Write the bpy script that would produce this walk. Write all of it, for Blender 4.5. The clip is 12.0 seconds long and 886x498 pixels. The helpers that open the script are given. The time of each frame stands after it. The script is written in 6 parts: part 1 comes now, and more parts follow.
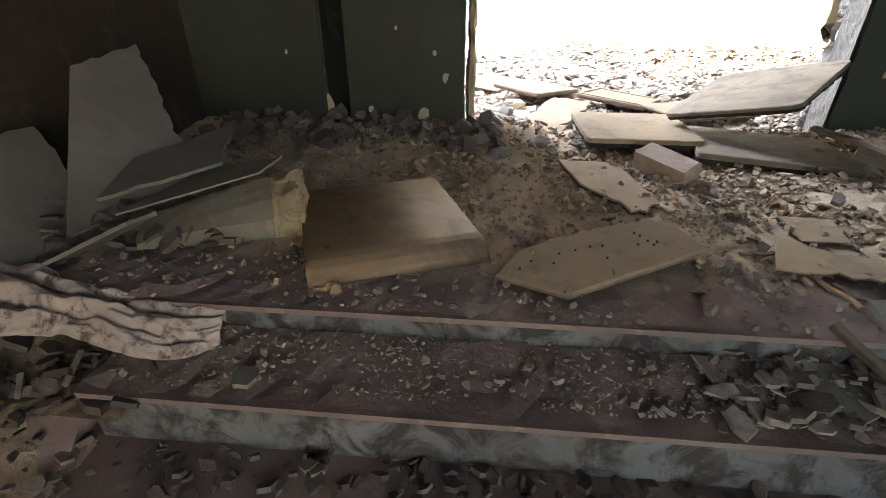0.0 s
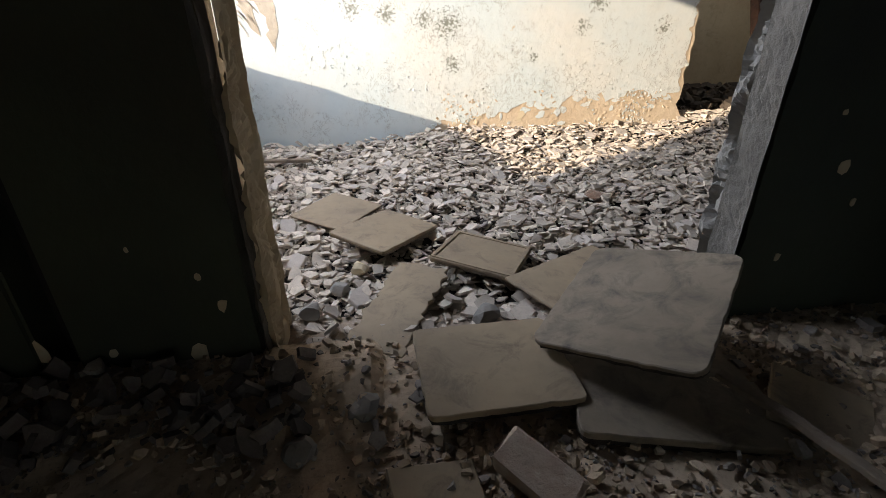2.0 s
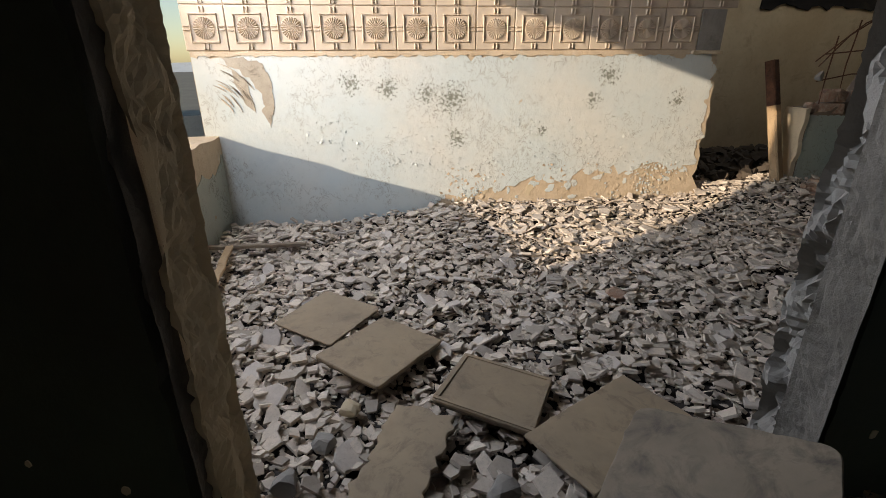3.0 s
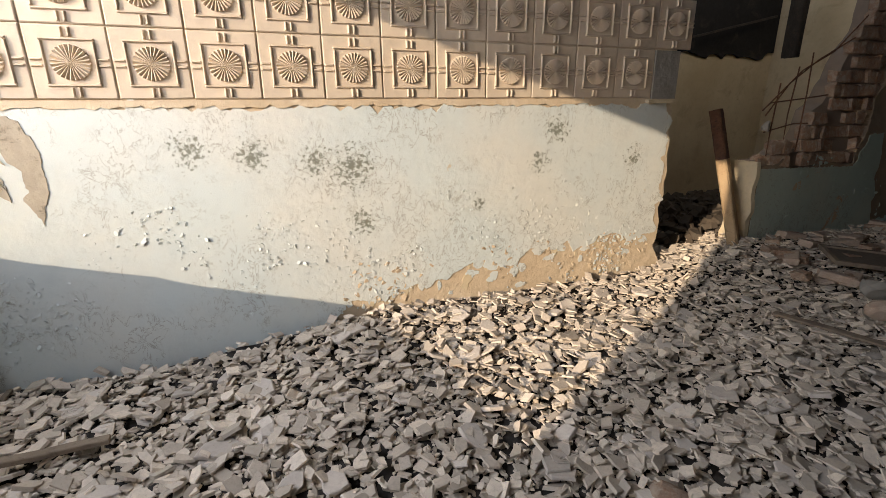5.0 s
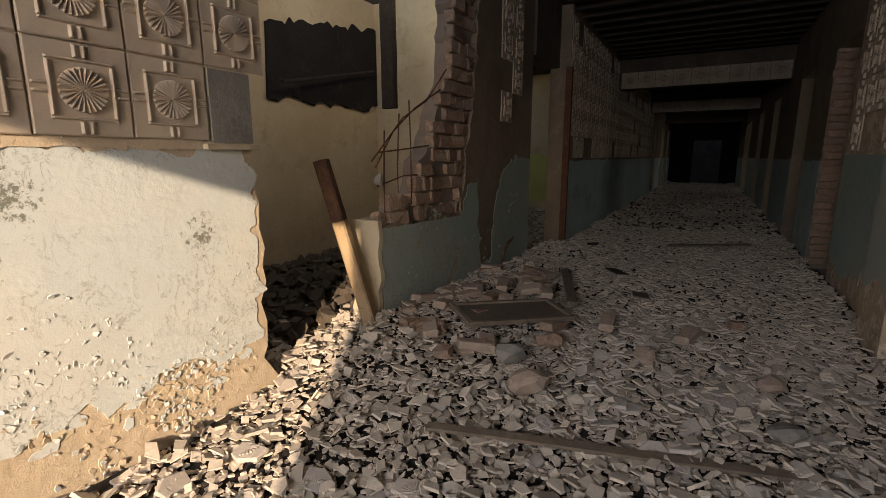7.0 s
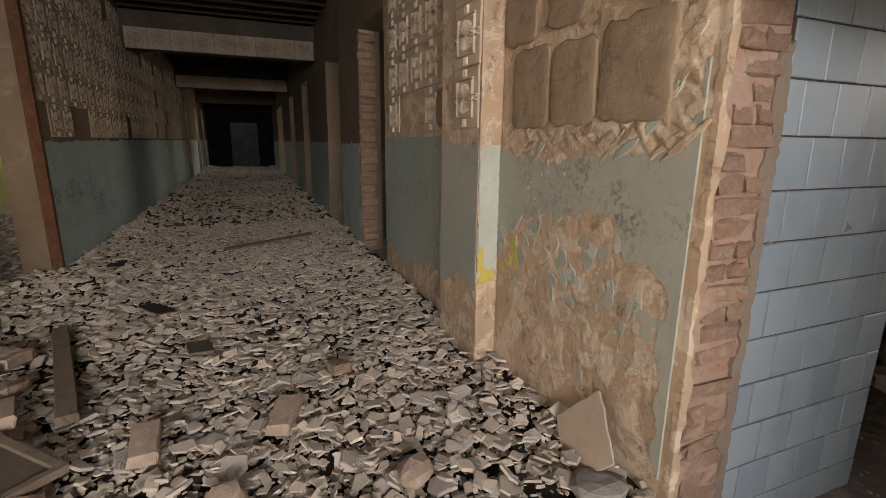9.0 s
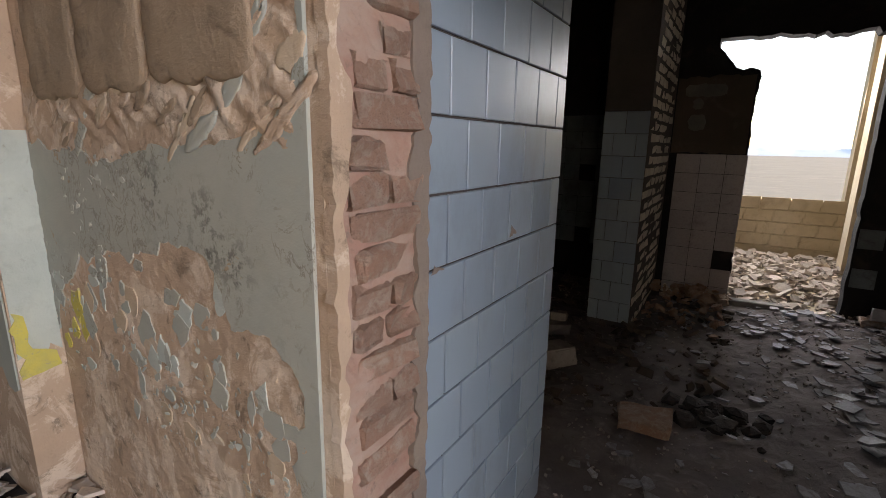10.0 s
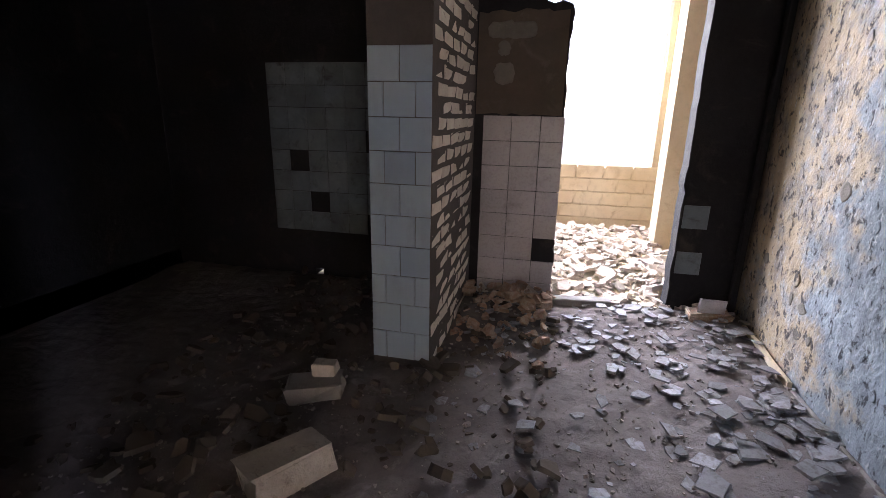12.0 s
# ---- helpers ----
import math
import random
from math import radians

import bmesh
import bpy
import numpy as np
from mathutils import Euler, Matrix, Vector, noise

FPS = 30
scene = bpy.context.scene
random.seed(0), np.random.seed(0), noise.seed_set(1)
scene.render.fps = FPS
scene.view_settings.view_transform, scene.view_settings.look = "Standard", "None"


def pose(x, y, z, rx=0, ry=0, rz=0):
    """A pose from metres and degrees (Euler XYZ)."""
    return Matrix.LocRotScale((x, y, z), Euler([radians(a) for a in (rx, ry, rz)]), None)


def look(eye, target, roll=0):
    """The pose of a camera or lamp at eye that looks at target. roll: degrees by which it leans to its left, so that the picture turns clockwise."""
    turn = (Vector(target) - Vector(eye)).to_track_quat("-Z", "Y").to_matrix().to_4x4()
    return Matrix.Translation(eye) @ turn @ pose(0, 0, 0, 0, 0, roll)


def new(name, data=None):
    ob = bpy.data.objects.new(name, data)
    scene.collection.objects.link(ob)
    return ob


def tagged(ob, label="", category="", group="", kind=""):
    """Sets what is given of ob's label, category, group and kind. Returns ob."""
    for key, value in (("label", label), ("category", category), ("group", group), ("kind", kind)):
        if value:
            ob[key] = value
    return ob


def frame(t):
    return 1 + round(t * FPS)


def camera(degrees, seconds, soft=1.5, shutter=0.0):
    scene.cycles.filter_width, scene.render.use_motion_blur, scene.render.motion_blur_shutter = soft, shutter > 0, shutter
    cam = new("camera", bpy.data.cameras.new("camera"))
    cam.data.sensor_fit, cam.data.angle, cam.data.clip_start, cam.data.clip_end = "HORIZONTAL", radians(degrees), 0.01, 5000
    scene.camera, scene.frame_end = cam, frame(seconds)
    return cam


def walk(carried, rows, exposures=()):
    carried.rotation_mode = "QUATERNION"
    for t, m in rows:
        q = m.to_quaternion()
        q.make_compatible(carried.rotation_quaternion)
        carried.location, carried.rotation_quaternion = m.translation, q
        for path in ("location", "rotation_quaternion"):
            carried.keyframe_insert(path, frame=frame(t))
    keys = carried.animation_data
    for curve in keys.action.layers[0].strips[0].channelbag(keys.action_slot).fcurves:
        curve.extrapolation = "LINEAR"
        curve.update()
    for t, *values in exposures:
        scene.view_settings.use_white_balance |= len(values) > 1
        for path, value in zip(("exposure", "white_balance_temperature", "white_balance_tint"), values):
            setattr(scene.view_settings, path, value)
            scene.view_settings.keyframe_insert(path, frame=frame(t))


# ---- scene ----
cam = camera(86.7, 12.0, soft=0.6)
METRES, EYE, TILT, LEAN, TURN = 10.2, 1.5, 0.0, 0.0, 5.5
ROWS = [
    (0.0, 0.0, 0.0, 0.0, -0.02, -29.1, 0.04),
    (0.5, 0.0153, 0.023, 0.0153, -5.79, -29.46, 0.2),
    (1.0, 0.0168, 0.0503, 0.0244, -10.76, -29.64, -0.0),
    (1.5, 0.0269, 0.0691, 0.0437, -13.09, -28.76, 0.05),
    (2.0, 0.0472, 0.1064, 0.0507, -12.79, -26.53, 0.22),
    (2.5, 0.0539, 0.1275, 0.0737, -11.87, -23.51, 0.22),
    (4.5, 0.0727, 0.2782, 0.0688, -20.99, -18.59, 0.49),
    (5.0, 0.0827, 0.3091, 0.0796, -26.28, -16.85, 0.52),
    (5.5, 0.0997, 0.3257, 0.0815, -34.56, -14.7, 0.55),
    (6.0, 0.147, 0.3541, 0.0823, -45.27, -12.83, 0.52),
    (6.5, 0.189, 0.37, 0.0797, -55.92, -11.75, 0.37),
    (8.5, 0.3699, 0.4113, 0.0742, -102.31, -11.68, -0.5),
    (9.0, 0.4073, 0.3777, 0.074, -117.74, -12.84, -0.62),
    (9.5, 0.4236, 0.3373, 0.071, -134.41, -13.13, -0.81),
    (10.0, 0.4484, 0.2918, 0.0703, -152.9, -12.57, -1.0),
    (10.5, 0.4499, 0.2436, 0.0727, -167.3, -12.62, -1.07),
    (11.0, 0.4411, 0.2023, 0.0738, -178.33, -14.16, -1.16),
    (11.5, 0.4432, 0.154, 0.0705, -181.58, -15.7, -1.15),
    (12.0, 0.4352, 0.112, 0.0648, -171.93, -16.0, -1.13),
]
EXPOSURES = [(0.0, 3.4, 6700, 11), (0.5, 2.75, 6700, 11), (1.5, 1.5, 6600, 10), (2.5, 0.4, 6800, 10), (4.5, 0.2, 7100, 11), (5.0, 0.3, 7200, 11), (6.5, 0.4, 7400, 13), (8.5, 1.9, 8800, 18), (9.0, 2.25, 8500, 17), (9.5, 2.5, 8000, 16),
             (10.0, 2.1, 7300, 19), (10.5, 1.4, 5350, 22), (11.0, 2.3, 5700, 26), (11.5, 3.45, 5600, 25), (12.0, 4.2, 6400, 25)]
walk(cam, [(t, pose(0, 0, EYE, TILT, LEAN, TURN) @ pose(METRES * x, METRES * y, METRES * z, 90 + pitch, roll, yaw)) for t, x, y, z, yaw, pitch, roll in ROWS],
     EXPOSURES)

# ---- world, sun and sky ----
SUN_DIR = Vector((1.0, 0.528, -0.318)).normalized()
world = bpy.data.worlds.new("world")
scene.world = world
world.use_nodes = True
wn = world.node_tree
sky = wn.nodes.new("ShaderNodeTexSky")
sky.sky_type, sky.sun_disc = "NISHITA", False
sky.sun_elevation, sky.sun_rotation = radians(15.8), radians(242)
sky.dust_density, sky.air_density = 0.7, 1.0
wn.nodes["Background"].inputs[1].default_value = 0.14
wn.links.new(sky.outputs[0], wn.nodes["Background"].inputs[0])
sun = new("sun", bpy.data.lights.new("sun", "SUN"))
sun.data.energy, sun.data.angle, sun.data.color = 4.0, radians(0.55), (1.0, 0.85, 0.68)
sun.matrix_world = look((0, 0, 0), SUN_DIR)


def sky_lamp(name, x, y, z, rx, rz, w, h, power, colour):
    """Area lamp as sky light in an opening of the building, or as added fill."""
    ob = new(name, bpy.data.lights.new(name, "AREA"))
    ob.data.shape, ob.data.size, ob.data.size_y = "RECTANGLE", w, h
    ob.data.energy, ob.data.color = power, colour
    ob.matrix_world = pose(x, y, z, rx, 0, rz)
    return ob


COOL = (0.72, 0.85, 1.0)
# upper west window of the hall, entrance below the stair, open side of the loggia, rooms along the corridor
sky_lamp("sky_light_hall", -1.30, 4.8, 3.30, 77, -90, 3.0, 0.8, 92, (0.72, 0.81, 1.0))
sky_lamp("sky_light_entrance", 0.9, -3.55, 1.9, 62, 0, 1.1, 0.9, 1.1, (0.84, 0.88, 1.0))
sky_lamp("sky_light_loggia", 6.75, -5.85, 2.7, 90, 0, 2.6, 2.3, 63, (0.86, 0.92, 1.0))
sky_lamp("sky_light_loggia", 4.1, -5.85, 3.4, 75, 0, 2.2, 1.0, 30, (0.9, 0.95, 1.0))
sky_lamp("sky_light_rooms", 20.0, -2.5, 2.5, 90, 0, 23.0, 1.9, 46, (0.9, 0.95, 1.0))
# added unseen fill, aimed at the back room's cream wall
sky_lamp("sky_light_back_room", 6.0, 7.25, 4.55, 52, 0, 4.4, 0.5, 13, (1.0, 0.93, 0.82))

# ---- materials ----


class Nodes:
    """A small wrapper that builds a material's node tree."""

    def __init__(self, name):
        self.mat = bpy.data.materials.new(name)
        self.mat.use_nodes = True
        self.t = self.mat.node_tree
        self.bsdf = self.t.nodes["Principled BSDF"]
        self.pos = self.t.nodes.new("ShaderNodeNewGeometry")

    def link(self, a, b):
        self.t.links.new(a, b)

    def coords(self, sx=1, sy=1, sz=1):
        m = self.t.nodes.new("ShaderNodeMapping")
        m.inputs["Scale"].default_value = (sx, sy, sz)
        self.link(self.pos.outputs["Position"], m.inputs[0])
        return m.outputs[0]

    def noise(self, scale, detail=6, rough=0.6, stretch=(1, 1, 1), distort=0.0):
        n = self.t.nodes.new("ShaderNodeTexNoise")
        n.inputs["Scale"].default_value, n.inputs["Detail"].default_value = scale, detail
        n.inputs["Roughness"].default_value, n.inputs["Distortion"].default_value = rough, distort
        self.link(self.coords(*stretch), n.inputs["Vector"])
        return n.outputs[0]

    def cells(self, scale, feature="DISTANCE_TO_EDGE", stretch=(1, 1, 1)):
        n = self.t.nodes.new("ShaderNodeTexVoronoi")
        n.feature = feature
        n.inputs["Scale"].default_value = scale
        self.link(self.coords(*stretch), n.inputs["Vector"])
        return n.outputs[0]

    def ramp(self, value, lo, hi, a=0.0, b=1.0):
        n = self.t.nodes.new("ShaderNodeMapRange")
        n.inputs[1].default_value, n.inputs[2].default_value = lo, hi
        n.inputs[3].default_value, n.inputs[4].default_value = a, b
        self.link(value, n.inputs[0])
        return n.outputs[0]

    def mix(self, factor, a, b):
        n = self.t.nodes.new("ShaderNodeMix")
        n.data_type = "RGBA"
        if isinstance(factor, float):
            n.inputs[0].default_value = factor
        else:
            self.link(factor, n.inputs[0])
        for k, v in ((6, a), (7, b)):
            if isinstance(v, tuple):
                n.inputs[k].default_value = (*v, 1)
            else:
                self.link(v, n.inputs[k])
        return n.outputs[2]

    def math(self, op, a, b=0.0):
        n = self.t.nodes.new("ShaderNodeMath")
        n.operation = op
        for k, v in ((0, a), (1, b)):
            if isinstance(v, (int, float)):
                n.inputs[k].default_value = v
            else:
                self.link(v, n.inputs[k])
        return n.outputs[0]

    def random(self, island=False):
        if island:
            return self.pos.outputs["Random Per Island"]
        return self.t.nodes.new("ShaderNodeObjectInfo").outputs["Random"]

    def bump(self, height, strength, distance=0.01):
        n = self.t.nodes.new("ShaderNodeBump")
        n.inputs["Strength"].default_value, n.inputs["Distance"].default_value = strength, distance
        self.link(height, n.inputs["Height"])
        old = self.bsdf.inputs["Normal"]
        if old.is_linked:
            self.link(old.links[0].from_socket, n.inputs["Normal"])
        self.link(n.outputs[0], old)

    def done(self, colour, rough=0.85, metal=0.0, spec=0.3):
        for key, v in (("Base Color", colour), ("Roughness", rough), ("Metallic", metal), ("Specular IOR Level", spec)):
            if isinstance(v, tuple):
                self.bsdf.inputs[key].default_value = (*v, 1)
            elif isinstance(v, (int, float)):
                self.bsdf.inputs[key].default_value = v
            else:
                self.link(v, self.bsdf.inputs[key])
        return self.mat


def surface(name, c1, c2, stain=None, stain_at=(0.55, 0.72), big=1.3, small=14, grain=90, rough=0.85, bump=0.5, spec=0.25,
            vary=0.0, island=False, stretch=(1, 1, 1), metal=0.0, mottle=0.55):
    """A worn surface: two colours in patches, a stain, grain and fine relief."""
    n = Nodes(name)
    col = n.mix(n.ramp(n.noise(big, 8, 0.65, stretch), 0.35, 0.65), c1, c2)
    if stain:
        col = n.mix(n.ramp(n.noise(big * 2.3, 10, 0.7, stretch, 0.6), *stain_at), col, stain)
    dark = tuple(v * 0.62 for v in c1)
    col = n.mix(n.ramp(n.noise(small, 8, 0.7, stretch), 0.5, 0.8, 0.0, mottle), col, dark)
    if vary:
        col = n.mix(n.ramp(n.random(island), 0, 1, 0.0, vary), col, tuple(v * 0.45 for v in c2))
    n.bump(n.noise(grain, 5, 0.7, stretch), bump, 0.004)
    n.bump(n.noise(small, 6, 0.6, stretch), bump, 0.012)
    return n.done(col, n.ramp(n.noise(small * 1.7, 4), 0.2, 0.8, rough - 0.12, min(1.0, rough + 0.1)), metal, spec)


def peeling(name, c1, c2, under, amount=0.62, scale=3.0, mould=None, rough=0.55, crack=26, blotches=(), crazing=0.7):
    """Old oil paint, crazed and flaking off to the plaster below."""
    n = Nodes(name)
    col = n.mix(n.ramp(n.noise(0.9, 6, 0.6), 0.38, 0.62), c1, c2)
    col = n.mix(n.ramp(n.noise(7, 8, 0.7), 0.5, 0.8, 0, 0.35), col, tuple(v * 0.7 for v in c1))
    flakes = n.noise(scale, 12, 0.72, distort=0.8)
    gone = n.ramp(flakes, amount, amount + 0.012)
    col = n.mix(gone, col, under)
    if mould:
        spots = n.math("MULTIPLY", n.ramp(n.noise(1.7, 3, 0.5), 0.6, 0.68), n.ramp(n.noise(40, 6, 0.7), 0.5, 0.6))
        col = n.mix(n.math("MULTIPLY", spots, 0.8), col, mould)
    for x, y, z, r in blotches:
        d = n.t.nodes.new("ShaderNodeVectorMath")
        d.operation = "DISTANCE"
        d.inputs[1].default_value = (x, y, z)
        n.link(n.pos.outputs["Position"], d.inputs[0])
        near = n.math("ADD", n.ramp(d.outputs["Value"], 0.0, r, 0.5, 0.0), n.ramp(n.noise(38, 6, 0.75), 0.35, 0.75, 0, 0.6))
        col = n.mix(n.ramp(near, 0.58, 0.70, 0, 0.8), col, (0.09, 0.095, 0.06))
    line = n.math("ABSOLUTE", n.math("SUBTRACT", n.noise(crack * 0.45, 6, 0.65, (1, 1, 0.7), 0.8), 0.5))
    web = n.math("MULTIPLY", n.ramp(line, 0.0, 0.020, 1, 0), n.ramp(n.noise(1.6, 6, 0.7), 0.47, 0.54))
    col = n.mix(n.math("MULTIPLY", web, crazing), col, tuple(v * 0.4 for v in under))
    n.bump(web, -1.0, 0.024)
    n.bump(n.math("MULTIPLY", n.noise(crack * 0.9, 5, 0.6), n.ramp(n.noise(1.3, 5, 0.7), 0.48, 0.6)), 0.35, 0.010)
    n.bump(gone, -1.0, 0.012)
    n.bump(n.noise(9, 6, 0.6), 0.11, 0.010)
    n.bump(n.noise(130, 4, 0.6), 0.25, 0.004)
    return n.done(col, n.ramp(gone, 0, 1, rough, 0.95), 0, 0.35)


M_PLASTER = surface("old_plaster", (0.60, 0.49, 0.36), (0.50, 0.39, 0.27), (0.66, 0.58, 0.47), bump=0.7)
M_CREAM = surface("cream_plaster", (0.62, 0.53, 0.38), (0.52, 0.42, 0.28), (0.42, 0.33, 0.22), bump=0.3)
M_MINT = peeling("mint_paint", (0.55, 0.605, 0.605), (0.605, 0.605, 0.565), (0.52, 0.46, 0.36), 0.68, 2.6, None, 0.55, 30,
                 [(0.12, 6.42, 2.08, 0.24), (0.47, 6.42, 2.03, 0.26), (1.09, 6.42, 1.92, 0.4), (0.85, 6.42, 1.98, 0.25), (2.69, 6.42, 2.14, 0.26), (3.46, 6.42, 1.88, 0.2), (2.04, 6.42, 1.6, 0.13), (1.15, 6.42, 1.55, 0.25), (2.55, 6.42, 1.9, 0.2)])
M_TEAL = peeling("teal_paint", (0.33, 0.40, 0.365), (0.38, 0.41, 0.35), (0.42, 0.32, 0.22), 0.62, 2.2)
M_DKGREEN = peeling("dark_green_paint", (0.050, 0.062, 0.043), (0.034, 0.037, 0.028), (0.30, 0.31, 0.29), 0.755, 3.1, rough=0.6, crazing=0.0)
# near-black plaster for dark walls, also for shade in a recess and a hole
M_BLACK = surface("near_black_plaster", (0.024, 0.022, 0.022), (0.014, 0.013, 0.014), (0.05, 0.043, 0.036), rough=0.95)
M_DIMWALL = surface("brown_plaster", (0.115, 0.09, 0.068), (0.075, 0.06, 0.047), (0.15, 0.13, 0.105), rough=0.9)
n = Nodes("blue_adhesive_wall")
col = n.mix(n.ramp(n.noise(1.2, 7, 0.65), 0.38, 0.62), (0.30, 0.345, 0.37), (0.175, 0.205, 0.225))
sep = n.t.nodes.new("ShaderNodeSeparateXYZ")
n.link(n.pos.outputs["Position"], sep.inputs[0])
# tan paints the warm door light at the far end; also along the top
tan = n.math("MAXIMUM", n.ramp(sep.outputs[1], -0.5, -2.3), n.ramp(sep.outputs[2], 2.4, 3.4))
col = n.mix(n.ramp(n.math("ADD", tan, n.ramp(n.noise(2.2, 8, 0.7), 0.25, 0.75, -0.8, 0.8)), 0.35, 0.75), col, (0.385, 0.30, 0.195))
dabs = n.noise(15, 9, 0.74, (1, 1.0, 0.7), 0.3)
col = n.mix(n.ramp(n.noise(4.5, 8, 0.7, (1, 1, 0.8)), 0.46, 0.62, 0, 0.7), col, (0.12, 0.135, 0.15))
col = n.mix(n.ramp(dabs, 0.54, 0.59, 0, 0.9), col, (0.04, 0.04, 0.044))
col = n.mix(n.ramp(n.noise(24, 8, 0.74, (1, 1.2, 0.6)), 0.58, 0.64, 0, 0.7), col, (0.46, 0.47, 0.46))
n.bump(n.ramp(dabs, 0.48, 0.62), -1.0, 0.012)
n.bump(n.noise(24, 8, 0.74, (1, 1.2, 0.6)), 0.8, 0.010)
n.bump(n.noise(90, 6, 0.7), 0.6, 0.004)
M_ADHESIVE = n.done(col, n.ramp(dabs, 0.4, 0.6, 0.55, 0.9), 0, 0.3)
M_CEIL = surface("ceiling_boards", (0.055, 0.042, 0.034), (0.034, 0.027, 0.023), (0.03, 0.027, 0.024), rough=0.9)
M_DUST = surface("grey_dust", (0.30, 0.265, 0.235), (0.23, 0.20, 0.18), (0.36, 0.32, 0.28), big=2.5, bump=1.0, rough=0.95)
M_BROWNDUST = surface("brown_dust", (0.42, 0.33, 0.25), (0.30, 0.235, 0.18), (0.50, 0.42, 0.33), big=3.5, small=32, bump=1.0, rough=0.95, mottle=0.85)
M_TILEGYPS = surface("gypsum_tile", (0.60, 0.50, 0.39), (0.54, 0.44, 0.34), (0.45, 0.36, 0.27), (0.62, 0.8), bump=0.25, rough=0.75, vary=0.12)
M_DIRTYTILE = surface("grimy_gypsum_tile", (0.52, 0.43, 0.33), (0.42, 0.34, 0.26), (0.24, 0.19, 0.145), bump=0.3, rough=0.85, vary=0.2)
M_CHIP = surface("plaster_chips", (0.75, 0.645, 0.535), (0.64, 0.55, 0.455), (0.50, 0.42, 0.35), big=30, small=60, grain=200, bump=0.4, rough=0.9, vary=0.75, island=True)
M_BRICK = surface("red_brick", (0.40, 0.23, 0.15), (0.36, 0.25, 0.185), (0.46, 0.37, 0.29), (0.44, 0.6), big=9, small=40, grain=160, bump=0.9, rough=0.92, vary=0.4)
M_WHITEBRICK = surface("limed_brick", (0.76, 0.70, 0.61), (0.66, 0.57, 0.47), (0.30, 0.21, 0.16), (0.60, 0.70), big=8, small=30, bump=0.9, rough=0.92, vary=0.35)
M_REDBRICK = surface("orange_red_brick", (0.40, 0.235, 0.165), (0.35, 0.235, 0.175), (0.44, 0.34, 0.265), (0.47, 0.62), big=9, small=40, grain=160, bump=0.9, rough=0.92, vary=0.4)
M_PAD = surface("brown_adhesive", (0.38, 0.285, 0.195), (0.29, 0.215, 0.145), (0.18, 0.135, 0.095), big=4, small=12, bump=1.0, rough=0.92)
M_MORTAR = surface("mortar", (0.30, 0.24, 0.19), (0.22, 0.17, 0.14), bump=1.0, rough=0.95)
M_GROUT = surface("dark_grout", (0.10, 0.085, 0.075), (0.07, 0.06, 0.055), bump=0.6, rough=0.95)
M_STAINED = surface("stained_brown_plaster", (0.27, 0.205, 0.145), (0.19, 0.145, 0.105), (0.34, 0.28, 0.21), big=1.1, small=9, bump=0.7, rough=0.9)
# near-black bed colour paints the shade in the gaps between chips
M_GAPSHADE = surface("gap_shade", (0.05, 0.043, 0.038), (0.035, 0.03, 0.028), (0.10, 0.085, 0.07), big=3, bump=1.0, rough=0.95)
M_DKCONC = surface("dirty_concrete", (0.20, 0.18, 0.155), (0.13, 0.117, 0.10), (0.27, 0.24, 0.21), (0.6, 0.75), big=3, small=14, bump=1.0, rough=0.95)
n = Nodes("bare_brown_plaster")
col = n.mix(n.ramp(n.noise(1.4, 7, 0.65), 0.36, 0.62), (0.58, 0.425, 0.30), (0.46, 0.34, 0.24))
col = n.mix(n.ramp(n.noise(5, 9, 0.72, distort=0.7), 0.50, 0.57, 0, 0.8), col, (0.72, 0.60, 0.47))
col = n.mix(n.ramp(n.noise(9, 9, 0.72, distort=0.5), 0.56, 0.64, 0, 0.8), col, (0.22, 0.165, 0.115))
n.bump(n.noise(5, 9, 0.72, distort=0.7), 0.4, 0.014)
n.bump(n.noise(18, 8, 0.7), 0.9, 0.014)
n.bump(n.noise(90, 5, 0.7), 0.5, 0.004)
M_BARE = n.done(col, 0.92, 0, 0.2)
M_SAGE = peeling("grey_green_paint", (0.36, 0.385, 0.335), (0.41, 0.41, 0.345), (0.42, 0.32, 0.22), 0.62, 2.6, (0.07, 0.07, 0.055))
M_ROOMDUST = surface("room_dust", (0.20, 0.17, 0.158), (0.125, 0.105, 0.097), (0.27, 0.24, 0.225), big=2.2, bump=1.0, rough=0.95)
M_CRUMB = surface("brown_crumbs", (0.58, 0.45, 0.32), (0.42, 0.32, 0.22), (0.26, 0.19, 0.14), big=25, small=60, bump=0.4, rough=0.95, vary=0.7, island=True)
M_CONCRETE = surface("concrete", (0.30, 0.28, 0.25), (0.23, 0.21, 0.19), (0.15, 0.13, 0.12), bump=0.7, rough=0.9)
n = Nodes("blue_glazed_tile")
col = n.mix(n.random(), (0.25, 0.322, 0.395), (0.29, 0.365, 0.425))
col = n.mix(n.ramp(n.noise(1.3, 4, 0.5), 0.35, 0.75, 0, 0.45), col, (0.29, 0.335, 0.33))
col = n.mix(n.ramp(n.noise(3.5, 8, 0.7, (1, 1, 0.5)), 0.52, 0.74, 0, 0.5), col, (0.17, 0.19, 0.20))
n.bump(n.noise(4, 2, 0.5), 0.05, 0.004)
M_BLUETILE = n.done(col, n.ramp(n.random(), 0, 1, 0.27, 0.34), 0, 0.5)
M_PINKTILE = surface("white_glazed_tile", (0.46, 0.42, 0.42), (0.40, 0.37, 0.37), (0.3, 0.27, 0.26), big=2, small=30, grain=70, bump=0.03, rough=0.3, spec=0.5, vary=0.2, mottle=0.15)
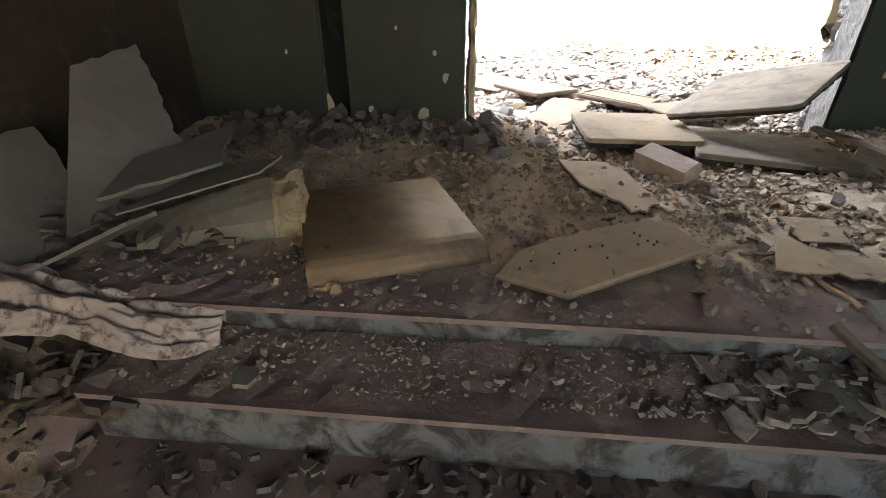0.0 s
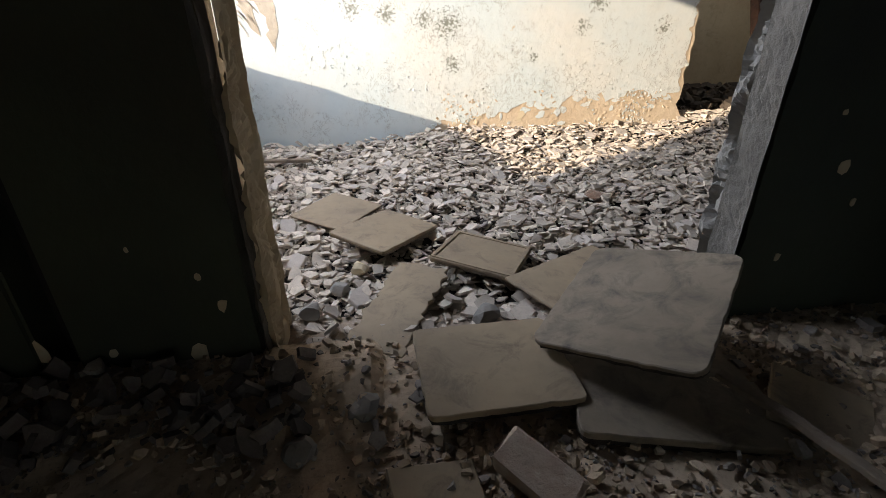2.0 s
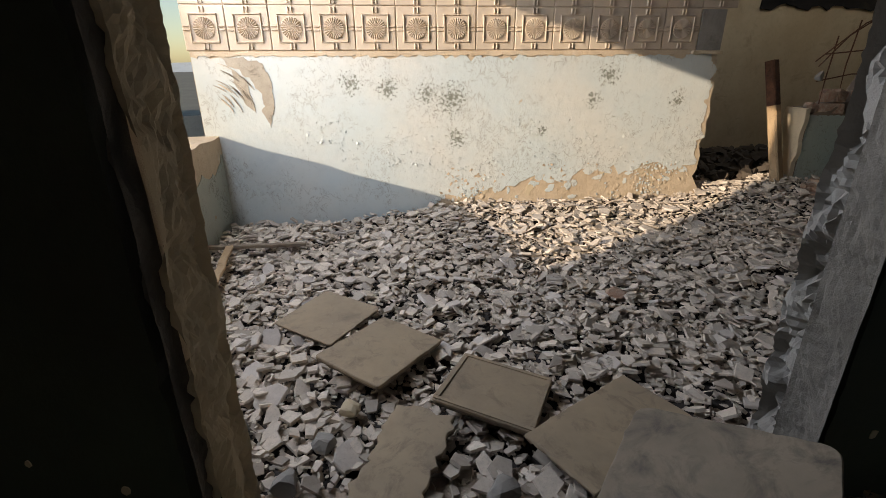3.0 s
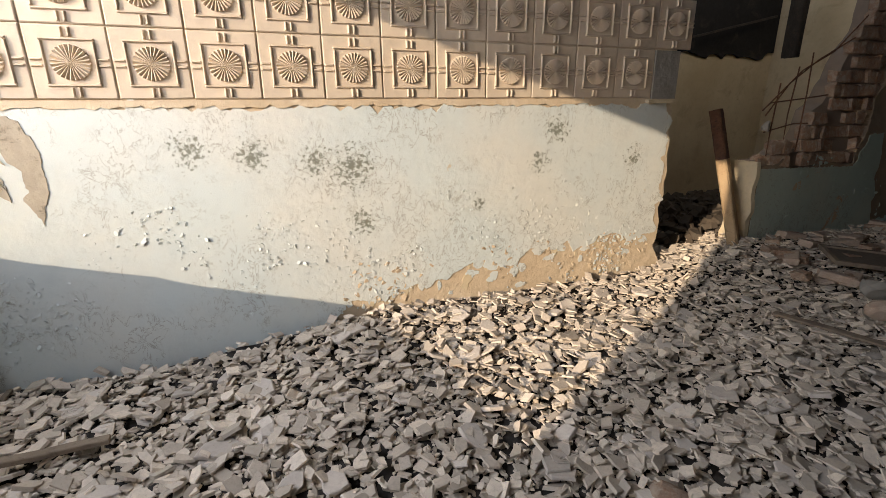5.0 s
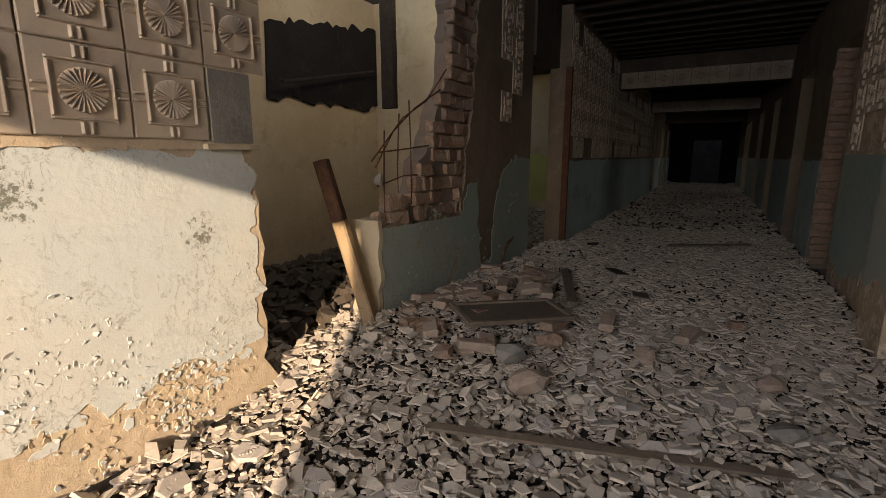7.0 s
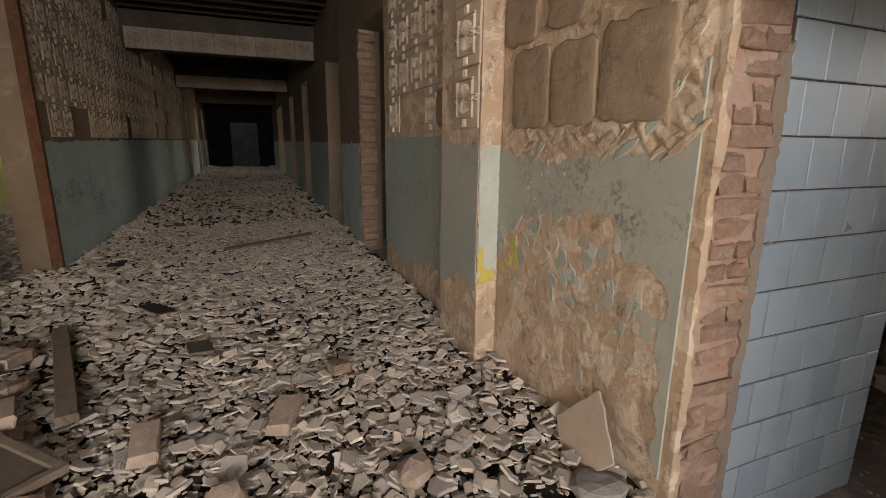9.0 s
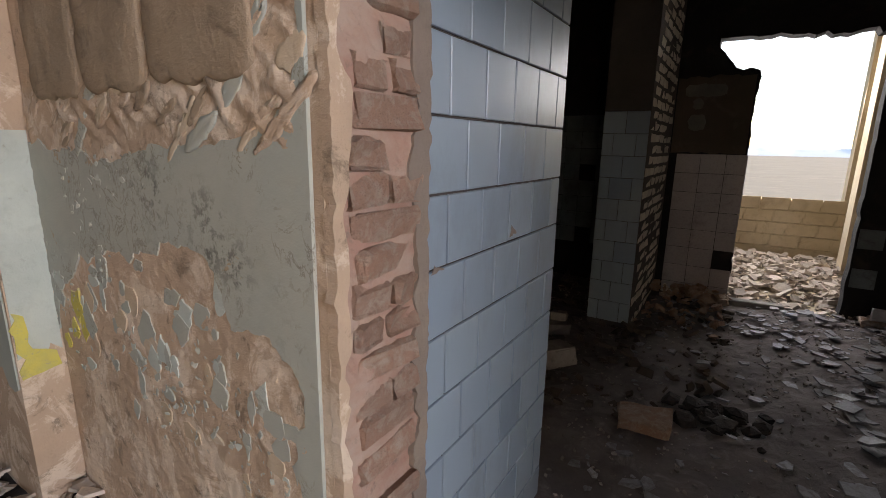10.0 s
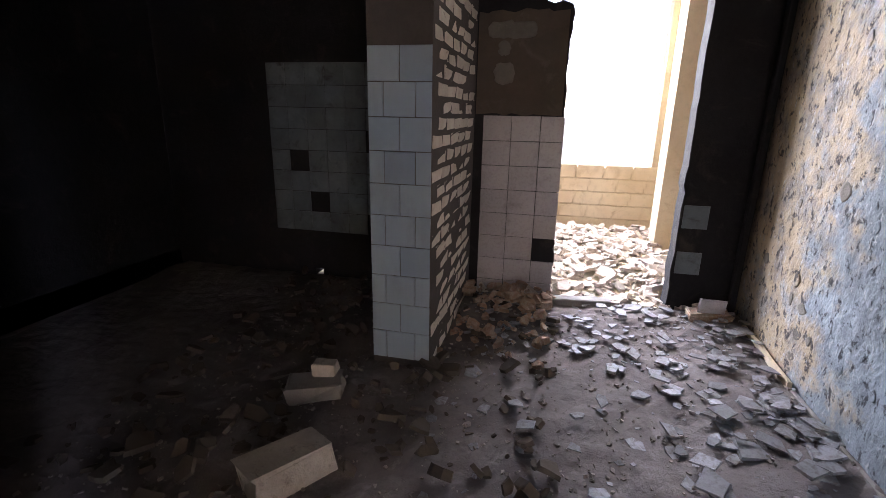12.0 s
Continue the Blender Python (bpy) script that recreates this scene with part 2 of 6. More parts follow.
M_SOOTTILE = surface("sooted_tile", (0.20, 0.24, 0.25), (0.12, 0.14, 0.15), (0.07, 0.07, 0.07), big=3, small=30, bump=0.1, rough=0.45, vary=0.3)
M_WOOD = surface("weathered_wood", (0.24, 0.19, 0.14), (0.17, 0.13, 0.10), (0.10, 0.08, 0.06), big=5, small=60, stretch=(1, 1, 1), bump=0.5, rough=0.85)
M_WARMWOOD = surface("raw_wood", (0.46, 0.33, 0.20), (0.38, 0.26, 0.15), (0.16, 0.10, 0.06), big=4, small=50, bump=0.4, rough=0.8)
M_CHAR = surface("charred_wood", (0.03, 0.025, 0.022), (0.05, 0.04, 0.034), (0.09, 0.06, 0.045), big=8, small=40, bump=0.9, rough=0.8)
M_DUSTPANEL = surface("dusty_fibreboard", (0.28, 0.225, 0.165), (0.21, 0.17, 0.125), (0.12, 0.10, 0.08), (0.46, 0.66), big=3, small=10, grain=60, bump=0.2, rough=0.75, vary=0.2)
M_PANEL = surface("tan_fibreboard", (0.40, 0.305, 0.20), (0.31, 0.24, 0.165), (0.18, 0.14, 0.105), (0.52, 0.72), big=3, small=10, grain=60, bump=0.14, rough=0.72, vary=0.22)
M_RUST = surface("rusty_iron", (0.17, 0.075, 0.04), (0.10, 0.05, 0.03), (0.24, 0.13, 0.07), big=12, small=50, bump=0.7, rough=0.85)
M_LIME = peeling("yellow_green_paint", (0.52, 0.55, 0.20), (0.48, 0.50, 0.16), (0.5, 0.45, 0.35), 0.7, 2.0)
M_STEP = surface("worn_stair_paint", (0.27, 0.205, 0.19), (0.19, 0.145, 0.135), (0.40, 0.33, 0.285), big=3, small=20, bump=0.6, rough=0.8)
M_RISER = surface("blue_grey_riser", (0.20, 0.21, 0.215), (0.13, 0.135, 0.135), (0.055, 0.05, 0.048), (0.44, 0.56), big=3, small=20, bump=0.4, rough=0.75)
M_FIELD = surface("dry_grass_ground", (0.17, 0.165, 0.14), (0.14, 0.135, 0.115), (0.22, 0.2, 0.17), big=0.2, small=3, grain=20, rough=0.95)
M_ASPHALT = surface("asphalt", (0.055, 0.055, 0.056), (0.045, 0.045, 0.047), big=0.6, small=10, grain=80, rough=0.9)
M_FENCE = surface("grey_concrete_fence", (0.34, 0.32, 0.29), (0.28, 0.26, 0.24), big=1, small=8, rough=0.9)
M_ROOFBLUE = surface("blue_grey_roof", (0.16, 0.20, 0.25), (0.13, 0.16, 0.2), big=1, rough=0.7)
M_HOUSE = surface("pale_house_wall", (0.45, 0.50, 0.56), (0.40, 0.44, 0.5), big=1)
M_BLUE = surface("bright_blue_sheet", (0.04, 0.12, 0.42), (0.035, 0.10, 0.36), big=1, rough=0.6)
# distance haze is painted into this pale blue-grey
M_HAZEHILL = surface("hazed_hills", (0.62, 0.65, 0.67), (0.54, 0.58, 0.61), big=0.02, small=0.2, grain=2, rough=1.0)
M_CLOTH = surface("dirty_cloth", (0.52, 0.46, 0.42), (0.42, 0.36, 0.33), (0.14, 0.10, 0.09), (0.5, 0.62), big=7, small=40, grain=300, bump=0.4, rough=0.95)

M_PALE = surface("pale_mint_band", (0.50, 0.54, 0.48), (0.44, 0.48, 0.43), (0.3, 0.28, 0.22), (0.6, 0.7), big=4, rough=0.7)
M_YELLOW = surface("yellow_daub", (0.62, 0.52, 0.10), (0.5, 0.45, 0.14), (0.4, 0.36, 0.2), (0.55, 0.65), big=12, rough=0.7)

M_SWEEP = surface("grey_brown_filler", (0.46, 0.40, 0.32), (0.36, 0.31, 0.245), (0.20, 0.17, 0.13), (0.56, 0.66), big=5, small=18, bump=0.4, rough=0.9)

n = Nodes("landing_dust")
sep = n.t.nodes.new("ShaderNodeSeparateXYZ")
n.link(n.pos.outputs["Position"], sep.inputs[0])
dirt = n.mix(n.ramp(n.noise(3.5, 8, 0.65), 0.35, 0.65), (0.58, 0.45, 0.32), (0.42, 0.325, 0.235))
dirt = n.mix(n.ramp(n.noise(32, 8, 0.7), 0.5, 0.8, 0, 0.85), dirt, (0.2, 0.155, 0.12))
paint = n.mix(n.ramp(n.noise(5, 8, 0.7), 0.4, 0.66), (0.20, 0.15, 0.15), (0.33, 0.26, 0.23))
# the painted concrete shows along the edge where feet have worn the dirt away
col = n.mix(n.ramp(n.math("ADD", sep.outputs[1], n.ramp(n.noise(4, 8, 0.7), 0.2, 0.8, -0.25, 0.25)), 1.08, 1.30), paint, dirt)
n.bump(n.noise(90, 5, 0.7), 0.7, 0.004)
n.bump(n.noise(24, 7, 0.7), 0.6, 0.010)
M_LANDING = n.done(col, 0.92, 0, 0.2)

# ---- builders ----


def box(bm, x0, y0, z0, x1, y1, z1, m=None):
    vs = [bm.verts.new((x, y, z)) for z in (z0, z1) for x, y in ((x0, y0), (x1, y0), (x1, y1), (x0, y1))]
    if m is not None:
        for v in vs:
            v.co = m @ v.co
    for f in ((0, 3, 2, 1), (4, 5, 6, 7), (0, 1, 5, 4), (1, 2, 6, 5), (2, 3, 7, 6), (3, 0, 4, 7)):
        bm.faces.new([vs[i] for i in f])
    return vs


def prism(bm, pts, depth, m=None):
    """Extrude an outline in the xz plane by depth along +y, then place it by m."""
    a = [bm.verts.new((x, 0, z)) for x, z in pts]
    b = [bm.verts.new((x, depth, z)) for x, z in pts]
    n = len(pts)
    bm.faces.new(a)
    bm.faces.new(b[::-1])
    for i in range(n):
        bm.faces.new((a[i], b[i], b[(i + 1) % n], a[(i + 1) % n]))
    if m is not None:
        for v in a + b:
            v.co = m @ v.co
    bmesh.ops.recalc_face_normals(bm, faces=bm.faces[:])


def ragged(pts, rough_edges, step=0.09, amount=0.035, seed=1):
    """Break the named edges of an outline into small uneven teeth."""
    rnd, out = random.Random(seed), []
    for i, p in enumerate(pts):
        q = pts[(i + 1) % len(pts)]
        out.append(p)
        if i in rough_edges:
            d = math.dist(p, q)
            n = max(2, int(d / step))
            nx, nz = (q[1] - p[1]) / d, -(q[0] - p[0]) / d
            for k in range(1, n):
                s, o = (k + rnd.uniform(-0.35, 0.35)) / n, rnd.gauss(0, amount)
                out.append((p[0] + (q[0] - p[0]) * s + nx * o, p[1] + (q[1] - p[1]) * s + nz * o))
    return out


def mesh(name, bm, mat, smooth=False):
    me = bpy.data.meshes.new(name)
    bm.to_mesh(me)
    bm.free()
    me.materials.append(mat)
    if smooth:
        for p in me.polygons:
            p.use_smooth = True
    return me


def part(name, bm, mat, parent, label="", smooth=False):
    ob = new(name, bm if isinstance(bm, bpy.types.Mesh) else mesh(name, bm, mat, smooth))
    ob.parent = parent
    if label:
        ob["label"] = label
    return ob


def thing(name, bm, mat, label, category, group="", kind="", smooth=False):
    ob = new(name, None if bm is None else bm if isinstance(bm, bpy.types.Mesh) else mesh(name, bm, mat, smooth))
    return tagged(ob, label, category, group, kind)


def setting(name, bm, mat, label, category, smooth=False):
    return thing(name, bm, mat, label, category, kind="structure", smooth=smooth)


def boxes(*list_of):
    bm = bmesh.new()
    for b in list_of:
        box(bm, *b)
    return bm


# frames of reference for outlines: x along the wall, z up, y into the wall
def facing_south(y):
    return Matrix.Translation((0, y, 0))


def facing_north(y):
    return Matrix(((1, 0, 0, 0), (0, -1, 0, y), (0, 0, 1, 0), (0, 0, 0, 1)))


def facing_west(x):
    return Matrix(((0, 1, 0, x), (1, 0, 0, 0), (0, 0, 1, 0), (0, 0, 0, 1)))


def facing_east(x):
    return Matrix(((0, -1, 0, x), (1, 0, 0, 0), (0, 0, 1, 0), (0, 0, 0, 1)))


def rough_face(x, y0, y1, z0, z1, side, amp, seed, slope=0.0, step=0.025):
    """A broken masonry face across x, seen from side, uneven in depth."""
    bm = bmesh.new()
    ny, nz = max(4, int((y1 - y0) / step)), int((z1 - z0) / (step * 1.4))
    grid = []
    for j in range(nz + 1):
        row = []
        for i in range(ny + 1):
            y, z = y0 + (y1 - y0) * i / ny, z0 + (z1 - z0) * j / nz
            lump = noise.noise((y * 9 + seed, z * 7, seed)) + 0.7 * abs(noise.noise((y * 22, z * 19, seed + 4))) + 0.25 * noise.noise((y * 60, z * 60, seed))
            fade = 1.0 if 0 < i < ny else 0.25
            row.append(bm.verts.new((x - side * (slope * i / ny + amp * max(0.0, 0.25 + lump) * fade), y, z)))
        grid.append(row)
    for j in range(nz):
        for i in range(ny):
            bm.faces.new((grid[j][i], grid[j][i + 1], grid[j + 1][i + 1], grid[j + 1][i]))
    bmesh.ops.recalc_face_normals(bm, faces=bm.faces[:])
    return bm


def slab(pts, depth, m):
    bm = bmesh.new()
    prism(bm, pts, depth, m)
    return bm


def rect(x0, z0, x1, z1):
    return [(x0, z0), (x1, z0), (x1, z1), (x0, z1)]


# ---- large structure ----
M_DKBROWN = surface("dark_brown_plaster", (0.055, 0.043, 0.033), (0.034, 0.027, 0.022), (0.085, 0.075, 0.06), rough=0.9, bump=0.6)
CEIL, HALL, LAND, TILED = 4.65, 0.68, 0.78, 0.48

# floors
setting("floor_hall", boxes((-1.6, 2.66, 0.2, 33.5, 6.4, HALL), (8.6, 6.4, 0.2, 14, 12.2, HALL), (3.4, 6.4, 0.2, 8.3, 9.3, HALL), (8.3, -2.6, 0.2, 33.5, 2.66, HALL)),
        M_DUST, "concrete hall floor buried under dust and rubble", "floor")
setting("floor_tiled_room", boxes((2.6, -6.0, 0.1, 8.3, 2.66, TILED)), M_DUST, "dusty grey concrete floor strewn with broken tiles", "floor")
setting("ground", boxes((-400, -400, -1.4, 400, 400, -1.0)), M_FIELD, "bare dry ground with sparse yellow grass", "ground")

# north wall of the hall
wall_n = setting("wall_north", slab(ragged(rect(-1.27, 0.2, 3.83, CEIL), {1}, 0.12, 0.02, 3), 0.3, facing_south(6.42)), M_PLASTER,
                 "plastered brick wall with mint paint and relief tiles above", "wall")
broken = [(5.06, 0.2), (8.75, 0.2), (8.75, CEIL), (6.95, CEIL), (6.88, 3.3), (6.80, 2.9), (6.72, 2.5), (6.62, 2.1), (6.5, 1.68), (5.06, 1.72)]
wall_b = setting("wall_broken", slab(ragged(ragged(broken, {3, 4, 5, 6, 7, 8}, 0.11, 0.03, 5), set(range(4, 60)), 0.03, 0.006, 6), 0.26, facing_south(6.44)), M_STAINED,
                 "half-collapsed brick wall with dark teal paint", "wall")
core = [(5.06, 0.2), (8.5, 0.2), (8.5, CEIL), (6.35, CEIL), (6.42, 3.6), (6.36, 3.1), (6.12, 2.75), (5.95, 2.4), (5.75, 2.15), (5.6, 1.84), (5.06, 1.78)]
part("brick_core", slab(ragged(core, {3, 4, 5, 6, 7, 8, 9}, 0.09, 0.025, 7), 0.17, facing_south(6.51)), M_MORTAR, wall_b, "rough mortar core of the broken wall")
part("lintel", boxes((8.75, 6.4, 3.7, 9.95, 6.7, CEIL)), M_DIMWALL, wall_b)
# corridor, north side with openings
NORTH_GAPS = [(23.4, 24.6), (27.4, 28.6), (30.6, 31.8)]
SOUTH_GAPS = [(9.15, 10.46), (11.95, 13.3), (16.2, 17.5), (20.0, 21.6), (25.2, 28.6)]


def pierced(x0, x1, gaps, y0, y1, head):
    out, x = [], x0
    for a, b in gaps:
        out.append((x, y0, 0.2, a, y1, CEIL))
        out.append((a, y0, head, b, y1, CEIL))
        x = b
    return out + [(x, y0, 0.2, x1, y1, CEIL)]


pieces = pierced(9.95, 33.4, NORTH_GAPS, 6.22, 6.55, 3.7)
wall_c = setting("wall_corridor_north", boxes(pieces[0]), M_STAINED, "long corridor wall with grimy plaster above blue-green paint", "wall")
for p in pieces[1:]:
    part("lintel" if p[2] > 1 else "wall_section", boxes(p), M_STAINED, wall_c)
pieces = pierced(4.96, 33.4, SOUTH_GAPS, 2.45, 2.75, 3.7)
wall_s = setting("wall_corridor_south", boxes(pieces[0]), M_BARE, "corridor wall with peeling grey-green paint and broken plaster", "wall")
for p in pieces[1:]:
    part("lintel" if p[2] > 1 else "wall_section", boxes(p), M_STAINED, wall_s)
part("pilaster", boxes((6.42, 2.752, 0.3, 7.05, 2.9, CEIL)), M_BARE, wall_s)
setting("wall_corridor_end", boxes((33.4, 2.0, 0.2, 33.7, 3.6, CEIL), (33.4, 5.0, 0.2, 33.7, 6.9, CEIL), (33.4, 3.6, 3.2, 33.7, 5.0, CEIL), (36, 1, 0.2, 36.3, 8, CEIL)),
        M_BLACK, "dark end wall with an open doorway", "wall")

# wall between the stair hall and the corridor
jamb_l = ragged([(-0.78, 0.2), (-0.142, 0.2), (-0.142, CEIL), (-0.78, CEIL)], {1}, 0.06, 0.004, 8)
wall_d = setting("wall_stair", slab(jamb_l, 0.13, facing_south(2.65)), M_DKGREEN, "dark green oil-painted wall with chipped plaster", "wall")
part("wall_back", boxes((-1.45, 2.781, 0.2, -0.20, 2.95, CEIL)), M_PLASTER, wall_d)
part("broken_plaster", rough_face(-0.085, 2.70, 2.97, 0.3, 3.6, 1, 0.05, 3.0, 0.0, 0.013), M_CREAM, wall_d, "broken tan plaster edge of the opening")
part("reveal", rough_face(-0.112, 2.645, 2.735, 0.3, 3.6, 1, 0.020, 8.0, 0.0, 0.014), M_DKCONC, wall_d)
part("reveal_back", boxes((-0.198, 2.74, 0.3, -0.165, 2.965, 3.6)), M_PLASTER, wall_d)
part("side_panel", boxes((-1.95, 2.65, 0.2, -0.90, 2.78, CEIL)), M_DKGREEN, wall_d)
# back of the groove coloured black for the shade of a deep recess
part("chase", boxes((-0.92, 2.78, 0.2, -0.76, 2.80, CEIL)), M_BLACK, wall_d, "vertical chase, its deep shade painted black on the back")
part("painted_pier", slab(rect(-1.42, 0.3, -0.91, CEIL), 0.018, facing_south(2.63)), M_DKGREEN, wall_d)
part("lintel", boxes((-0.10, 2.65, 3.6, 1.78, 2.95, CEIL)), M_DKGREEN, wall_d)
jamb_r = ragged([(1.775, 0.2), (2.72, 0.2), (2.72, CEIL), (1.775, CEIL)], {3}, 0.06, 0.004, 10)
wall_e = setting("wall_stair_pier", slab(jamb_r, 0.15, facing_south(2.65)), M_DKGREEN, "dark green painted pier with a broken concrete edge", "wall")
part("wall_back", boxes((1.93, 2.801, 0.2, 2.70, 2.94, CEIL)), M_CONCRETE, wall_e)
part("reveal", rough_face(1.748, 2.646, 2.80, 0.3, 3.6, -1, 0.016, 5.0, 0.0, 0.014), M_DKCONC, wall_e, "grey plastered reveal")
part("broken_edge", rough_face(1.755, 2.77, 2.96, 0.3, 3.6, -1, 0.12, 11.0, 0.05, 0.014), M_CONCRETE, wall_e, "crumbled grey concrete edge")
# unseen header, hung low to keep hall light off the upper tiles
part("lintel", boxes((2.72, 2.6, 2.80, 4.96, 2.9, CEIL)), M_BLACK, wall_e)

# west side of the hall: low sill wall under an empty window
sill = [(2.95, -1.0), (6.42, -1.0), (6.42, 1.62), (2.95, 1.62)]
wall_w = setting("wall_west", slab(ragged(sill, {2}, 0.12, 0.012, 12), 0.36, facing_east(-1.14)), M_PLASTER, "low crumbling plastered sill wall under an empty window", "wall")
part("window_jamb", boxes((-1.5, 2.9, 1.60, -1.14, 3.2, CEIL)), M_CREAM, wall_w)
part("window_head", boxes((-1.5, 3.2, 3.74, -1.14, 6.42, CEIL)), M_CREAM, wall_w)

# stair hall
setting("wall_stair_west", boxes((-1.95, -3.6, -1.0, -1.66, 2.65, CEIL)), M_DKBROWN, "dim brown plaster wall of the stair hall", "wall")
setting("wall_partition", boxes((2.58, -2.9, -1.0, 2.72, 2.65, CEIL)), M_ADHESIVE, "rough wall with blue-grey tile adhesive remains", "wall")
part("adhesive_layer", rough_face(2.737, -2.63, 1.72, 0.5, 3.7, 1, 0.0075, 21.0, 0.0, 0.0145), M_ADHESIVE, bpy.data.objects["wall_partition"], "uneven blue-grey tile adhesive")
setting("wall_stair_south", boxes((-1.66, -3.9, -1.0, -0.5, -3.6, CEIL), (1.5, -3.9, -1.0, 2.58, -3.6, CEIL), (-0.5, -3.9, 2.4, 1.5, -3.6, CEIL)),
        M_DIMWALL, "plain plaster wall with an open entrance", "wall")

# tiled room
setting("wall_tile_partition", boxes((4.962, 1.37, 0.2, 5.1, 2.45, CEIL)), M_GROUT, "brick partition faced with pale blue glazed tiles", "wall")
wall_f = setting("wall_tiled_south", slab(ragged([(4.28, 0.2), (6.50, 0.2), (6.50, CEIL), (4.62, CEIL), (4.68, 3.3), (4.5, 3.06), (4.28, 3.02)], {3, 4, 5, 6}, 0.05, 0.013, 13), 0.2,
                 facing_north(-2.65)), M_BLACK, "near-black wall with remains of white tiles", "wall")
part("east_part", boxes((6.50, -2.85, 0.2, 6.57, -2.65, CEIL), (6.57, -2.85, 0.2, 6.65, -2.65, 0.515), (6.57, -2.85, 0.60, 6.65, -2.65, CEIL), (6.65, -2.85, 0.2, 8.3, -2.65, CEIL)), M_BLACK, wall_f)
part("pier", slab(ragged([(2.72, 0.2), (3.27, 0.2), (3.27, 3.08), (2.95, 3.12), (2.9, 3.35), (2.72, 3.35)], {1, 2, 3}, 0.09, 0.004, 14), 0.2, facing_north(-2.65)), M_BLACK, wall_f)
part("lintel", slab(ragged([(2.72, 3.36), (3.0, 3.3), (4.4, 3.36), (4.7, 3.36), (4.7, CEIL), (2.72, CEIL)], {0, 1}, 0.06, 0.02, 15), 0.2, facing_north(-2.65)), M_BLACK, wall_f)
setting("wall_brick_stub", boxes((5.04, -2.64, 0.3, 5.44, -1.2, CEIL)), M_GROUT, "stub wall of limed brick with a tiled end", "wall")
setting("wall_tiled_east", boxes((8.3, -6.2, 0.2, 8.4, 2.45, CEIL)), M_BLACK, "near-black wall", "wall")
# loggia behind the tiled room
setting("wall_loggia", boxes((1.6, -6.2, -1.0, 8.3, -5.9, 1.44), (1.6, -6.2, 1.44, 2.95, -5.9, 4.3), (1.3, -6.2, -1.0, 1.6, -2.9, 4.3), (2.95, -6.2, 4.0, 8.3, -5.9, 4.3)), M_CREAM, "block parapet and cream piers of an open loggia", "wall")
setting("pillar_loggia", boxes((2.62, -5.2, 0.3, 3.0, -4.8, 4.3)), M_CREAM, "cream plastered pillar", "pillar")

# room behind the broken wall
setting("wall_back_room", boxes((3.2, 9.0, 0.2, 8.6, 9.2, CEIL), (3.1, 6.7, 0.2, 3.25, 9.0, CEIL), (8.45, 6.7, 0.2, 8.6, 9.2, CEIL)), M_CREAM, "stained cream plaster wall of the back room", "wall")
# room off the corridor, its unseen roof left partly open to light the wall
room_n = setting("wall_side_room", boxes((8.6, 12.0, 0.2, 16.3, 12.2, CEIL), (16.0, 6.5, 0.2, 16.3, 12, CEIL), (8.45, 9.2, 0.2, 8.6, 12.2, CEIL)), M_CREAM, "side room wall with yellow-green paint below", "wall")
part("painted_dado", boxes((8.65, 11.99, 0.95, 15.95, 11.998, 2.35)), M_LIME, room_n, "yellow-green painted band")
part("painted_dado", boxes((15.985, 6.6, 0.95, 15.998, 11.98, 2.35)), M_LIME, room_n, "yellow-green painted band")
setting("pillar_side_room", boxes((11.75, 10.0, 0.6, 12.15, 10.4, CEIL)), M_CREAM, "square pillar with worn whitewash", "pillar")
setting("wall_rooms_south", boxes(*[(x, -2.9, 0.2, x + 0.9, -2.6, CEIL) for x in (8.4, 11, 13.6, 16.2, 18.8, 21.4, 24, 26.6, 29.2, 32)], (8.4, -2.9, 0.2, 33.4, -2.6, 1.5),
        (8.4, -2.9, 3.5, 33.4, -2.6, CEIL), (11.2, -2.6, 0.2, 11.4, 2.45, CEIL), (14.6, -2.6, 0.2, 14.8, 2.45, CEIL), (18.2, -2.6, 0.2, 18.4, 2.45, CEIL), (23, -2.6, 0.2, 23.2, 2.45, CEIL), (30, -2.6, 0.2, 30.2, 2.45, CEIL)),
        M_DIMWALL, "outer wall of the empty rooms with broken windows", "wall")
room_f = setting("wall_north_rooms", boxes((16.3, 9.0, 0.2, 33.7, 9.2, CEIL), (19.1, 6.55, 0.2, 19.3, 9, CEIL), (23, 6.55, 0.2, 23.2, 9, CEIL), (28.8, 6.55, 0.2, 29.0, 9, CEIL)), M_CREAM, "wall of the rooms beyond the corridor", "wall")
part("painted_dado", boxes((28.785, 6.56, 0.9, 28.798, 8.98, 2.9)), M_LIME, room_f, "yellow-green painted band")

# ceilings
# back room left unroofed for light; the second box is an unseen sun-blocking upstand
bm = boxes((-1.95, -4.0, CEIL, 33.7, 6.75, CEIL + 0.25), (-1.95, 6.75, CEIL + 0.251, 12.0, 6.95, 6.2), (8.6, 6.75, CEIL, 16.3, 9.6, CEIL + 0.25), (1.3, -6.2, 4.3, 8.4, -4.0, 4.6))
for k in range(58):
    x = 5.2 + k * 0.48
    box(bm, x, 2.76, CEIL - 0.09, x + 0.07, 6.2, CEIL - 0.001)
setting("ceiling", bm, M_CEIL, "sooty ceiling with bare battens, plus an added upstand that blocks sun", "ceiling")
for x in (14.5, 21.6, 28.4):
    bm = boxes((x, 2.76, 3.88, x + 0.35, 6.21, CEIL - 0.1))
    setting("beam", bm, M_DIMWALL, "deep downstand beam faced with relief tiles", "beam")
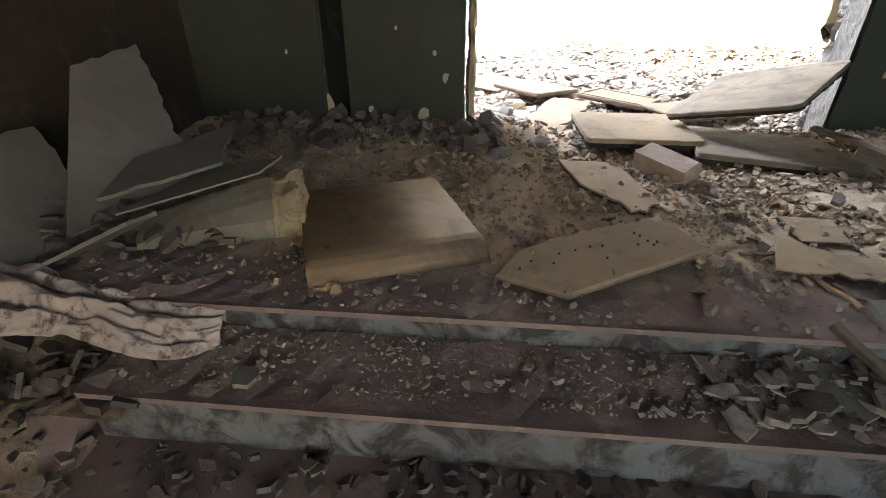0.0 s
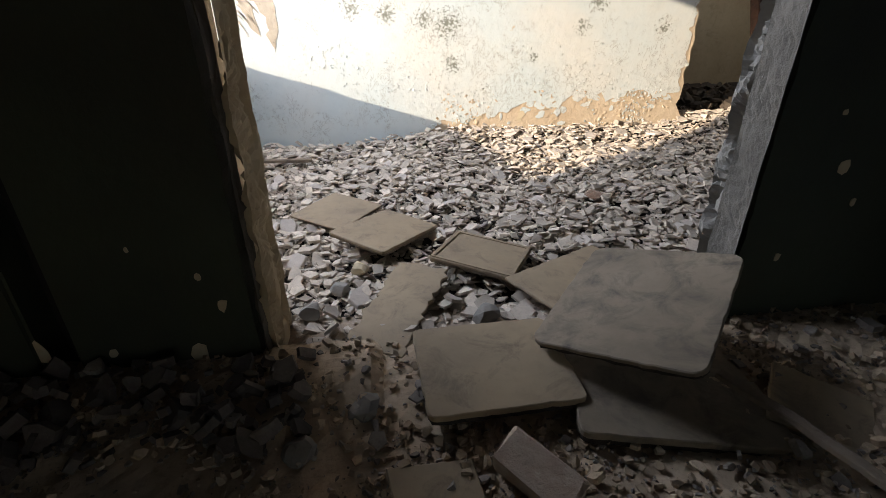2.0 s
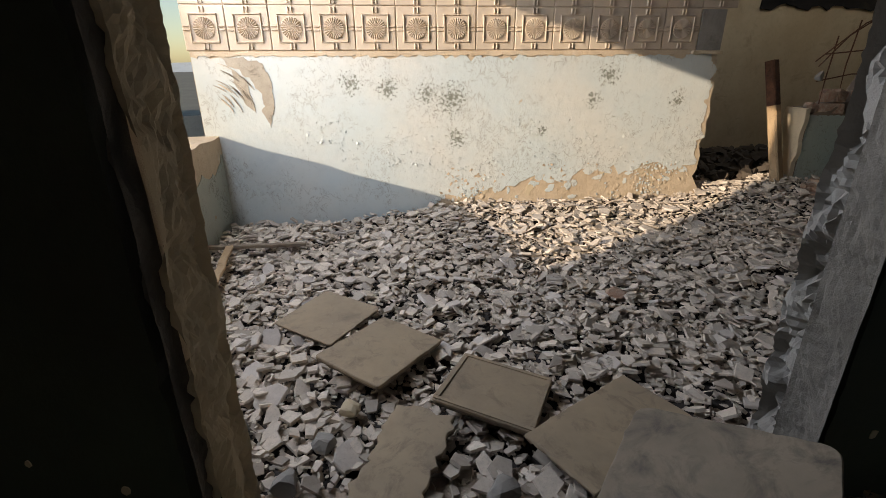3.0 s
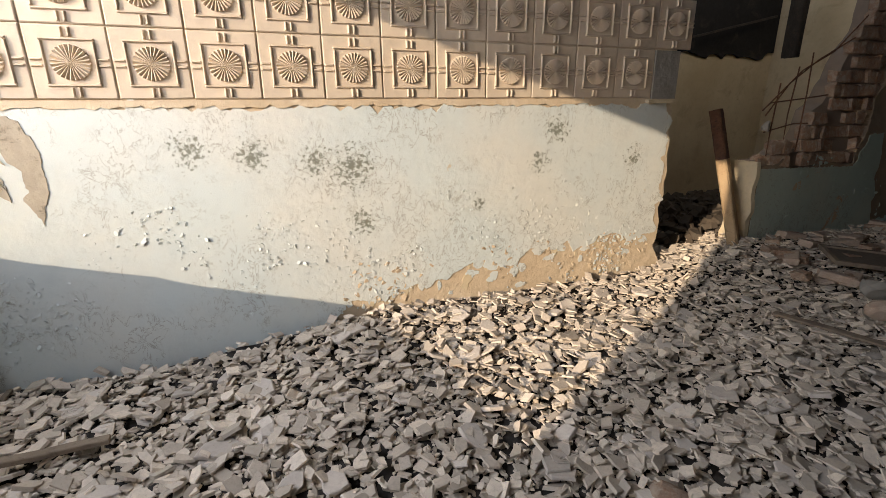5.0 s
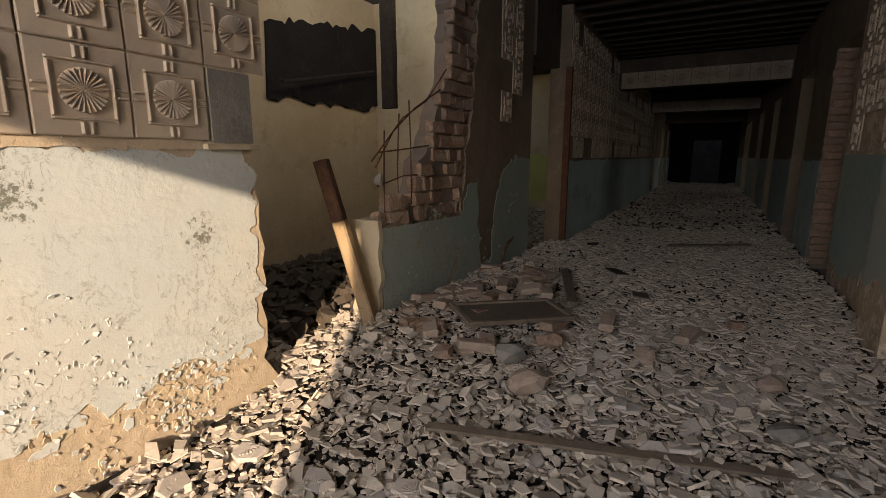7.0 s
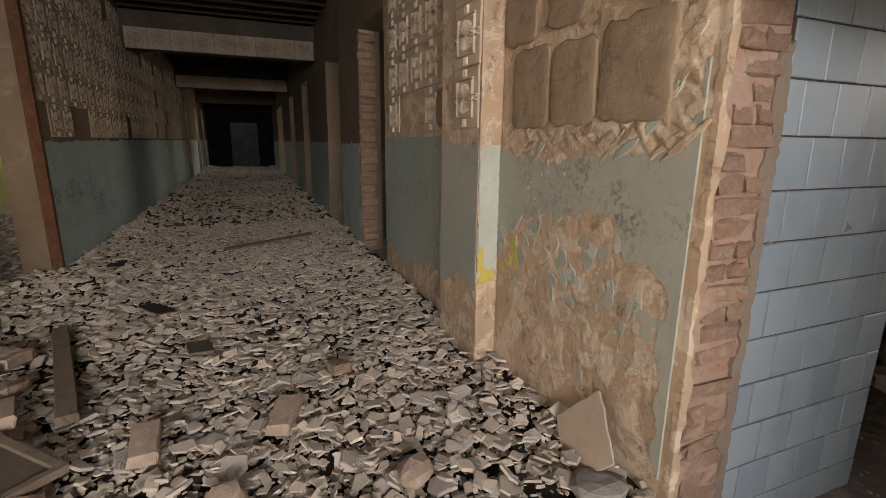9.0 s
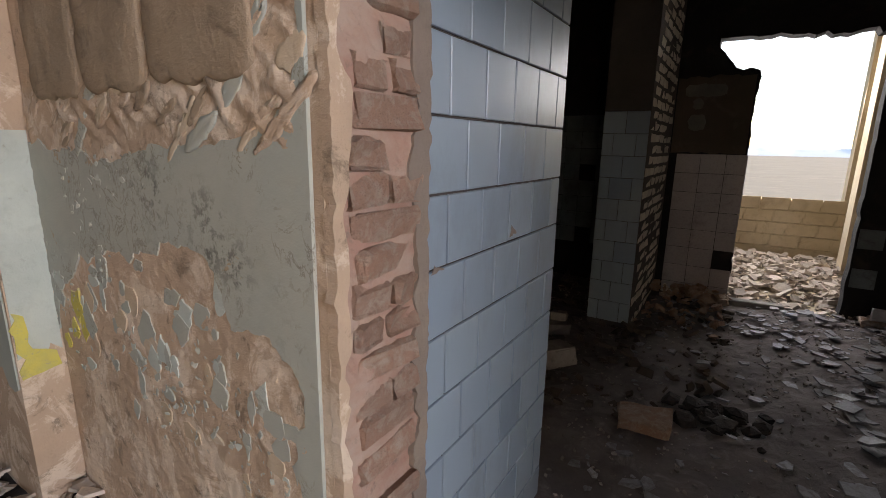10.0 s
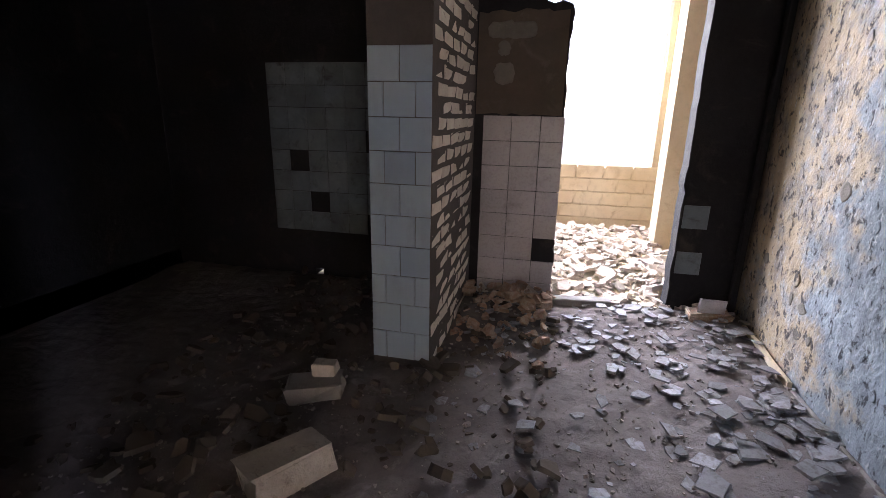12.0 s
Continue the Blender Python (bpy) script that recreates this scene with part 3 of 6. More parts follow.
# stairs down to the entrance
for k in range(7):
    y = (0.955, 0.74)[k] if k < 2 else 0.74 - 0.26 * (k - 1)
    z = LAND - 0.12 * k if k < 2 else LAND - 0.12 - 0.17 * (k - 1)
    st = setting("stair_step", boxes((-0.95 if k < 2 else -1.66, y - 0.02, z - 0.016, 2.58, y + (0.30 if k else 1.72), z)), M_STEP, "worn purple-brown stair tread littered with grit", "step")
    part("riser", boxes((-0.95 if k < 2 else -1.66, y, z - 0.17, 2.58, y + 0.05, z - 0.017)), M_RISER, st, "blue-grey painted riser")
setting("stair_fill", boxes((-1.66, 1.0, -1.0, 2.58, 2.65, LAND - 0.06), (-1.66, 0.78, -1.0, 2.58, 1.0, LAND - 0.23)), M_BROWNDUST, "packed brown rubble under the landing", "floor")
setting("floor_entrance", boxes((-1.66, -3.9, -1.0, 2.58, -0.7, -0.22)), M_BROWNDUST, "dusty entrance floor", "floor")


# ---- paint, plaster and outdoors ----
# painted dado of the north wall: ragged lower edge where damp has taken the paint off
low = [(-1.265, 0.5), (0.85, 0.6), (1.0, 0.96), (1.35, 1.0), (1.7, 1.04), (2.1, 1.15), (2.15, 1.05), (2.6, 1.18), (3.0, 1.16), (3.3, 1.24), (3.5, 1.16), (3.8, 1.2)]
part("painted_dado", slab(ragged(ragged(low + [(3.815, 2.22), (3.76, 2.325), (-1.265, 2.325)], set(range(1, 14)), 0.06, 0.022, 21), set(range(1, 110)), 0.014, 0.004, 22), 0.006, facing_south(6.413)), M_MINT, wall_n, "pale mint oil paint, crazed and flaking")
rnd = random.Random(22)
# paint that still clings below the broken edge
for k in range(46):
    x = rnd.uniform(0.95, 3.75)
    edge_z = float(np.interp(x, [p[0] for p in low], [p[1] for p in low]))
    z, w, h = edge_z - abs(rnd.gauss(0, 0.09)), rnd.uniform(0.012, 0.06), rnd.uniform(0.012, 0.05)
    pts = [(x + math.cos(i * math.tau / 9) * w * rnd.uniform(0.6, 1.2), z + math.sin(i * math.tau / 9) * h * rnd.uniform(0.6, 1.2)) for i in range(9)]
    part("paint_island", slab(ragged(pts, set(range(9)), 0.012, 0.002, k), 0.005, facing_south(6.4148 + 0.00004 * k)), M_MINT if k % 3 else M_CREAM, wall_n)
SWEEPS = ([(-1.02, 2.32), (-0.82, 2.32), (-0.65, 2.26), (-0.59, 2.09), (-0.59, 1.88), (-0.65, 1.69), (-0.69, 1.79), (-0.69, 2.0), (-0.78, 2.14), (-0.96, 2.23)], [(-0.93, 2.21), (-0.82, 2.11), (-0.78, 1.95), (-0.77, 1.83), (-0.85, 1.9), (-0.91, 2.06)])
for k, pts in enumerate(SWEEPS):
    # a sweep of the trowel: starts under the tiles, bends and runs down to a tip
    pts = ragged(pts, set(range(len(pts))), 0.05, 0.012, k + 70)
    part("mortar_sweep", slab(ragged(pts, set(range(len(pts))), 0.015, 0.004, k + 71), 0.006, facing_south(6.4085)), M_SWEEP, wall_n, "fan-shaped sweep of grey-brown filler")
    cx, cz = -1.25, 1.75
    for j in range(26):
        r, a0 = rnd.uniform(0.28, 0.62), rnd.uniform(12, 50)
        arc = [(cx + r * math.cos(radians(a)), cz + r * 0.95 * math.sin(radians(a))) for a in (a0, a0 + 6, a0 + 13, a0 + 20)]
        w = rnd.uniform(0.002, 0.005)
        if k == 0:
            part("trowel_ridge", slab([(x - w * f, z - w * f) for (x, z), f in zip(arc, (0.2, 1, 1, 0.2))] + [(x + w * f, z + w * f) for (x, z), f in zip(arc[::-1], (0.2, 1, 1, 0.2))], 0.004, facing_south(6.4055)), (M_SWEEP, M_PLASTER)[j % 2], wall_n)
part("sill_paint", slab(ragged([(3.2, 0.6), (6.40, 0.6), (6.40, 1.45), (6.1, 1.3), (5.8, 1.38), (5.5, 1.2), (5.0, 1.3), (4.4, 1.15), (3.2, 1.3)], {2, 3, 4, 5, 6, 7}, 0.05, 0.02, 25), 0.005, facing_east(-1.134)), M_SAGE, wall_w, "peeling grey-green paint on the sill wall")
for k, (x, z, s) in enumerate(((-0.90, 0.93, 0.05), (-0.24, 1.08, 0.028), (-0.36, 0.87, 0.04), (-0.3, 1.2, 0.014), (-0.66, 0.9, 0.02), (-0.5, 1.32, 0.01), (-1.1, 1.2, 0.012), (1.95, 1.12, 0.02), (2.2, 1.35, 0.015), (2.1, 1.5, 0.03), (2.02, 1.7, 0.012), (2.3, 1.6, 0.02))):
    pts = [(x + s * rnd.uniform(0.5, 1) * math.cos(i * math.tau / 8), z + 1.4 * s * rnd.uniform(0.5, 1) * math.sin(i * math.tau / 8)) for i in range(8)]
    part("paint_chip", slab(pts, 0.003, facing_south((2.628 if -1.42 < x < -0.905 else 2.648) - 0.001)), M_CREAM, wall_d if x < 1 else wall_e, "pale chipped spot")
part("plaster_ledge", slab(ragged(rect(-1.265, 2.322, 3.7, 2.362), {0}, 0.04, 0.008, 23), 0.010, facing_south(6.407)), M_PLASTER, wall_n, "chipped plaster ledge under the tiles")
part("tile_recess", boxes((3.58, 6.40, 2.36, 3.83, 6.419, 2.73)), M_CONCRETE, wall_n, "bare mortar where a tile is missing")
part("ledge", boxes((3.52, 6.36, 2.325, 3.84, 6.404, 2.352)), M_CREAM, wall_n)
# broken wall: teal dado, bare plaster above
teal = ragged([(5.07, 0.5), (8.73, 0.5), (8.73, 2.25), (8.2, 2.3), (7.7, 2.12), (7.45, 1.7), (7.3, 1.0), (7.05, 1.0), (6.95, 1.6), (6.9, 2.0), (6.66, 1.98), (6.5, 1.66), (5.07, 1.70)], {2, 3, 4, 5, 6, 7, 8, 9, 10}, 0.07, 0.02, 24)
part("painted_dado", slab(ragged(teal, set(range(2, len(teal) - 1)), 0.02, 0.004, 25), 0.005, facing_south(6.434)), M_TEAL, wall_b, "dark teal oil paint")
part("end_plaster", slab(ragged(rect(6.43, 0.5, 6.71, 1.77), {1, 3}, 0.08, 0.014, 25), 0.05, facing_west(5.005)), M_CREAM, wall_b, "cream plaster on the broken wall end")
# corridor walls
sage = ragged([(4.985, 0.9), (5.02, 0.95), (5.05, 1.2), (5.035, 1.35), (5.07, 1.55), (5.03, 1.66), (5.14, 1.775), (5.29, 1.76), (5.34, 1.9), (5.45, 1.95), (5.68, 1.9), (5.93, 1.87), (6.17, 1.78), (6.34, 1.69), (6.41, 1.5),
               (6.412, 2.2), (5.86, 2.16), (5.4, 2.2), (5.1, 2.25), (5.03, 2.28), (5.0, 2.5), (4.985, 2.55)], set(range(0, 21)) - {14}, 0.05, 0.014, 26)
part("painted_dado", slab(ragged(sage, set(range(len(sage) - 1)), 0.014, 0.0035, 27), 0.010, facing_north(2.7625)), M_SAGE, wall_s, "peeling grey-green oil paint")
part("painted_dado", slab(ragged([(7.06, 1.15), (7.5, 1.2), (8.3, 1.0), (9.14, 1.1), (9.14, 2.3), (7.06, 2.3)], {0, 1, 2}, 0.06, 0.03, 27), 0.006, facing_north(2.757)), M_TEAL, wall_s)
part("painted_dado", slab(ragged([(6.43, 1.3), (6.7, 1.35), (7.04, 1.2), (7.04, 2.24), (6.43, 2.24)], {0, 1}, 0.05, 0.03, 28), 0.006, facing_north(2.907)), M_SAGE, wall_s)
part("pale_band", slab(ragged(rect(2.76, 1.42, 2.895, 2.24), {0}, 0.03, 0.03, 29), 0.004, facing_west(6.415)), M_PALE, wall_s, "pale mint strip of paint")
part("yellow_daub", slab(ragged([(2.77, 1.36), (2.893, 1.34), (2.893, 1.6), (2.86, 1.58), (2.85, 1.45), (2.78, 1.42)], set(range(6)), 0.03, 0.006, 30), 0.003, facing_west(6.411)), M_YELLOW, wall_s, "daub of yellow paint")
M_BLUEDADO = peeling("blue_green_dado", (0.46, 0.57, 0.57), (0.41, 0.51, 0.51), (0.36, 0.30, 0.22), 0.69, 2.0, (0.05, 0.05, 0.04))
prev = 9.98
for a, b in NORTH_GAPS + [(33.3, 33.3)]:
    part("painted_dado", slab(ragged(rect(prev + 0.02, 0.6, a - 0.02, 2.22), {2}, 0.1, 0.012, int(a)), 0.005, facing_south(6.2145)), M_BLUEDADO, wall_c, "blue-green painted dado")
    prev = b
prev = 10.48
for a, b in SOUTH_GAPS[1:] + [(33.3, 33.3)]:
    part("painted_dado", slab(ragged(rect(prev + 0.02, 0.6, a - 0.02, 2.22), {2}, 0.1, 0.012, int(a) + 40), 0.005, facing_north(2.756)), M_BLUEDADO, wall_s, "blue-green painted dado")
    prev = b
# uneven bare plaster of the corridor wall, trowelled and pitted, in one sheet
XS, ZS = np.linspace(4.985, 6.418, 180), np.linspace(0.55, 3.75, 380)
bm = bmesh.new()
grid = []
for z in ZS:
    row = []
    for x in XS:
        p = Vector((x, z, 0.0))
        wave = noise.fractal(p * 2.4, 0.9, 2.0, 5)
        lumps = abs(noise.fractal(p * 9 + Vector((3, 1, 7)), 0.8, 2.1, 4))
        rim = min(1.0, (x - 4.985) / 0.03, (6.418 - x) / 0.03)
        # diagonal drags of the trowel under the tile line and towards the broken end
        drag = max(0.0, 1 - abs(z - 2.30) / 0.13) + max(0.0, min(1.0, (z - 2.2) / 0.15)) * max(0.0, min(1.0, (5.32 - x) / 0.12))
        sweep = noise.noise(((x + z * 0.8) * 6, (z - x * 0.8) * 22, 3.0))
        fine = noise.fractal(p * 30, 0.7, 2.0, 3)
        h = 0.005 + 0.003 * wave + 0.0035 * lumps + 0.0025 * fine + 0.014 * min(1.0, drag) * (0.3 + sweep)
        row.append(bm.verts.new((x, 2.752 + max(0.0, h) * rim, z)))
    grid.append(row)
for j in range(len(ZS) - 1):
    for i in range(len(XS) - 1):
        bm.faces.new((grid[j][i + 1], grid[j][i], grid[j + 1][i], grid[j + 1][i + 1]))
part("bare_plaster", bm, M_BARE, wall_s, "pitted brown plaster with trowel drags", smooth=True)
rnd = random.Random(4)


def dome(pts, th, seed, m, rings=((1.0, 0.0), (0.985, 0.7), (0.93, 1.0), (0.65, 1.05), (0.32, 0.98))):
    """A pat of mortar: an outline on the wall, raised to a gently uneven face."""
    bm, loops, rn = bmesh.new(), [], random.Random(seed)
    cx, cz = sum(p[0] for p in pts) / len(pts), sum(p[1] for p in pts) / len(pts)
    for f, h in rings:
        loop = []
        for x, z in pts:
            qx, qz = cx + (x - cx) * f, cz + (z - cz) * f
            lift = th * h * (1 + 0.45 * noise.noise((qx * 14 + seed, qz * 7, seed)) + 0.2 * noise.noise((qx * 45, qz * 30, seed)))
            loop.append(bm.verts.new(m @ Vector((qx, -lift, qz))))
        loops.append(loop)
    n = len(pts)
    for a, b in zip(loops, loops[1:]):
        for i in range(n):
            bm.faces.new((a[i], a[(i + 1) % n], b[(i + 1) % n], b[i]))
    bm.faces.new(loops[-1])
    bmesh.ops.recalc_face_normals(bm, faces=bm.faces[:])
    return bm


def pad_outline(x, z, w, h, r, rn):
    pts = []
    for cx, cz, a0 in ((w - r, r, -90), (w - r, h - r, 0), (r, h - r, 90), (r, r, 180)):
        for k in range(6):
            a = radians(a0 + k * 18)
            pts.append((x + cx + r * math.cos(a) + rn.gauss(0, 0.003), z + cz + r * math.sin(a) + rn.gauss(0, 0.003)))
    return ragged(pts, {5, 11, 17, 23}, 0.04, 0.006, int(x * 100))


for x, z, w, h in ((5.12, 2.345, 0.41, 0.42), (5.55, 2.335, 0.345, 0.40), (5.91, 2.335, 0.36, 0.42), (6.05, 2.79, 0.33, 0.36), (5.66, 2.81, 0.3, 0.34), (5.1, 2.82, 0.3, 0.36), (7.2, 2.38, 0.3, 0.3)):
    part("adhesive_pad", dome(pad_outline(x, z, w, h, 0.06, rnd), 0.015, int(x * 31 + z), facing_north(2.760)), M_PAD, wall_s, "brown square of dried tile adhesive", smooth=True)
for k in range(30):
    x, z = rnd.uniform(5.0, 6.35), rnd.uniform(2.22, 2.36)
    if k % 3 == 0:
        x, z = rnd.uniform(5.0, 5.12), rnd.uniform(2.3, 3.2)
    w, h, lean = rnd.uniform(0.018, 0.04), rnd.uniform(0.04, 0.10), rnd.uniform(0.5, 1.3)
    pts = [(x + math.cos(a) * w - math.sin(a) * h * lean, z + math.sin(a) * h * 0.8) for a in [i * math.tau / 12 + rnd.uniform(-0.15, 0.15) for i in range(12)]]
    part("mortar_smear", dome(ragged(pts, set(range(12)), 0.014, 0.004, k), rnd.uniform(0.003, 0.007), k, facing_north(2.760 + 0.00007 * k)), (M_BARE, M_PLASTER, M_BARE, M_PAD, M_SAGE)[k % 5], wall_s, smooth=True)
# islands of paint left on the bare plaster, and the yellow smears beside the pilaster
for k in range(70):
    x, z = rnd.uniform(5.05, 6.38), 1.86 - abs(rnd.gauss(0, 0.22)) - (0.2 if rnd.random() < 0.3 else 0)
    if x < 5.3:
        z -= 0.25
    w, h = rnd.uniform(0.012, 0.055), rnd.uniform(0.015, 0.07)
    pts = [(x + math.cos(i * math.tau / 9) * w * rnd.uniform(0.5, 1.2), z + math.sin(i * math.tau / 9) * h * rnd.uniform(0.5, 1.2)) for i in range(9)]
    mat = M_YELLOW if x > 6.15 and 1.4 < z < 1.75 and k % 2 else (M_SAGE, M_SAGE, M_PALE, M_PLASTER)[k % 4]
    part("paint_island", slab(ragged(pts, set(range(9)), 0.012, 0.002, k), 0.008, facing_north(2.7605 + 0.00004 * k)), mat, wall_s)
# rough wall of the tiled room: a shard, pads and a skirting left on it
part("tile_shard", slab([(0.03, 2.16), (0.19, 2.18), (0.15, 2.34), (0.07, 2.36)], 0.02, facing_east(2.741)), M_PINKTILE, bpy.data.objects["wall_partition"], "broken white tile still stuck on")
for y, z in ((-0.62, 2.06), (-0.38, 2.08)):
    pts = [(y + 0.075 * math.cos(k * math.tau / 12) * rnd.uniform(0.9, 1.1), z + 0.10 * math.sin(k * math.tau / 12) * rnd.uniform(0.9, 1.1)) for k in range(12)]
    part("adhesive_pad", slab(pts, 0.008, facing_east(2.727)), M_DKCONC, bpy.data.objects["wall_partition"])
for k in range(150):
    # pats of adhesive keep to the courses of the lost tiles
    y, z = -2.4 + 0.155 * rnd.randint(0, 25) + rnd.gauss(0, 0.012), 0.72 + 0.155 * rnd.randint(0, 18) + rnd.gauss(0, 0.012)
    w, h = rnd.uniform(0.025, 0.055), rnd.uniform(0.03, 0.062)
    pts = [(y + w * math.cos(a) * rnd.uniform(0.8, 1.15), z + h * math.sin(a) * rnd.uniform(0.8, 1.15)) for a in [i * math.tau / 11 for i in range(11)]]
    part("adhesive_pat", dome(pts, rnd.uniform(0.004, 0.010), k, facing_east(2.729)), M_DKCONC if k % 3 == 0 else M_ADHESIVE, bpy.data.objects["wall_partition"], smooth=True)

# outdoors, west
road = pose(-8.6, 14.2, 0, 0, 0, 30)
setting("road", slab([(-60, -1.03), (60, -1.03), (60, -0.98), (-60, -0.98)], 4.5, road), M_ASPHALT, "grey asphalt road", "road")
FENCE_AT = pose(-11.5, 20.5, -1.0, 0, 0, 30)
fence = thing("concrete_fence", None, None, "long grey concrete panel fence beside the road", "fence")
fence.matrix_world = FENCE_AT
bm = bmesh.new()
box(bm, 0.06, -0.04, 0, 1.74, 0.04, 1.32)
panel_me = mesh("fence_panel", bm, M_FENCE)
bm = bmesh.new()
box(bm, -0.07, -0.09, 0, 0.07, 0.09, 1.45)
post_me = mesh("fence_post", bm, M_FENCE)
for k in range(-16, 16):
    for nm, me in (("fence_panel", panel_me), ("fence_post", post_me)):
        ob = part(nm, me, None, fence)
        ob.location = (k * 1.8, 0, 0)


def house(x, y, yaw, w, d, h, roof, wall_mat, roof_mat, label):
    h0 = thing("house", None, None, label, "house")
    h0.matrix_world = pose(x, y, -1.0, 0, 0, yaw)
    part("wall", boxes((-w / 2, -d / 2, 0, w / 2, d / 2, h)), wall_mat, h0)
    bm = bmesh.new()
    prism(bm, [(-d / 2 - 0.3, h), (d / 2 + 0.3, h), (0, h + roof)], w + 0.5, Matrix.Rotation(radians(90), 4, "Z") @ Matrix.Translation((0, -w / 2 - 0.25, 0)))
    part("roof", bm, roof_mat, h0)
    for k in (-1, 1):
        win = part("window", boxes((k * w * 0.25 - 0.4, -d / 2 - 0.03, h * 0.35, k * w * 0.25 + 0.4, -d / 2 - 0.002, h * 0.8)), M_ROOFBLUE, h0, "small dark window")
        part("window_sill", boxes((k * w * 0.25 - 0.5, -d / 2 - 0.08, h * 0.33, k * w * 0.25 + 0.5, -d / 2 - 0.035, h * 0.35)), M_FENCE, win)


house(-20.5, 36, 30, 6, 5, 1.5, 1.0, M_HOUSE, M_ROOFBLUE, "small pale house with a blue-grey gable roof")
house(-27, 36, 25, 7, 5, 1.5, 1.1, M_HOUSE, M_ROOFBLUE, "low pale house behind the fence")
house(-16.4, 35, 30, 3.2, 3, 1.0, 0.3, M_BLUE, M_ROOFBLUE, "bright blue shed beyond the fence")
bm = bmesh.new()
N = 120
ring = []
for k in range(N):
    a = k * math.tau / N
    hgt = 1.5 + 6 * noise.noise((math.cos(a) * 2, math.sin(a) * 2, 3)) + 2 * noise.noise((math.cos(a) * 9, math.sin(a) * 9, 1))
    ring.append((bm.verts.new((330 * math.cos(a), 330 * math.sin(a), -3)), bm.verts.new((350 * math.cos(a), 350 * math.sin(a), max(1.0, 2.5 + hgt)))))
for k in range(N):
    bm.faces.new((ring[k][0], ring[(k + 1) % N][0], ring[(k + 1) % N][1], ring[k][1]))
setting("backdrop", bm, M_HAZEHILL, "low hills along the horizon, coloured pale for haze", "hills")


# ---- things ----


def outline_round(sx, sy, r, seed=0, wear=0.004, bites=()):
    """A board's outline, centred, with rounded corners and nibbled edges."""
    rnd, pts = random.Random(seed), []
    for cx, cy, a0 in ((sx / 2 - r, -sy / 2 + r, -90), (sx / 2 - r, sy / 2 - r, 0), (-sx / 2 + r, sy / 2 - r, 90), (-sx / 2 + r, -sy / 2 + r, 180)):
        for k in range(5):
            a = radians(a0 + k * 22.5)
            pts.append((cx + r * math.cos(a), cy + r * math.sin(a)))
    return ragged(pts, set(range(4, 20, 5)) if not bites else set(bites), 0.03, wear, seed)


def board(name, outline, th, m, mat, label, category, group="", core=None, lip=0.0):
    """A flat board lying by m: a faced top and a darker layered core below."""
    ob = thing(name, None, None, label, category, group)
    ob.matrix_world = m
    flat = Matrix.Rotation(radians(-90), 4, "X")
    bm = bmesh.new()
    prism(bm, outline, th * 0.5, flat @ Matrix.Translation((0, -th, 0)))
    bmesh.ops.bevel(bm, geom=[e for e in bm.edges if e.calc_length() > 0.0 and abs(e.verts[0].co.z - e.verts[1].co.z) < 1e-6 and e.verts[0].co.z > th * 0.9], offset=min(0.004, th * 0.2), segments=1, affect="EDGES")
    part("facing", bm, mat, ob)
    rnd = random.Random(len(name) + int(abs(m.translation.x) * 997))
    inner = [(x * rnd.uniform(0.965, 0.995), y * rnd.uniform(0.965, 0.995)) for x, y in outline]
    part("core", slab(inner, th * 0.5, flat @ Matrix.Translation((0, -th * 0.5, 0))), core or M_WOOD, ob, "dark layered core")
    if lip:
        xs, ys = max(p[0] for p in outline), max(p[1] for p in outline)
        for a in ((-xs + 0.01, -ys + 0.01, xs - 0.01, -ys + 0.03), (-xs + 0.01, ys - 0.03, xs - 0.01, ys - 0.01), (-xs + 0.01, -ys + 0.032, -xs + 0.03, ys - 0.032), (xs - 0.03, -ys + 0.032, xs - 0.01, ys - 0.032)):
            part("rim", boxes((a[0], a[1], th - 0.001, a[2], a[3], th + lip)), mat, ob)
    return ob


# tan fibreboard panels on the landing and through the doorway: place, turn, size
G = "fibreboard panels strewn through the doorway"
PANELS = [
    ((0.02, 4.28, 0.775), (3, 1, -38), 0.46, 0.46, 0.016, 0.02, 0, "warped tan fibreboard panel lying on rubble"),
    ((0.35, 3.79, 0.815), (-4, 3, -40), 0.42, 0.55, 0.030, 0.02, 0, "tan fibreboard panel with a nail in its face"),
    ((0.87, 3.36, 0.830), (-4, 4, -30), 0.46, 0.42, 0.030, 0.02, 0.006, "tan panel with a raised rim, lying on rubble"),
    ((0.41, 2.97, 0.800), (5, 0, -24), 0.27, 0.66, 0.025, 0.008, 0, "narrow splintered fibreboard panel"),
    ((1.30, 3.08, 0.830), (3, 3, 31), 0.70, 0.34, 0.022, 0.01, 0, "cracked tan panel half under another panel"),
    ((0.72, 2.43, 0.855), (3, 1, 3), 0.54, 0.44, 0.045, 0.03, 0, "thick tan panel with a torn underside"),
    ((1.29, 2.50, 1.045), (11, -14, -46), 0.58, 0.66, 0.035, 0.05, 0, "large cracked tan panel leaning on the pile"),
    ((1.30, 2.28, 0.805), (0, 2, -12), 0.66, 0.50, 0.050, 0.03, 0, "grey dusty panel under the pile"),
    ((1.75, 2.11, 0.830), (6, 8, -40), 0.30, 0.28, 0.025, 0.006, 0, "small tan board propped on rubble"),
]
for k, (p, r, sx, sy, th, rad, lip, label) in enumerate(PANELS):
    board("fibreboard_panel", outline_round(sx, sy, rad, k + 3, 0.0016 if k != 3 else 0.009), th, pose(*p, *r), M_DUSTPANEL if k in (6, 7) else M_PANEL, label, "panel", G, M_CHAR if k in (5, 6, 7) else M_WOOD, lip)

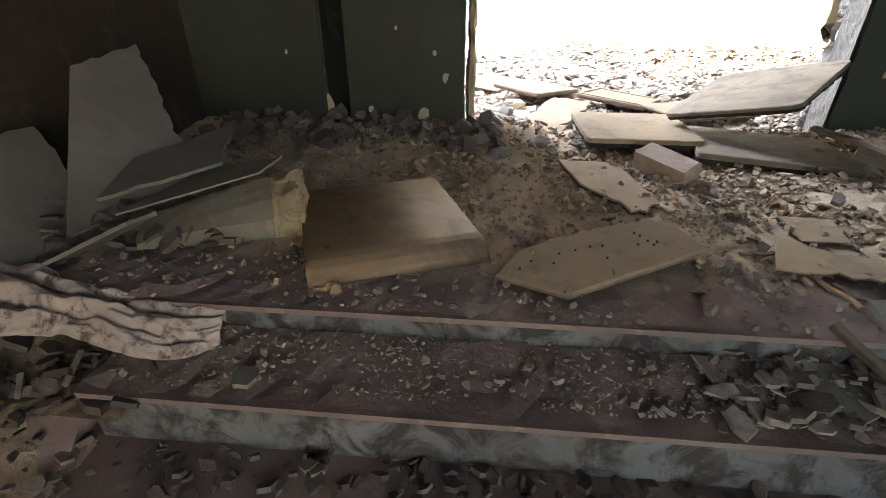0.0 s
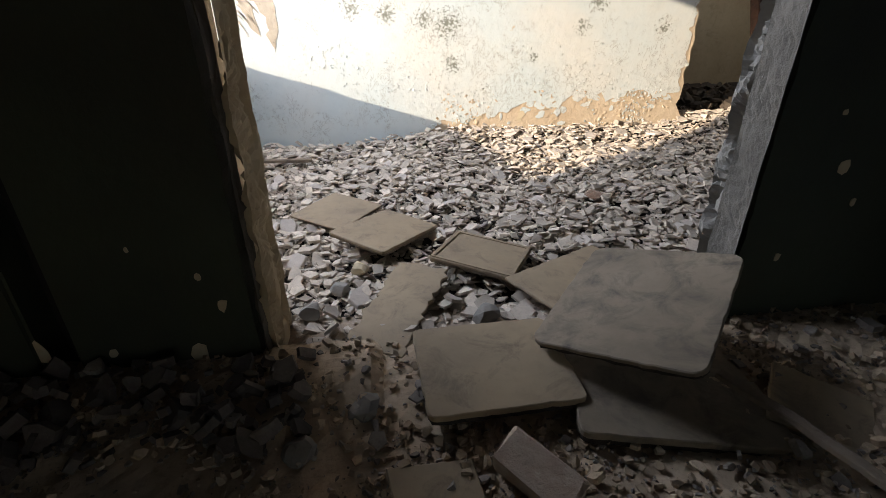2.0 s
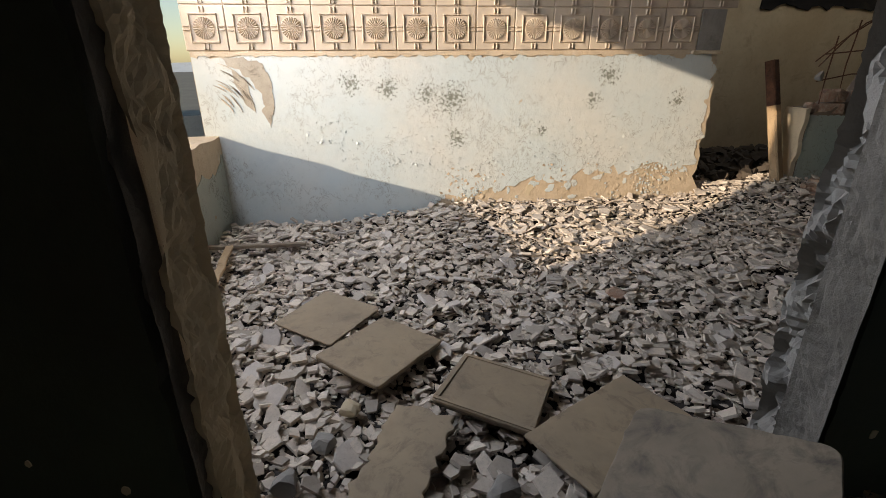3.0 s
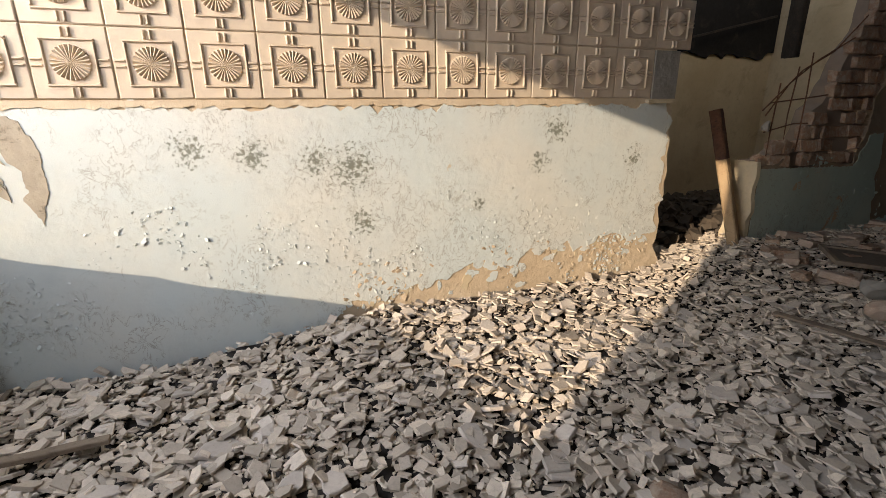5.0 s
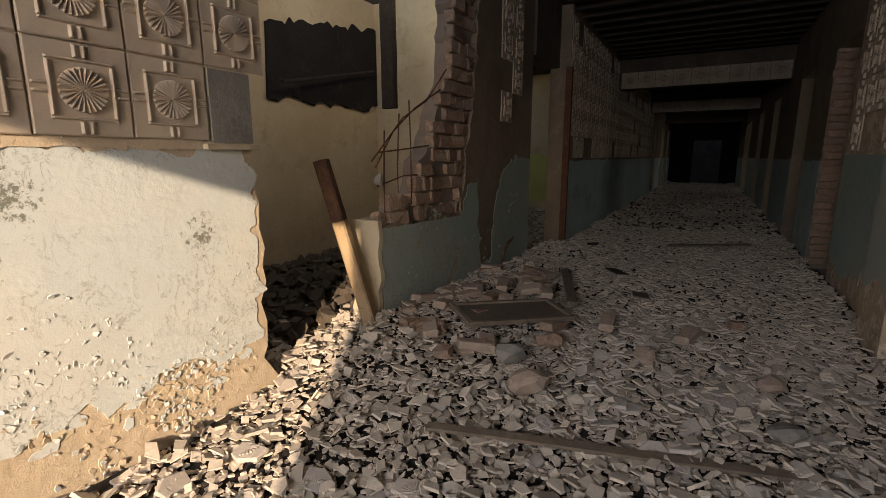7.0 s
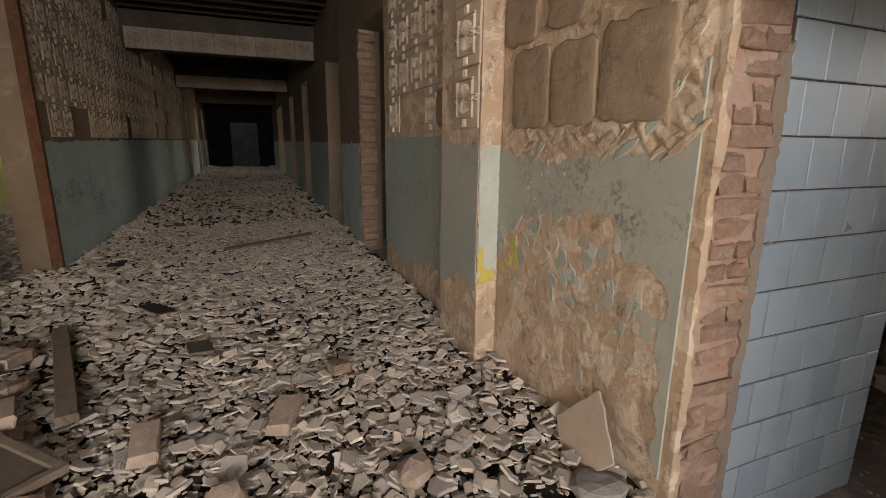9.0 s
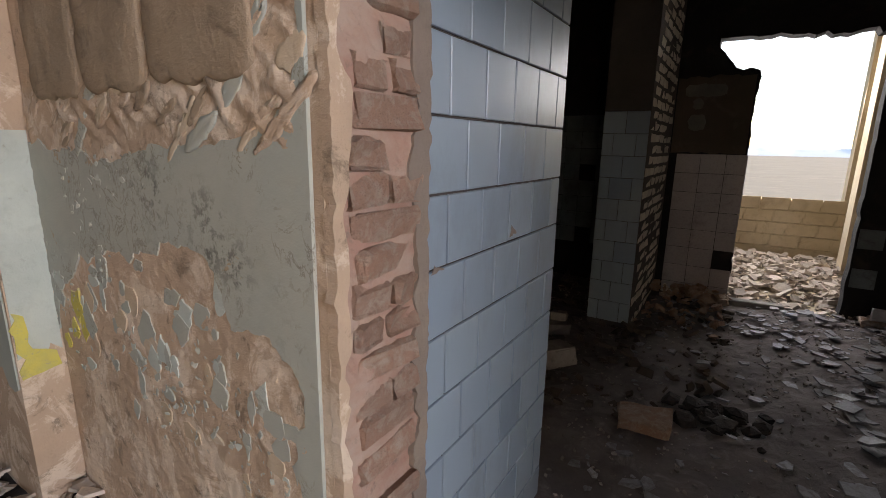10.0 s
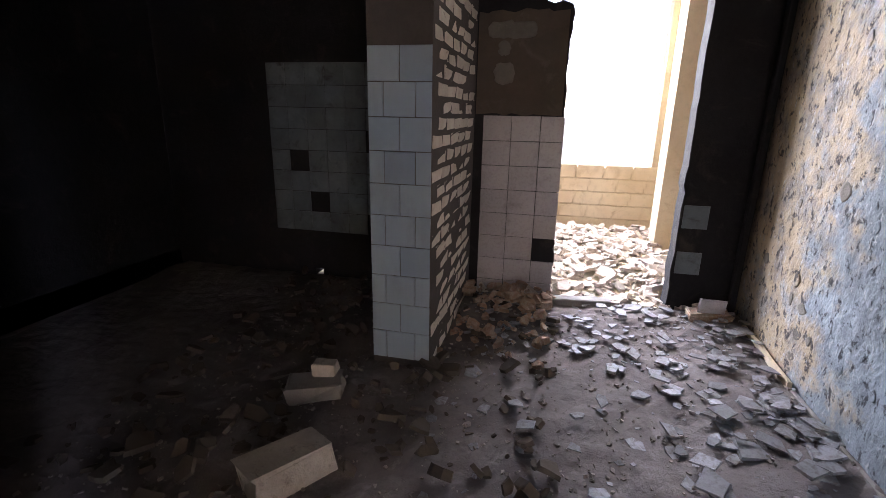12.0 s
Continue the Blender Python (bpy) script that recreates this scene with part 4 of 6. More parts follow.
# cracks and torn patches on the large panels
for at, pts in (("fibreboard_panel.006", [(0.02, 0.31), (0.035, 0.2), (0.01, 0.12), (0.03, 0.05), (0.04, 0.055), (0.022, 0.125), (0.05, 0.2), (0.035, 0.312)]),
                ("fibreboard_panel.006", [(-0.12, -0.30), (-0.05, -0.26), (-0.03, -0.2), (-0.075, -0.19), (-0.11, -0.23), (-0.15, -0.24)]),
                ("fibreboard_panel.001", [(0.06, -0.1), (0.19, -0.02), (0.2, 0.05), (0.13, 0.0)]),
                ("fibreboard_panel.004", [(-0.05, 0.15), (-0.02, 0.02), (-0.06, -0.1), (-0.045, -0.1), (-0.005, 0.02), (-0.03, 0.15)])):
    base = bpy.data.objects[at]
    top = max(v.co.z for v in base.children[0].data.vertices)
    part("torn_patch", slab(ragged(pts, set(range(len(pts))), 0.02, 0.003, 9), 0.002, Matrix.Translation((0, 0, top + 0.0012)) @ Matrix.Rotation(radians(-90), 4, "X")), M_CHAR, base.children[0], "dark torn fibres")

# thick seat panel with a rolled front edge
seat = thing("seat_panel", None, None, "brown moulded seat panel with rounded edge on the landing", "seat panel")
seat.matrix_world = pose(-0.33, 1.38, 0.785, 1, 0, 22)
bm = bmesh.new()
prof = [(-0.30, 0.0), (0.29, 0.0), (0.30, 0.055), (0.27, 0.062), (-0.20, 0.075)] + [(-0.235 - 0.065 * math.sin(radians(a)), 0.01 + 0.065 * math.cos(radians(a))) for a in (0, 25, 50, 75, 100)]
prism(bm, prof, 0.52, Matrix.Rotation(radians(90), 4, "Z") @ Matrix.Translation((0, -0.26, 0)))
bmesh.ops.bevel(bm, geom=[e for e in bm.edges if abs(abs(e.verts[0].co.x) - 0.26) < 1e-4 and abs(abs(e.verts[1].co.x) - 0.26) < 1e-4], offset=0.012, segments=2, affect="EDGES")
M_SEAT = surface("stained_tan_seat", (0.34, 0.25, 0.165), (0.29, 0.21, 0.14), (0.13, 0.095, 0.07), (0.5, 0.68), big=1.6, small=9, bump=0.12, rough=0.6)
part("seat", bm, M_SEAT, seat, smooth=True)
part("bolt", boxes((-0.2, -0.2, 0.0755, -0.19, -0.19, 0.08)), M_RUST, seat)

board("fibreboard_panel", [(-0.31, 0.03), (-0.18, -0.13), (0.31, -0.11), (0.32, 0.02), (0.28, 0.10), (0.1, 0.12), (-0.05, 0.125), (-0.2, 0.11)], 0.022, pose(0.33, 1.22, 0.805, 2, -3, 27), M_PANEL,
      "narrow tan board with nail holes on the landing edge", "panel", G)
nail_panel = bpy.data.objects["fibreboard_panel.009"].children[0]
rnd = random.Random(6)
for k in range(14):
    bm = bmesh.new()
    bmesh.ops.create_cone(bm, cap_ends=True, segments=6, radius1=0.004, radius2=0.003, depth=0.006, matrix=Matrix.Translation((rnd.uniform(-0.24, 0.28), rnd.uniform(-0.07, 0.07), 0.0235)))
    part("nail_head", bm, M_CHAR, nail_panel)
torn = ragged([(-0.10, -0.02), (-0.03, -0.16), (0.02, -0.30), (0.15, -0.22), (0.14, 0.0), (0.13, 0.24), (-0.13, 0.25)], {0, 1, 2, 3}, 0.03, 0.012, 31)
board("torn_board", torn, 0.018, pose(0.47, 1.85, 0.800, 0, 2, 4), M_PANEL, "torn tan fibreboard with a burnt ragged edge", "board", G, M_CHAR)
board("torn_board", ragged([(-0.16, -0.08), (0.02, -0.09), (0.22, -0.04), (0.2, 0.03), (0.02, 0.05), (-0.1, 0.14)], {0, 1, 2, 3}, 0.03, 0.01, 32), 0.008, pose(0.99, 1.25, 0.812, 0, -2, -12), M_PANEL,
      "thin broken sheet of tan hardboard", "board", G)
board("torn_board", ragged([(-0.09, -0.08), (0.05, -0.1), (0.1, 0.06), (-0.06, 0.1)], {1, 3}, 0.03, 0.006, 33), 0.008, pose(1.07, 1.47, 0.810, 0, -2, 5), M_PANEL, "small square of tan hardboard", "board", G)


def brick_mesh(name, sx, sy, sz, mat, seed, cuts=2, rough=0.006):
    rnd = random.Random(seed)
    bm = bmesh.new()
    box(bm, -sx / 2, -sy / 2, 0, sx / 2, sy / 2, sz)
    bmesh.ops.bevel(bm, geom=bm.edges[:], offset=0.008, segments=1, affect="EDGES")
    for v in bm.verts:
        v.co += Vector((rnd.gauss(0, rough), rnd.gauss(0, rough), rnd.gauss(0, rough * 0.6) if v.co.z > 0.01 else 0))
    return mesh(name, bm, mat)


def lump_mesh(name, r, mat, seed, flat=0.6, detail=2):
    """A broken chunk: a sphere cut into flat facets."""
    rnd = random.Random(seed)
    bm = bmesh.new()
    bmesh.ops.create_icosphere(bm, subdivisions=detail, radius=r)
    for _ in range(7):
        nrm = Vector((rnd.gauss(0, 1), rnd.gauss(0, 1), rnd.gauss(0, 1))).normalized()
        lim = r * rnd.uniform(0.45, 0.8)
        for v in bm.verts:
            d = v.co.dot(nrm)
            if d > lim:
                v.co -= nrm * (d - lim)
    for v in bm.verts:
        v.co.z *= flat
        v.co += Vector((rnd.gauss(0, 1), rnd.gauss(0, 1), rnd.gauss(0, 1))) * r * 0.025
    zmin = min(v.co.z for v in bm.verts)
    for v in bm.verts:
        v.co.z -= zmin
    return mesh(name, bm, mat)


def loose(name, me, m, label, category, group=""):
    ob = thing(name, me, None, label, category, group)
    ob.matrix_world = m
    return ob


M_PALEBRICK = surface("pale_dusty_brick", (0.44, 0.35, 0.28), (0.38, 0.28, 0.22), (0.5, 0.42, 0.34), big=9, small=30, bump=0.8, rough=0.92)
loose("brick", brick_mesh("brick", 0.25, 0.12, 0.085, M_PALEBRICK, 3), pose(0.76, 2.0, 0.80, 6, 6, -50), "pale dusty brick lying on the landing", "brick")
# bricks and chunks by the broken wall and down the corridor: x, y, z, turn
brick_a, brick_b = brick_mesh("brick", 0.25, 0.12, 0.065, M_PALEBRICK, 4), brick_mesh("brick", 0.22, 0.12, 0.065, M_BRICK, 5)
half = brick_mesh("half_brick", 0.13, 0.12, 0.065, M_BRICK, 6, rough=0.011)
spots = [(6.50, 5.46, 0.86, 20, 0), (6.23, 5.85, 0.84, 70, 0), (5.58, 6.15, 0.90, 10, 0), (5.45, 5.12, 0.78, 50, 2), (5.72, 5.16, 0.82, -15, 1), (6.09, 4.78, 0.80, 5, 0), (6.55, 3.8, 0.79, 12, 2),
         (6.14, 4.15, 0.78, -20, 0), (5.8, 6.25, 0.90, 40, 0), (6.0, 6.1, 0.88, -30, 0), (6.35, 6.15, 0.87, 15, 1), (6.7, 6.0, 0.86, 60, 0), (5.5, 6.3, 0.96, -10, 0), (6.9, 5.8, 0.84, 30, 0), (5.25, 6.3, 0.93, 35, 1),
         (5.0, 6.15, 0.90, 70, 2), (5.15, 5.95, 0.86, 20, 2), (4.98, 6.02, 0.85, -40, 1), (7.3, 5.7, 0.83, -12, 0), (6.1, 5.9, 0.86, 4, 1), (5.6, 5.8, 0.85, 65, 2), (4.8, 5.7, 0.82, 10, 2)]
rnd = random.Random(31)
for k in range(34):
    x, y = rnd.uniform(4.95, 7.4), rnd.uniform(5.45, 6.32)
    if math.hypot(x - 5.77, y - 5.55) < 0.62:
        continue
    spots.append((x, y, 0.80 + 0.10 * (y - 5.4) + rnd.uniform(0, 0.05), rnd.uniform(0, 180), rnd.choice((0, 0, 0, 1, 2, 2))))
for k, (x, y, z, a, kind) in enumerate(spots):
    loose("brick" if kind < 2 else "half_brick", (brick_a, brick_b, half)[kind], pose(x, y, z + 0.03, random.Random(k).uniform(-9, 9), random.Random(k + 50).uniform(-9, 9), a),
          ("whole dusty brick among plaster rubble", "reddish dusty brick among plaster rubble", "broken half of an orange brick")[kind], "brick", "fallen bricks")
for k, (x, y, z, r, mat) in enumerate([(5.05, 5.28, 0.80, 0.15, M_CONCRETE), (4.72, 5.02, 0.76, 0.15, M_PALEBRICK), (5.42, 5.1, 0.80, 0.12, M_BRICK), (5.03, 5.62, 0.79, 0.11, M_PALEBRICK), (5.6, 4.4, 0.76, 0.11, M_PALEBRICK),
                                       (5.52, 3.66, 0.75, 0.11, M_PALEBRICK), (4.7, 6.15, 0.83, 0.10, M_BRICK), (1.95, 4.35, 0.75, 0.08, M_BRICK), (4.9, 3.6, 0.76, 0.12, M_CONCRETE), (-0.3, 3.3, 0.75, 0.09, M_CONCRETE), (0.25, 2.35, 0.78, 0.07, M_CONCRETE),
                                       (-0.2, 2.5, 0.78, 0.08, M_CONCRETE), (-0.45, 2.45, 0.78, 0.07, M_BRICK), (0.78, 2.85, 0.76, 0.08, M_CONCRETE), (0.95, 2.75, 0.76, 0.07, M_CONCRETE), (0.55, 2.7, 0.77, 0.06, M_CONCRETE), (0.2, 3.4, 0.75, 0.06, M_CREAM),
                                       (0.0, 3.0, 0.76, 0.07, M_CONCRETE), (0.12, 3.2, 0.75, 0.06, M_CONCRETE), (0.05, 2.2, 0.78, 0.06, M_CONCRETE)]):
    loose("rubble_chunk", lump_mesh("rubble_chunk", r, mat, 60 + k), pose(x, y, z, 0, 0, k * 47), "angular lump of broken masonry in the rubble", "rubble chunk", "lumps of masonry")


def plank(name, a, b, w, th, mat, label, category, roll=0, group=""):
    """A sawn plank from a to b with slightly worn edges."""
    a, b = Vector(a), Vector(b)
    L = (b - a).length
    bm = bmesh.new()
    rnd = random.Random(int(L * 1000))
    steps = 6
    rings = []
    for k in range(steps + 1):
        s = k / steps
        o = rnd.gauss(0, 0.003)
        rings.append([bm.verts.new((s * L, y + o, z + o * 0.5)) for y, z in ((-w / 2, -th / 2), (w / 2, -th / 2), (w / 2, th / 2), (-w / 2, th / 2))])
    for k in range(steps):
        for i in range(4):
            bm.faces.new((rings[k][i], rings[k][(i + 1) % 4], rings[k + 1][(i + 1) % 4], rings[k + 1][i]))
    bm.faces.new(rings[0][::-1])
    bm.faces.new(rings[-1])
    bmesh.ops.recalc_face_normals(bm, faces=bm.faces[:])
    bmesh.ops.bevel(bm, geom=[e for e in bm.edges if abs((e.verts[0].co - e.verts[1].co).x) > 0.01], offset=min(w, th) * 0.15, segments=1, affect="EDGES")
    ob = thing(name, bm, mat, label, category, group)
    ob.matrix_world = Matrix.Translation(a) @ (b - a).to_track_quat("X", "Z").to_matrix().to_4x4() @ pose(0, 0, 0, roll, 0, 0)
    return ob


plank("plank", (-1.12, 5.50, 0.83), (-0.3, 5.56, 0.80), 0.05, 0.03, M_WOOD, "grey weathered batten on the rubble by the sill", "plank")
plank("plank", (-0.78, 4.55, 0.83), (-0.90, 5.46, 0.84), 0.06, 0.025, M_WARMWOOD, "split wooden lath on the rubble", "plank")
plank("plank", (-0.9, 5.62, 0.77), (-1.0, 6.35, 0.75), 0.03, 0.02, M_WOOD, "thin wooden lath by the sill wall", "plank")
plank("plank", (4.02, 5.38, 0.80), (4.6, 3.3, 0.79), 0.07, 0.02, M_WOOD, "long grey-brown plank across the rubble", "plank")
plank("plank", (7.95, 5.64, 0.83), (6.45, 5.18, 0.86), 0.10, 0.05, M_WOOD, "dark weathered beam on the rubble", "plank")
M_REDCHAR = surface("reddened_char", (0.16, 0.08, 0.05), (0.08, 0.045, 0.032), (0.04, 0.03, 0.025), big=9, small=40, bump=0.9, rough=0.85)
post = thing("leaning_post", None, None, "leaning wooden post with a charred top", "post")
a, b = Vector((4.86, 6.36, 0.80)), Vector((4.70, 6.72, 2.26))
for nm, p0, p1, mat, lab in (("shaft", a, a.lerp(b, 0.68), M_WARMWOOD, ""), ("charred_top", a.lerp(b, 0.681), b, M_REDCHAR, "charred upper end")):
    o = plank(nm, p0, p1, 0.125, 0.10, mat, "", "")
    mw = o.matrix_world.copy()
    o.parent, o.matrix_world = post, mw
    if lab:
        o["label"] = lab
plank("hanging_beam", (6.72, 7.5, 2.85), (6.72, 7.5, CEIL), 0.18, 0.10, M_CHAR, "charred timber hanging from the ceiling", "beam")
# flat near-black sheet stands for the darkness inside a hole
bm = slab(ragged([(6.2, 3.0), (7.4, 3.05), (8.1, 2.98), (8.44, 3.1), (8.44, 4.25), (7.2, 4.1), (6.25, 3.9)], {0, 1, 2, 4, 5}, 0.08, 0.04, 41), 0.03, facing_south(8.965))
part("charred_opening", bm, M_BLACK, bpy.data.objects["wall_back_room"], "near-black sheet painting the dark of a hole in the plaster")
plank("plank", (6.3, 8.8, 3.2), (8.2, 8.85, 3.6), 0.05, 0.03, M_CHAR, "charred lath across the hole", "plank")

# shallow tray of a fallen cabinet door
tray = thing("fallen_door", None, None, "fallen brown hardboard door in a wooden frame", "door panel")
tray.matrix_world = pose(5.77, 5.55, 0.92, 3, 3, -43)
M_HARD = surface("dark_hardboard", (0.15, 0.12, 0.095), (0.12, 0.095, 0.075), (0.2, 0.17, 0.14), (0.6, 0.75), big=4, small=20, bump=0.1, rough=0.6)
part("sheet", boxes((-0.46, -0.21, 0.0, 0.46, 0.21, 0.008)), M_HARD, tray)
for c in ((-0.50, -0.245, 0.50, -0.211), (-0.50, 0.211, 0.50, 0.245), (-0.50, -0.21, -0.461, 0.21), (0.461, -0.21, 0.50, 0.21)):
    part("frame_rail", boxes((c[0], c[1], -0.01, c[2], c[3], 0.028)), M_WOOD, tray)
board("loose_tile", outline_round(0.33, 0.33, 0.008, 5, 0.003), 0.014, pose(5.32, 2.92, 0.78, 68, 0, 172) @ Matrix.Translation((0, 0.14, 0)) @ pose(0, 0, 0, 0, 0, -38), M_TILEGYPS, "square plaster tile leaning on the wall, back outwards", "tile")
loose("rubble_chunk", lump_mesh("rubble_chunk", 0.13, M_CONCRETE, 99, 0.5), pose(5.1, 2.95, 0.78, 0, 0, 10), "lump of fallen plaster at the wall foot", "rubble chunk", "lumps of masonry")
for k, (x, y, a, mat) in enumerate([(8.3, 5.06, 30, M_CHAR), (7.3, 4.65, 10, M_HARD), (10.2, 5.75, 5, M_CHAR), (12.9, 5.4, 12, M_HARD)]):
    board("board_scrap", outline_round(0.42 if k != 1 else 0.24, 0.16, 0.01, k + 70, 0.006), 0.015, pose(x, y, 0.80, 4, 3, a), mat, "dark scrap of board on the rubble", "board")
plank("plank", (11.3, 3.4, 0.82), (10.6, 4.6, 0.81), 0.08, 0.03, M_WOOD, "old plank across the corridor", "plank")


# rebar mesh hanging from the broken wall edge
def rod(bm, pts, r, sides=5):
    prev = None
    for i, p in enumerate(pts):
        p = Vector(p)
        d = (Vector(pts[min(i + 1, len(pts) - 1)]) - Vector(pts[max(i - 1, 0)])).normalized()
        q = d.to_track_quat("Z", "Y")
        ring = [bm.verts.new(p + q @ Vector((r * math.cos(k * math.tau / sides), r * math.sin(k * math.tau / sides), 0))) for k in range(sides)]
        if prev:
            for k in range(sides):
                bm.faces.new((prev[k], prev[(k + 1) % sides], ring[(k + 1) % sides], ring[k]))
        prev = ring


rebar = thing("rebar_mesh", None, None, "bent rusty reinforcement mesh torn out of the wall", "rebar")
bars = [[(6.3, 6.5, 3.15), (5.9, 6.5, 2.8), (5.5, 6.5, 2.62), (5.15, 6.48, 2.36), (5.0, 6.47, 2.25)], [(6.2, 6.5, 2.95), (5.7, 6.5, 2.72), (5.35, 6.5, 2.5), (5.05, 6.47, 2.2)],
        [(6.0, 6.5, 2.4), (5.6, 6.5, 2.36), (5.1, 6.48, 2.32)], [(5.9, 6.5, 2.12), (5.5, 6.5, 2.12), (5.08, 6.48, 2.05)],
        [(5.2, 6.5, 1.75), (5.2, 6.5, 2.1), (5.22, 6.5, 2.5)], [(5.42, 6.5, 1.75), (5.4, 6.5, 2.2), (5.44, 6.5, 2.65)], [(5.62, 6.5, 1.85), (5.62, 6.5, 2.4), (5.6, 6.5, 2.78)]]
for pts in bars:
    bm = bmesh.new()
    rod(bm, pts, 0.007)
    part("bar", bm, M_RUST, rebar)
me = lump_mesh("mortar_lump", 0.05, M_CONCRETE, 9, 1.3)
ob = part("mortar_lump", me, None, rebar)
ob.location = (5.1, 6.47, 2.05)
pipe = thing("bent_pipe", None, None, "bent rusty pipe stub at the wall foot", "pipe")
bm = bmesh.new()
rod(bm, [(7.55, 6.36, 0.8), (7.55, 6.36, 1.0), (7.6, 6.36, 1.08), (7.75, 6.37, 1.16), (7.95, 6.38, 1.2)], 0.02, 8)
part("tube", bm, M_RUST, pipe)
frame_post = setting("door_frame", boxes((9.87, 6.17, 0.7, 9.945, 6.27, 3.7)), M_RUST, "rust-brown door frame post", "door frame")

# stair hall: leaning sheet, sack, cloth, chunks


def plate(name, pts, th, mat, label, category, seed=1, rag=()):
    pts = [Vector(p) for p in pts]
    c = sum(pts, Vector()) / len(pts)
    u = (pts[1] - pts[0]).normalized()
    nrm = (pts[1] - pts[0]).cross(pts[2] - pts[0]).normalized()
    v = nrm.cross(u)
    flat = ragged([((p - c).dot(u), (p - c).dot(v)) for p in pts], set(rag), 0.04, 0.006, seed)
    bm = bmesh.new()
    prism(bm, flat, th, Matrix.Identity(4))
    ob = thing(name, bm, mat, label, category)
    m = Matrix((u, -nrm, v)).transposed().to_4x4()
    m.translation = c
    ob.matrix_world = m
    return ob


M_GREYSHEET = surface("grey_dusty_sheet", (0.20, 0.195, 0.17), (0.145, 0.142, 0.125), (0.14, 0.13, 0.115), (0.55, 0.75), big=3, small=10, bump=0.15, rough=0.8)
plate("leaning_sheet", [(-1.26, 1.13, 0.80), (-1.10, 1.62, 0.80), (-1.48, 2.0, 1.30), (-1.55, 1.70, 1.24)], 0.014, M_GREYSHEET, "grey dusty board leaning on the wall", "board", 3, (1, 2))
plate("leaning_sheet", [(-1.18, 1.22, 0.93), (-0.92, 1.5, 0.96), (-1.05, 1.85, 1.0), (-1.25, 1.5, 1.0)], 0.012, M_GREYSHEET, "grey board lying across the debris", "board", 4, (0, 1))
plate("wall_chunk", [(-1.3, 0.75, 0.7), (-1.3, 1.35, 0.8), (-1.62, 1.52, 1.05), (-1.62, 1.2, 1.12), (-1.62, 0.9, 1.0)], 0.05, M_GREYSHEET, "pale slab of fallen plaster on the wall", "plaster slab", 5, (1, 2, 3, 4))
plate("broken_slab", [(-1.35, 0.45, 0.45), (-0.95, 0.62, 0.52), (-0.95, 0.78, 0.62), (-1.4, 0.75, 0.62)], 0.05, M_STEP, "broken stair slab under the debris", "slab", 6, (0, 1, 2))
M_SACK = surface("tan_paper_sack", (0.40, 0.32, 0.20), (0.30, 0.245, 0.16), (0.16, 0.135, 0.10), (0.5, 0.65), big=7, small=18, bump=0.4, rough=0.8)
M_GREYPAPER = surface("dusty_grey_paper", (0.24, 0.225, 0.18), (0.17, 0.16, 0.13), (0.30, 0.27, 0.2), (0.55, 0.7), big=5, small=16, bump=0.25, rough=0.85)
sack = thing("paper_bundle", None, None, "torn bundle of grey paper with a crumpled tan end", "paper bundle")
sack.matrix_world = pose(-0.86, 1.36, 0.79, 0, 0, 22)


def bundle(u):
    """Section of the bundle at u, from its flat tail to its crumpled end: width, height, ridge."""
    return 0.20 + 0.12 * u, 0.05 + 0.13 * u ** 0.8, 0.62 - 0.1 * u


def bundle_ring(bm, u, crush):
    w, h, ridge = bundle(u)
    ring = []
    for a, b in ((-0.5, 0.0), (-0.48, 0.45), (-0.30, 0.72), (-0.05, 0.9), (ridge - 0.5, 1.0), (0.3, 0.86), (0.46, 0.5), (0.5, 0.0)):
        k = Vector((u * 0.52 - 0.26, a * w, b * h))
        k += Vector((noise.noise(k * 17), noise.noise(k * 15 + Vector((4, 0, 0))), noise.noise(k * 19 + Vector((0, 7, 0))))) * crush
        ring.append(bm.verts.new(k))
    return ring


for nm, us, crush, mat, lab in (("sheet", (0, 0.12, 0.3, 0.45, 0.6, 0.72, 0.80), 0.010, M_GREYPAPER, "flat grey paper folds"), ("crumpled_end", (0.80, 0.84, 0.88, 0.92, 0.96, 1.0), 0.034, M_SACK, "crumpled tan paper end")):
    bm = bmesh.new()
    loops = [bundle_ring(bm, u, crush if 0 < i else 0.010) for i, u in enumerate(us)]
    for a, b in zip(loops, loops[1:]):
        for i in range(7):
            bm.faces.new((a[i], b[i], b[i + 1], a[i + 1]))
    if nm == "crumpled_end":
        hub = [bm.verts.new(Vector((0.262 + 0.02 * noise.noise(v.co * 23), v.co.y * 0.5, 0.03 + v.co.z * 0.5))) for v in loops[-1]]
        for i in range(7):
            bm.faces.new((loops[-1][i], hub[i], hub[i + 1], loops[-1][i + 1]))
        bm.faces.new(hub)
        bmesh.ops.subdivide_edges(bm, edges=bm.edges[:], cuts=2, use_grid_fill=True)
        for v in bm.verts:
            if v.co.x > 0.165:
                v.co += Vector((noise.noise(v.co * 40), noise.noise(v.co * 38 + Vector((9, 0, 0))), noise.noise(v.co * 42 + Vector((0, 5, 0))))) * 0.011
    bmesh.ops.recalc_face_normals(bm, faces=bm.faces[:])
    part(nm, bm, mat, sack, lab)
plate("paper_sheet", [(-1.12, 1.2, 0.90), (-0.72, 1.36, 0.99), (-0.70, 1.5, 1.0), (-1.0, 1.52, 0.93)], 0.006, M_GREYPAPER, "stiff grey sheet folded over the bundle", "paper", 9, (1, 2, 3))
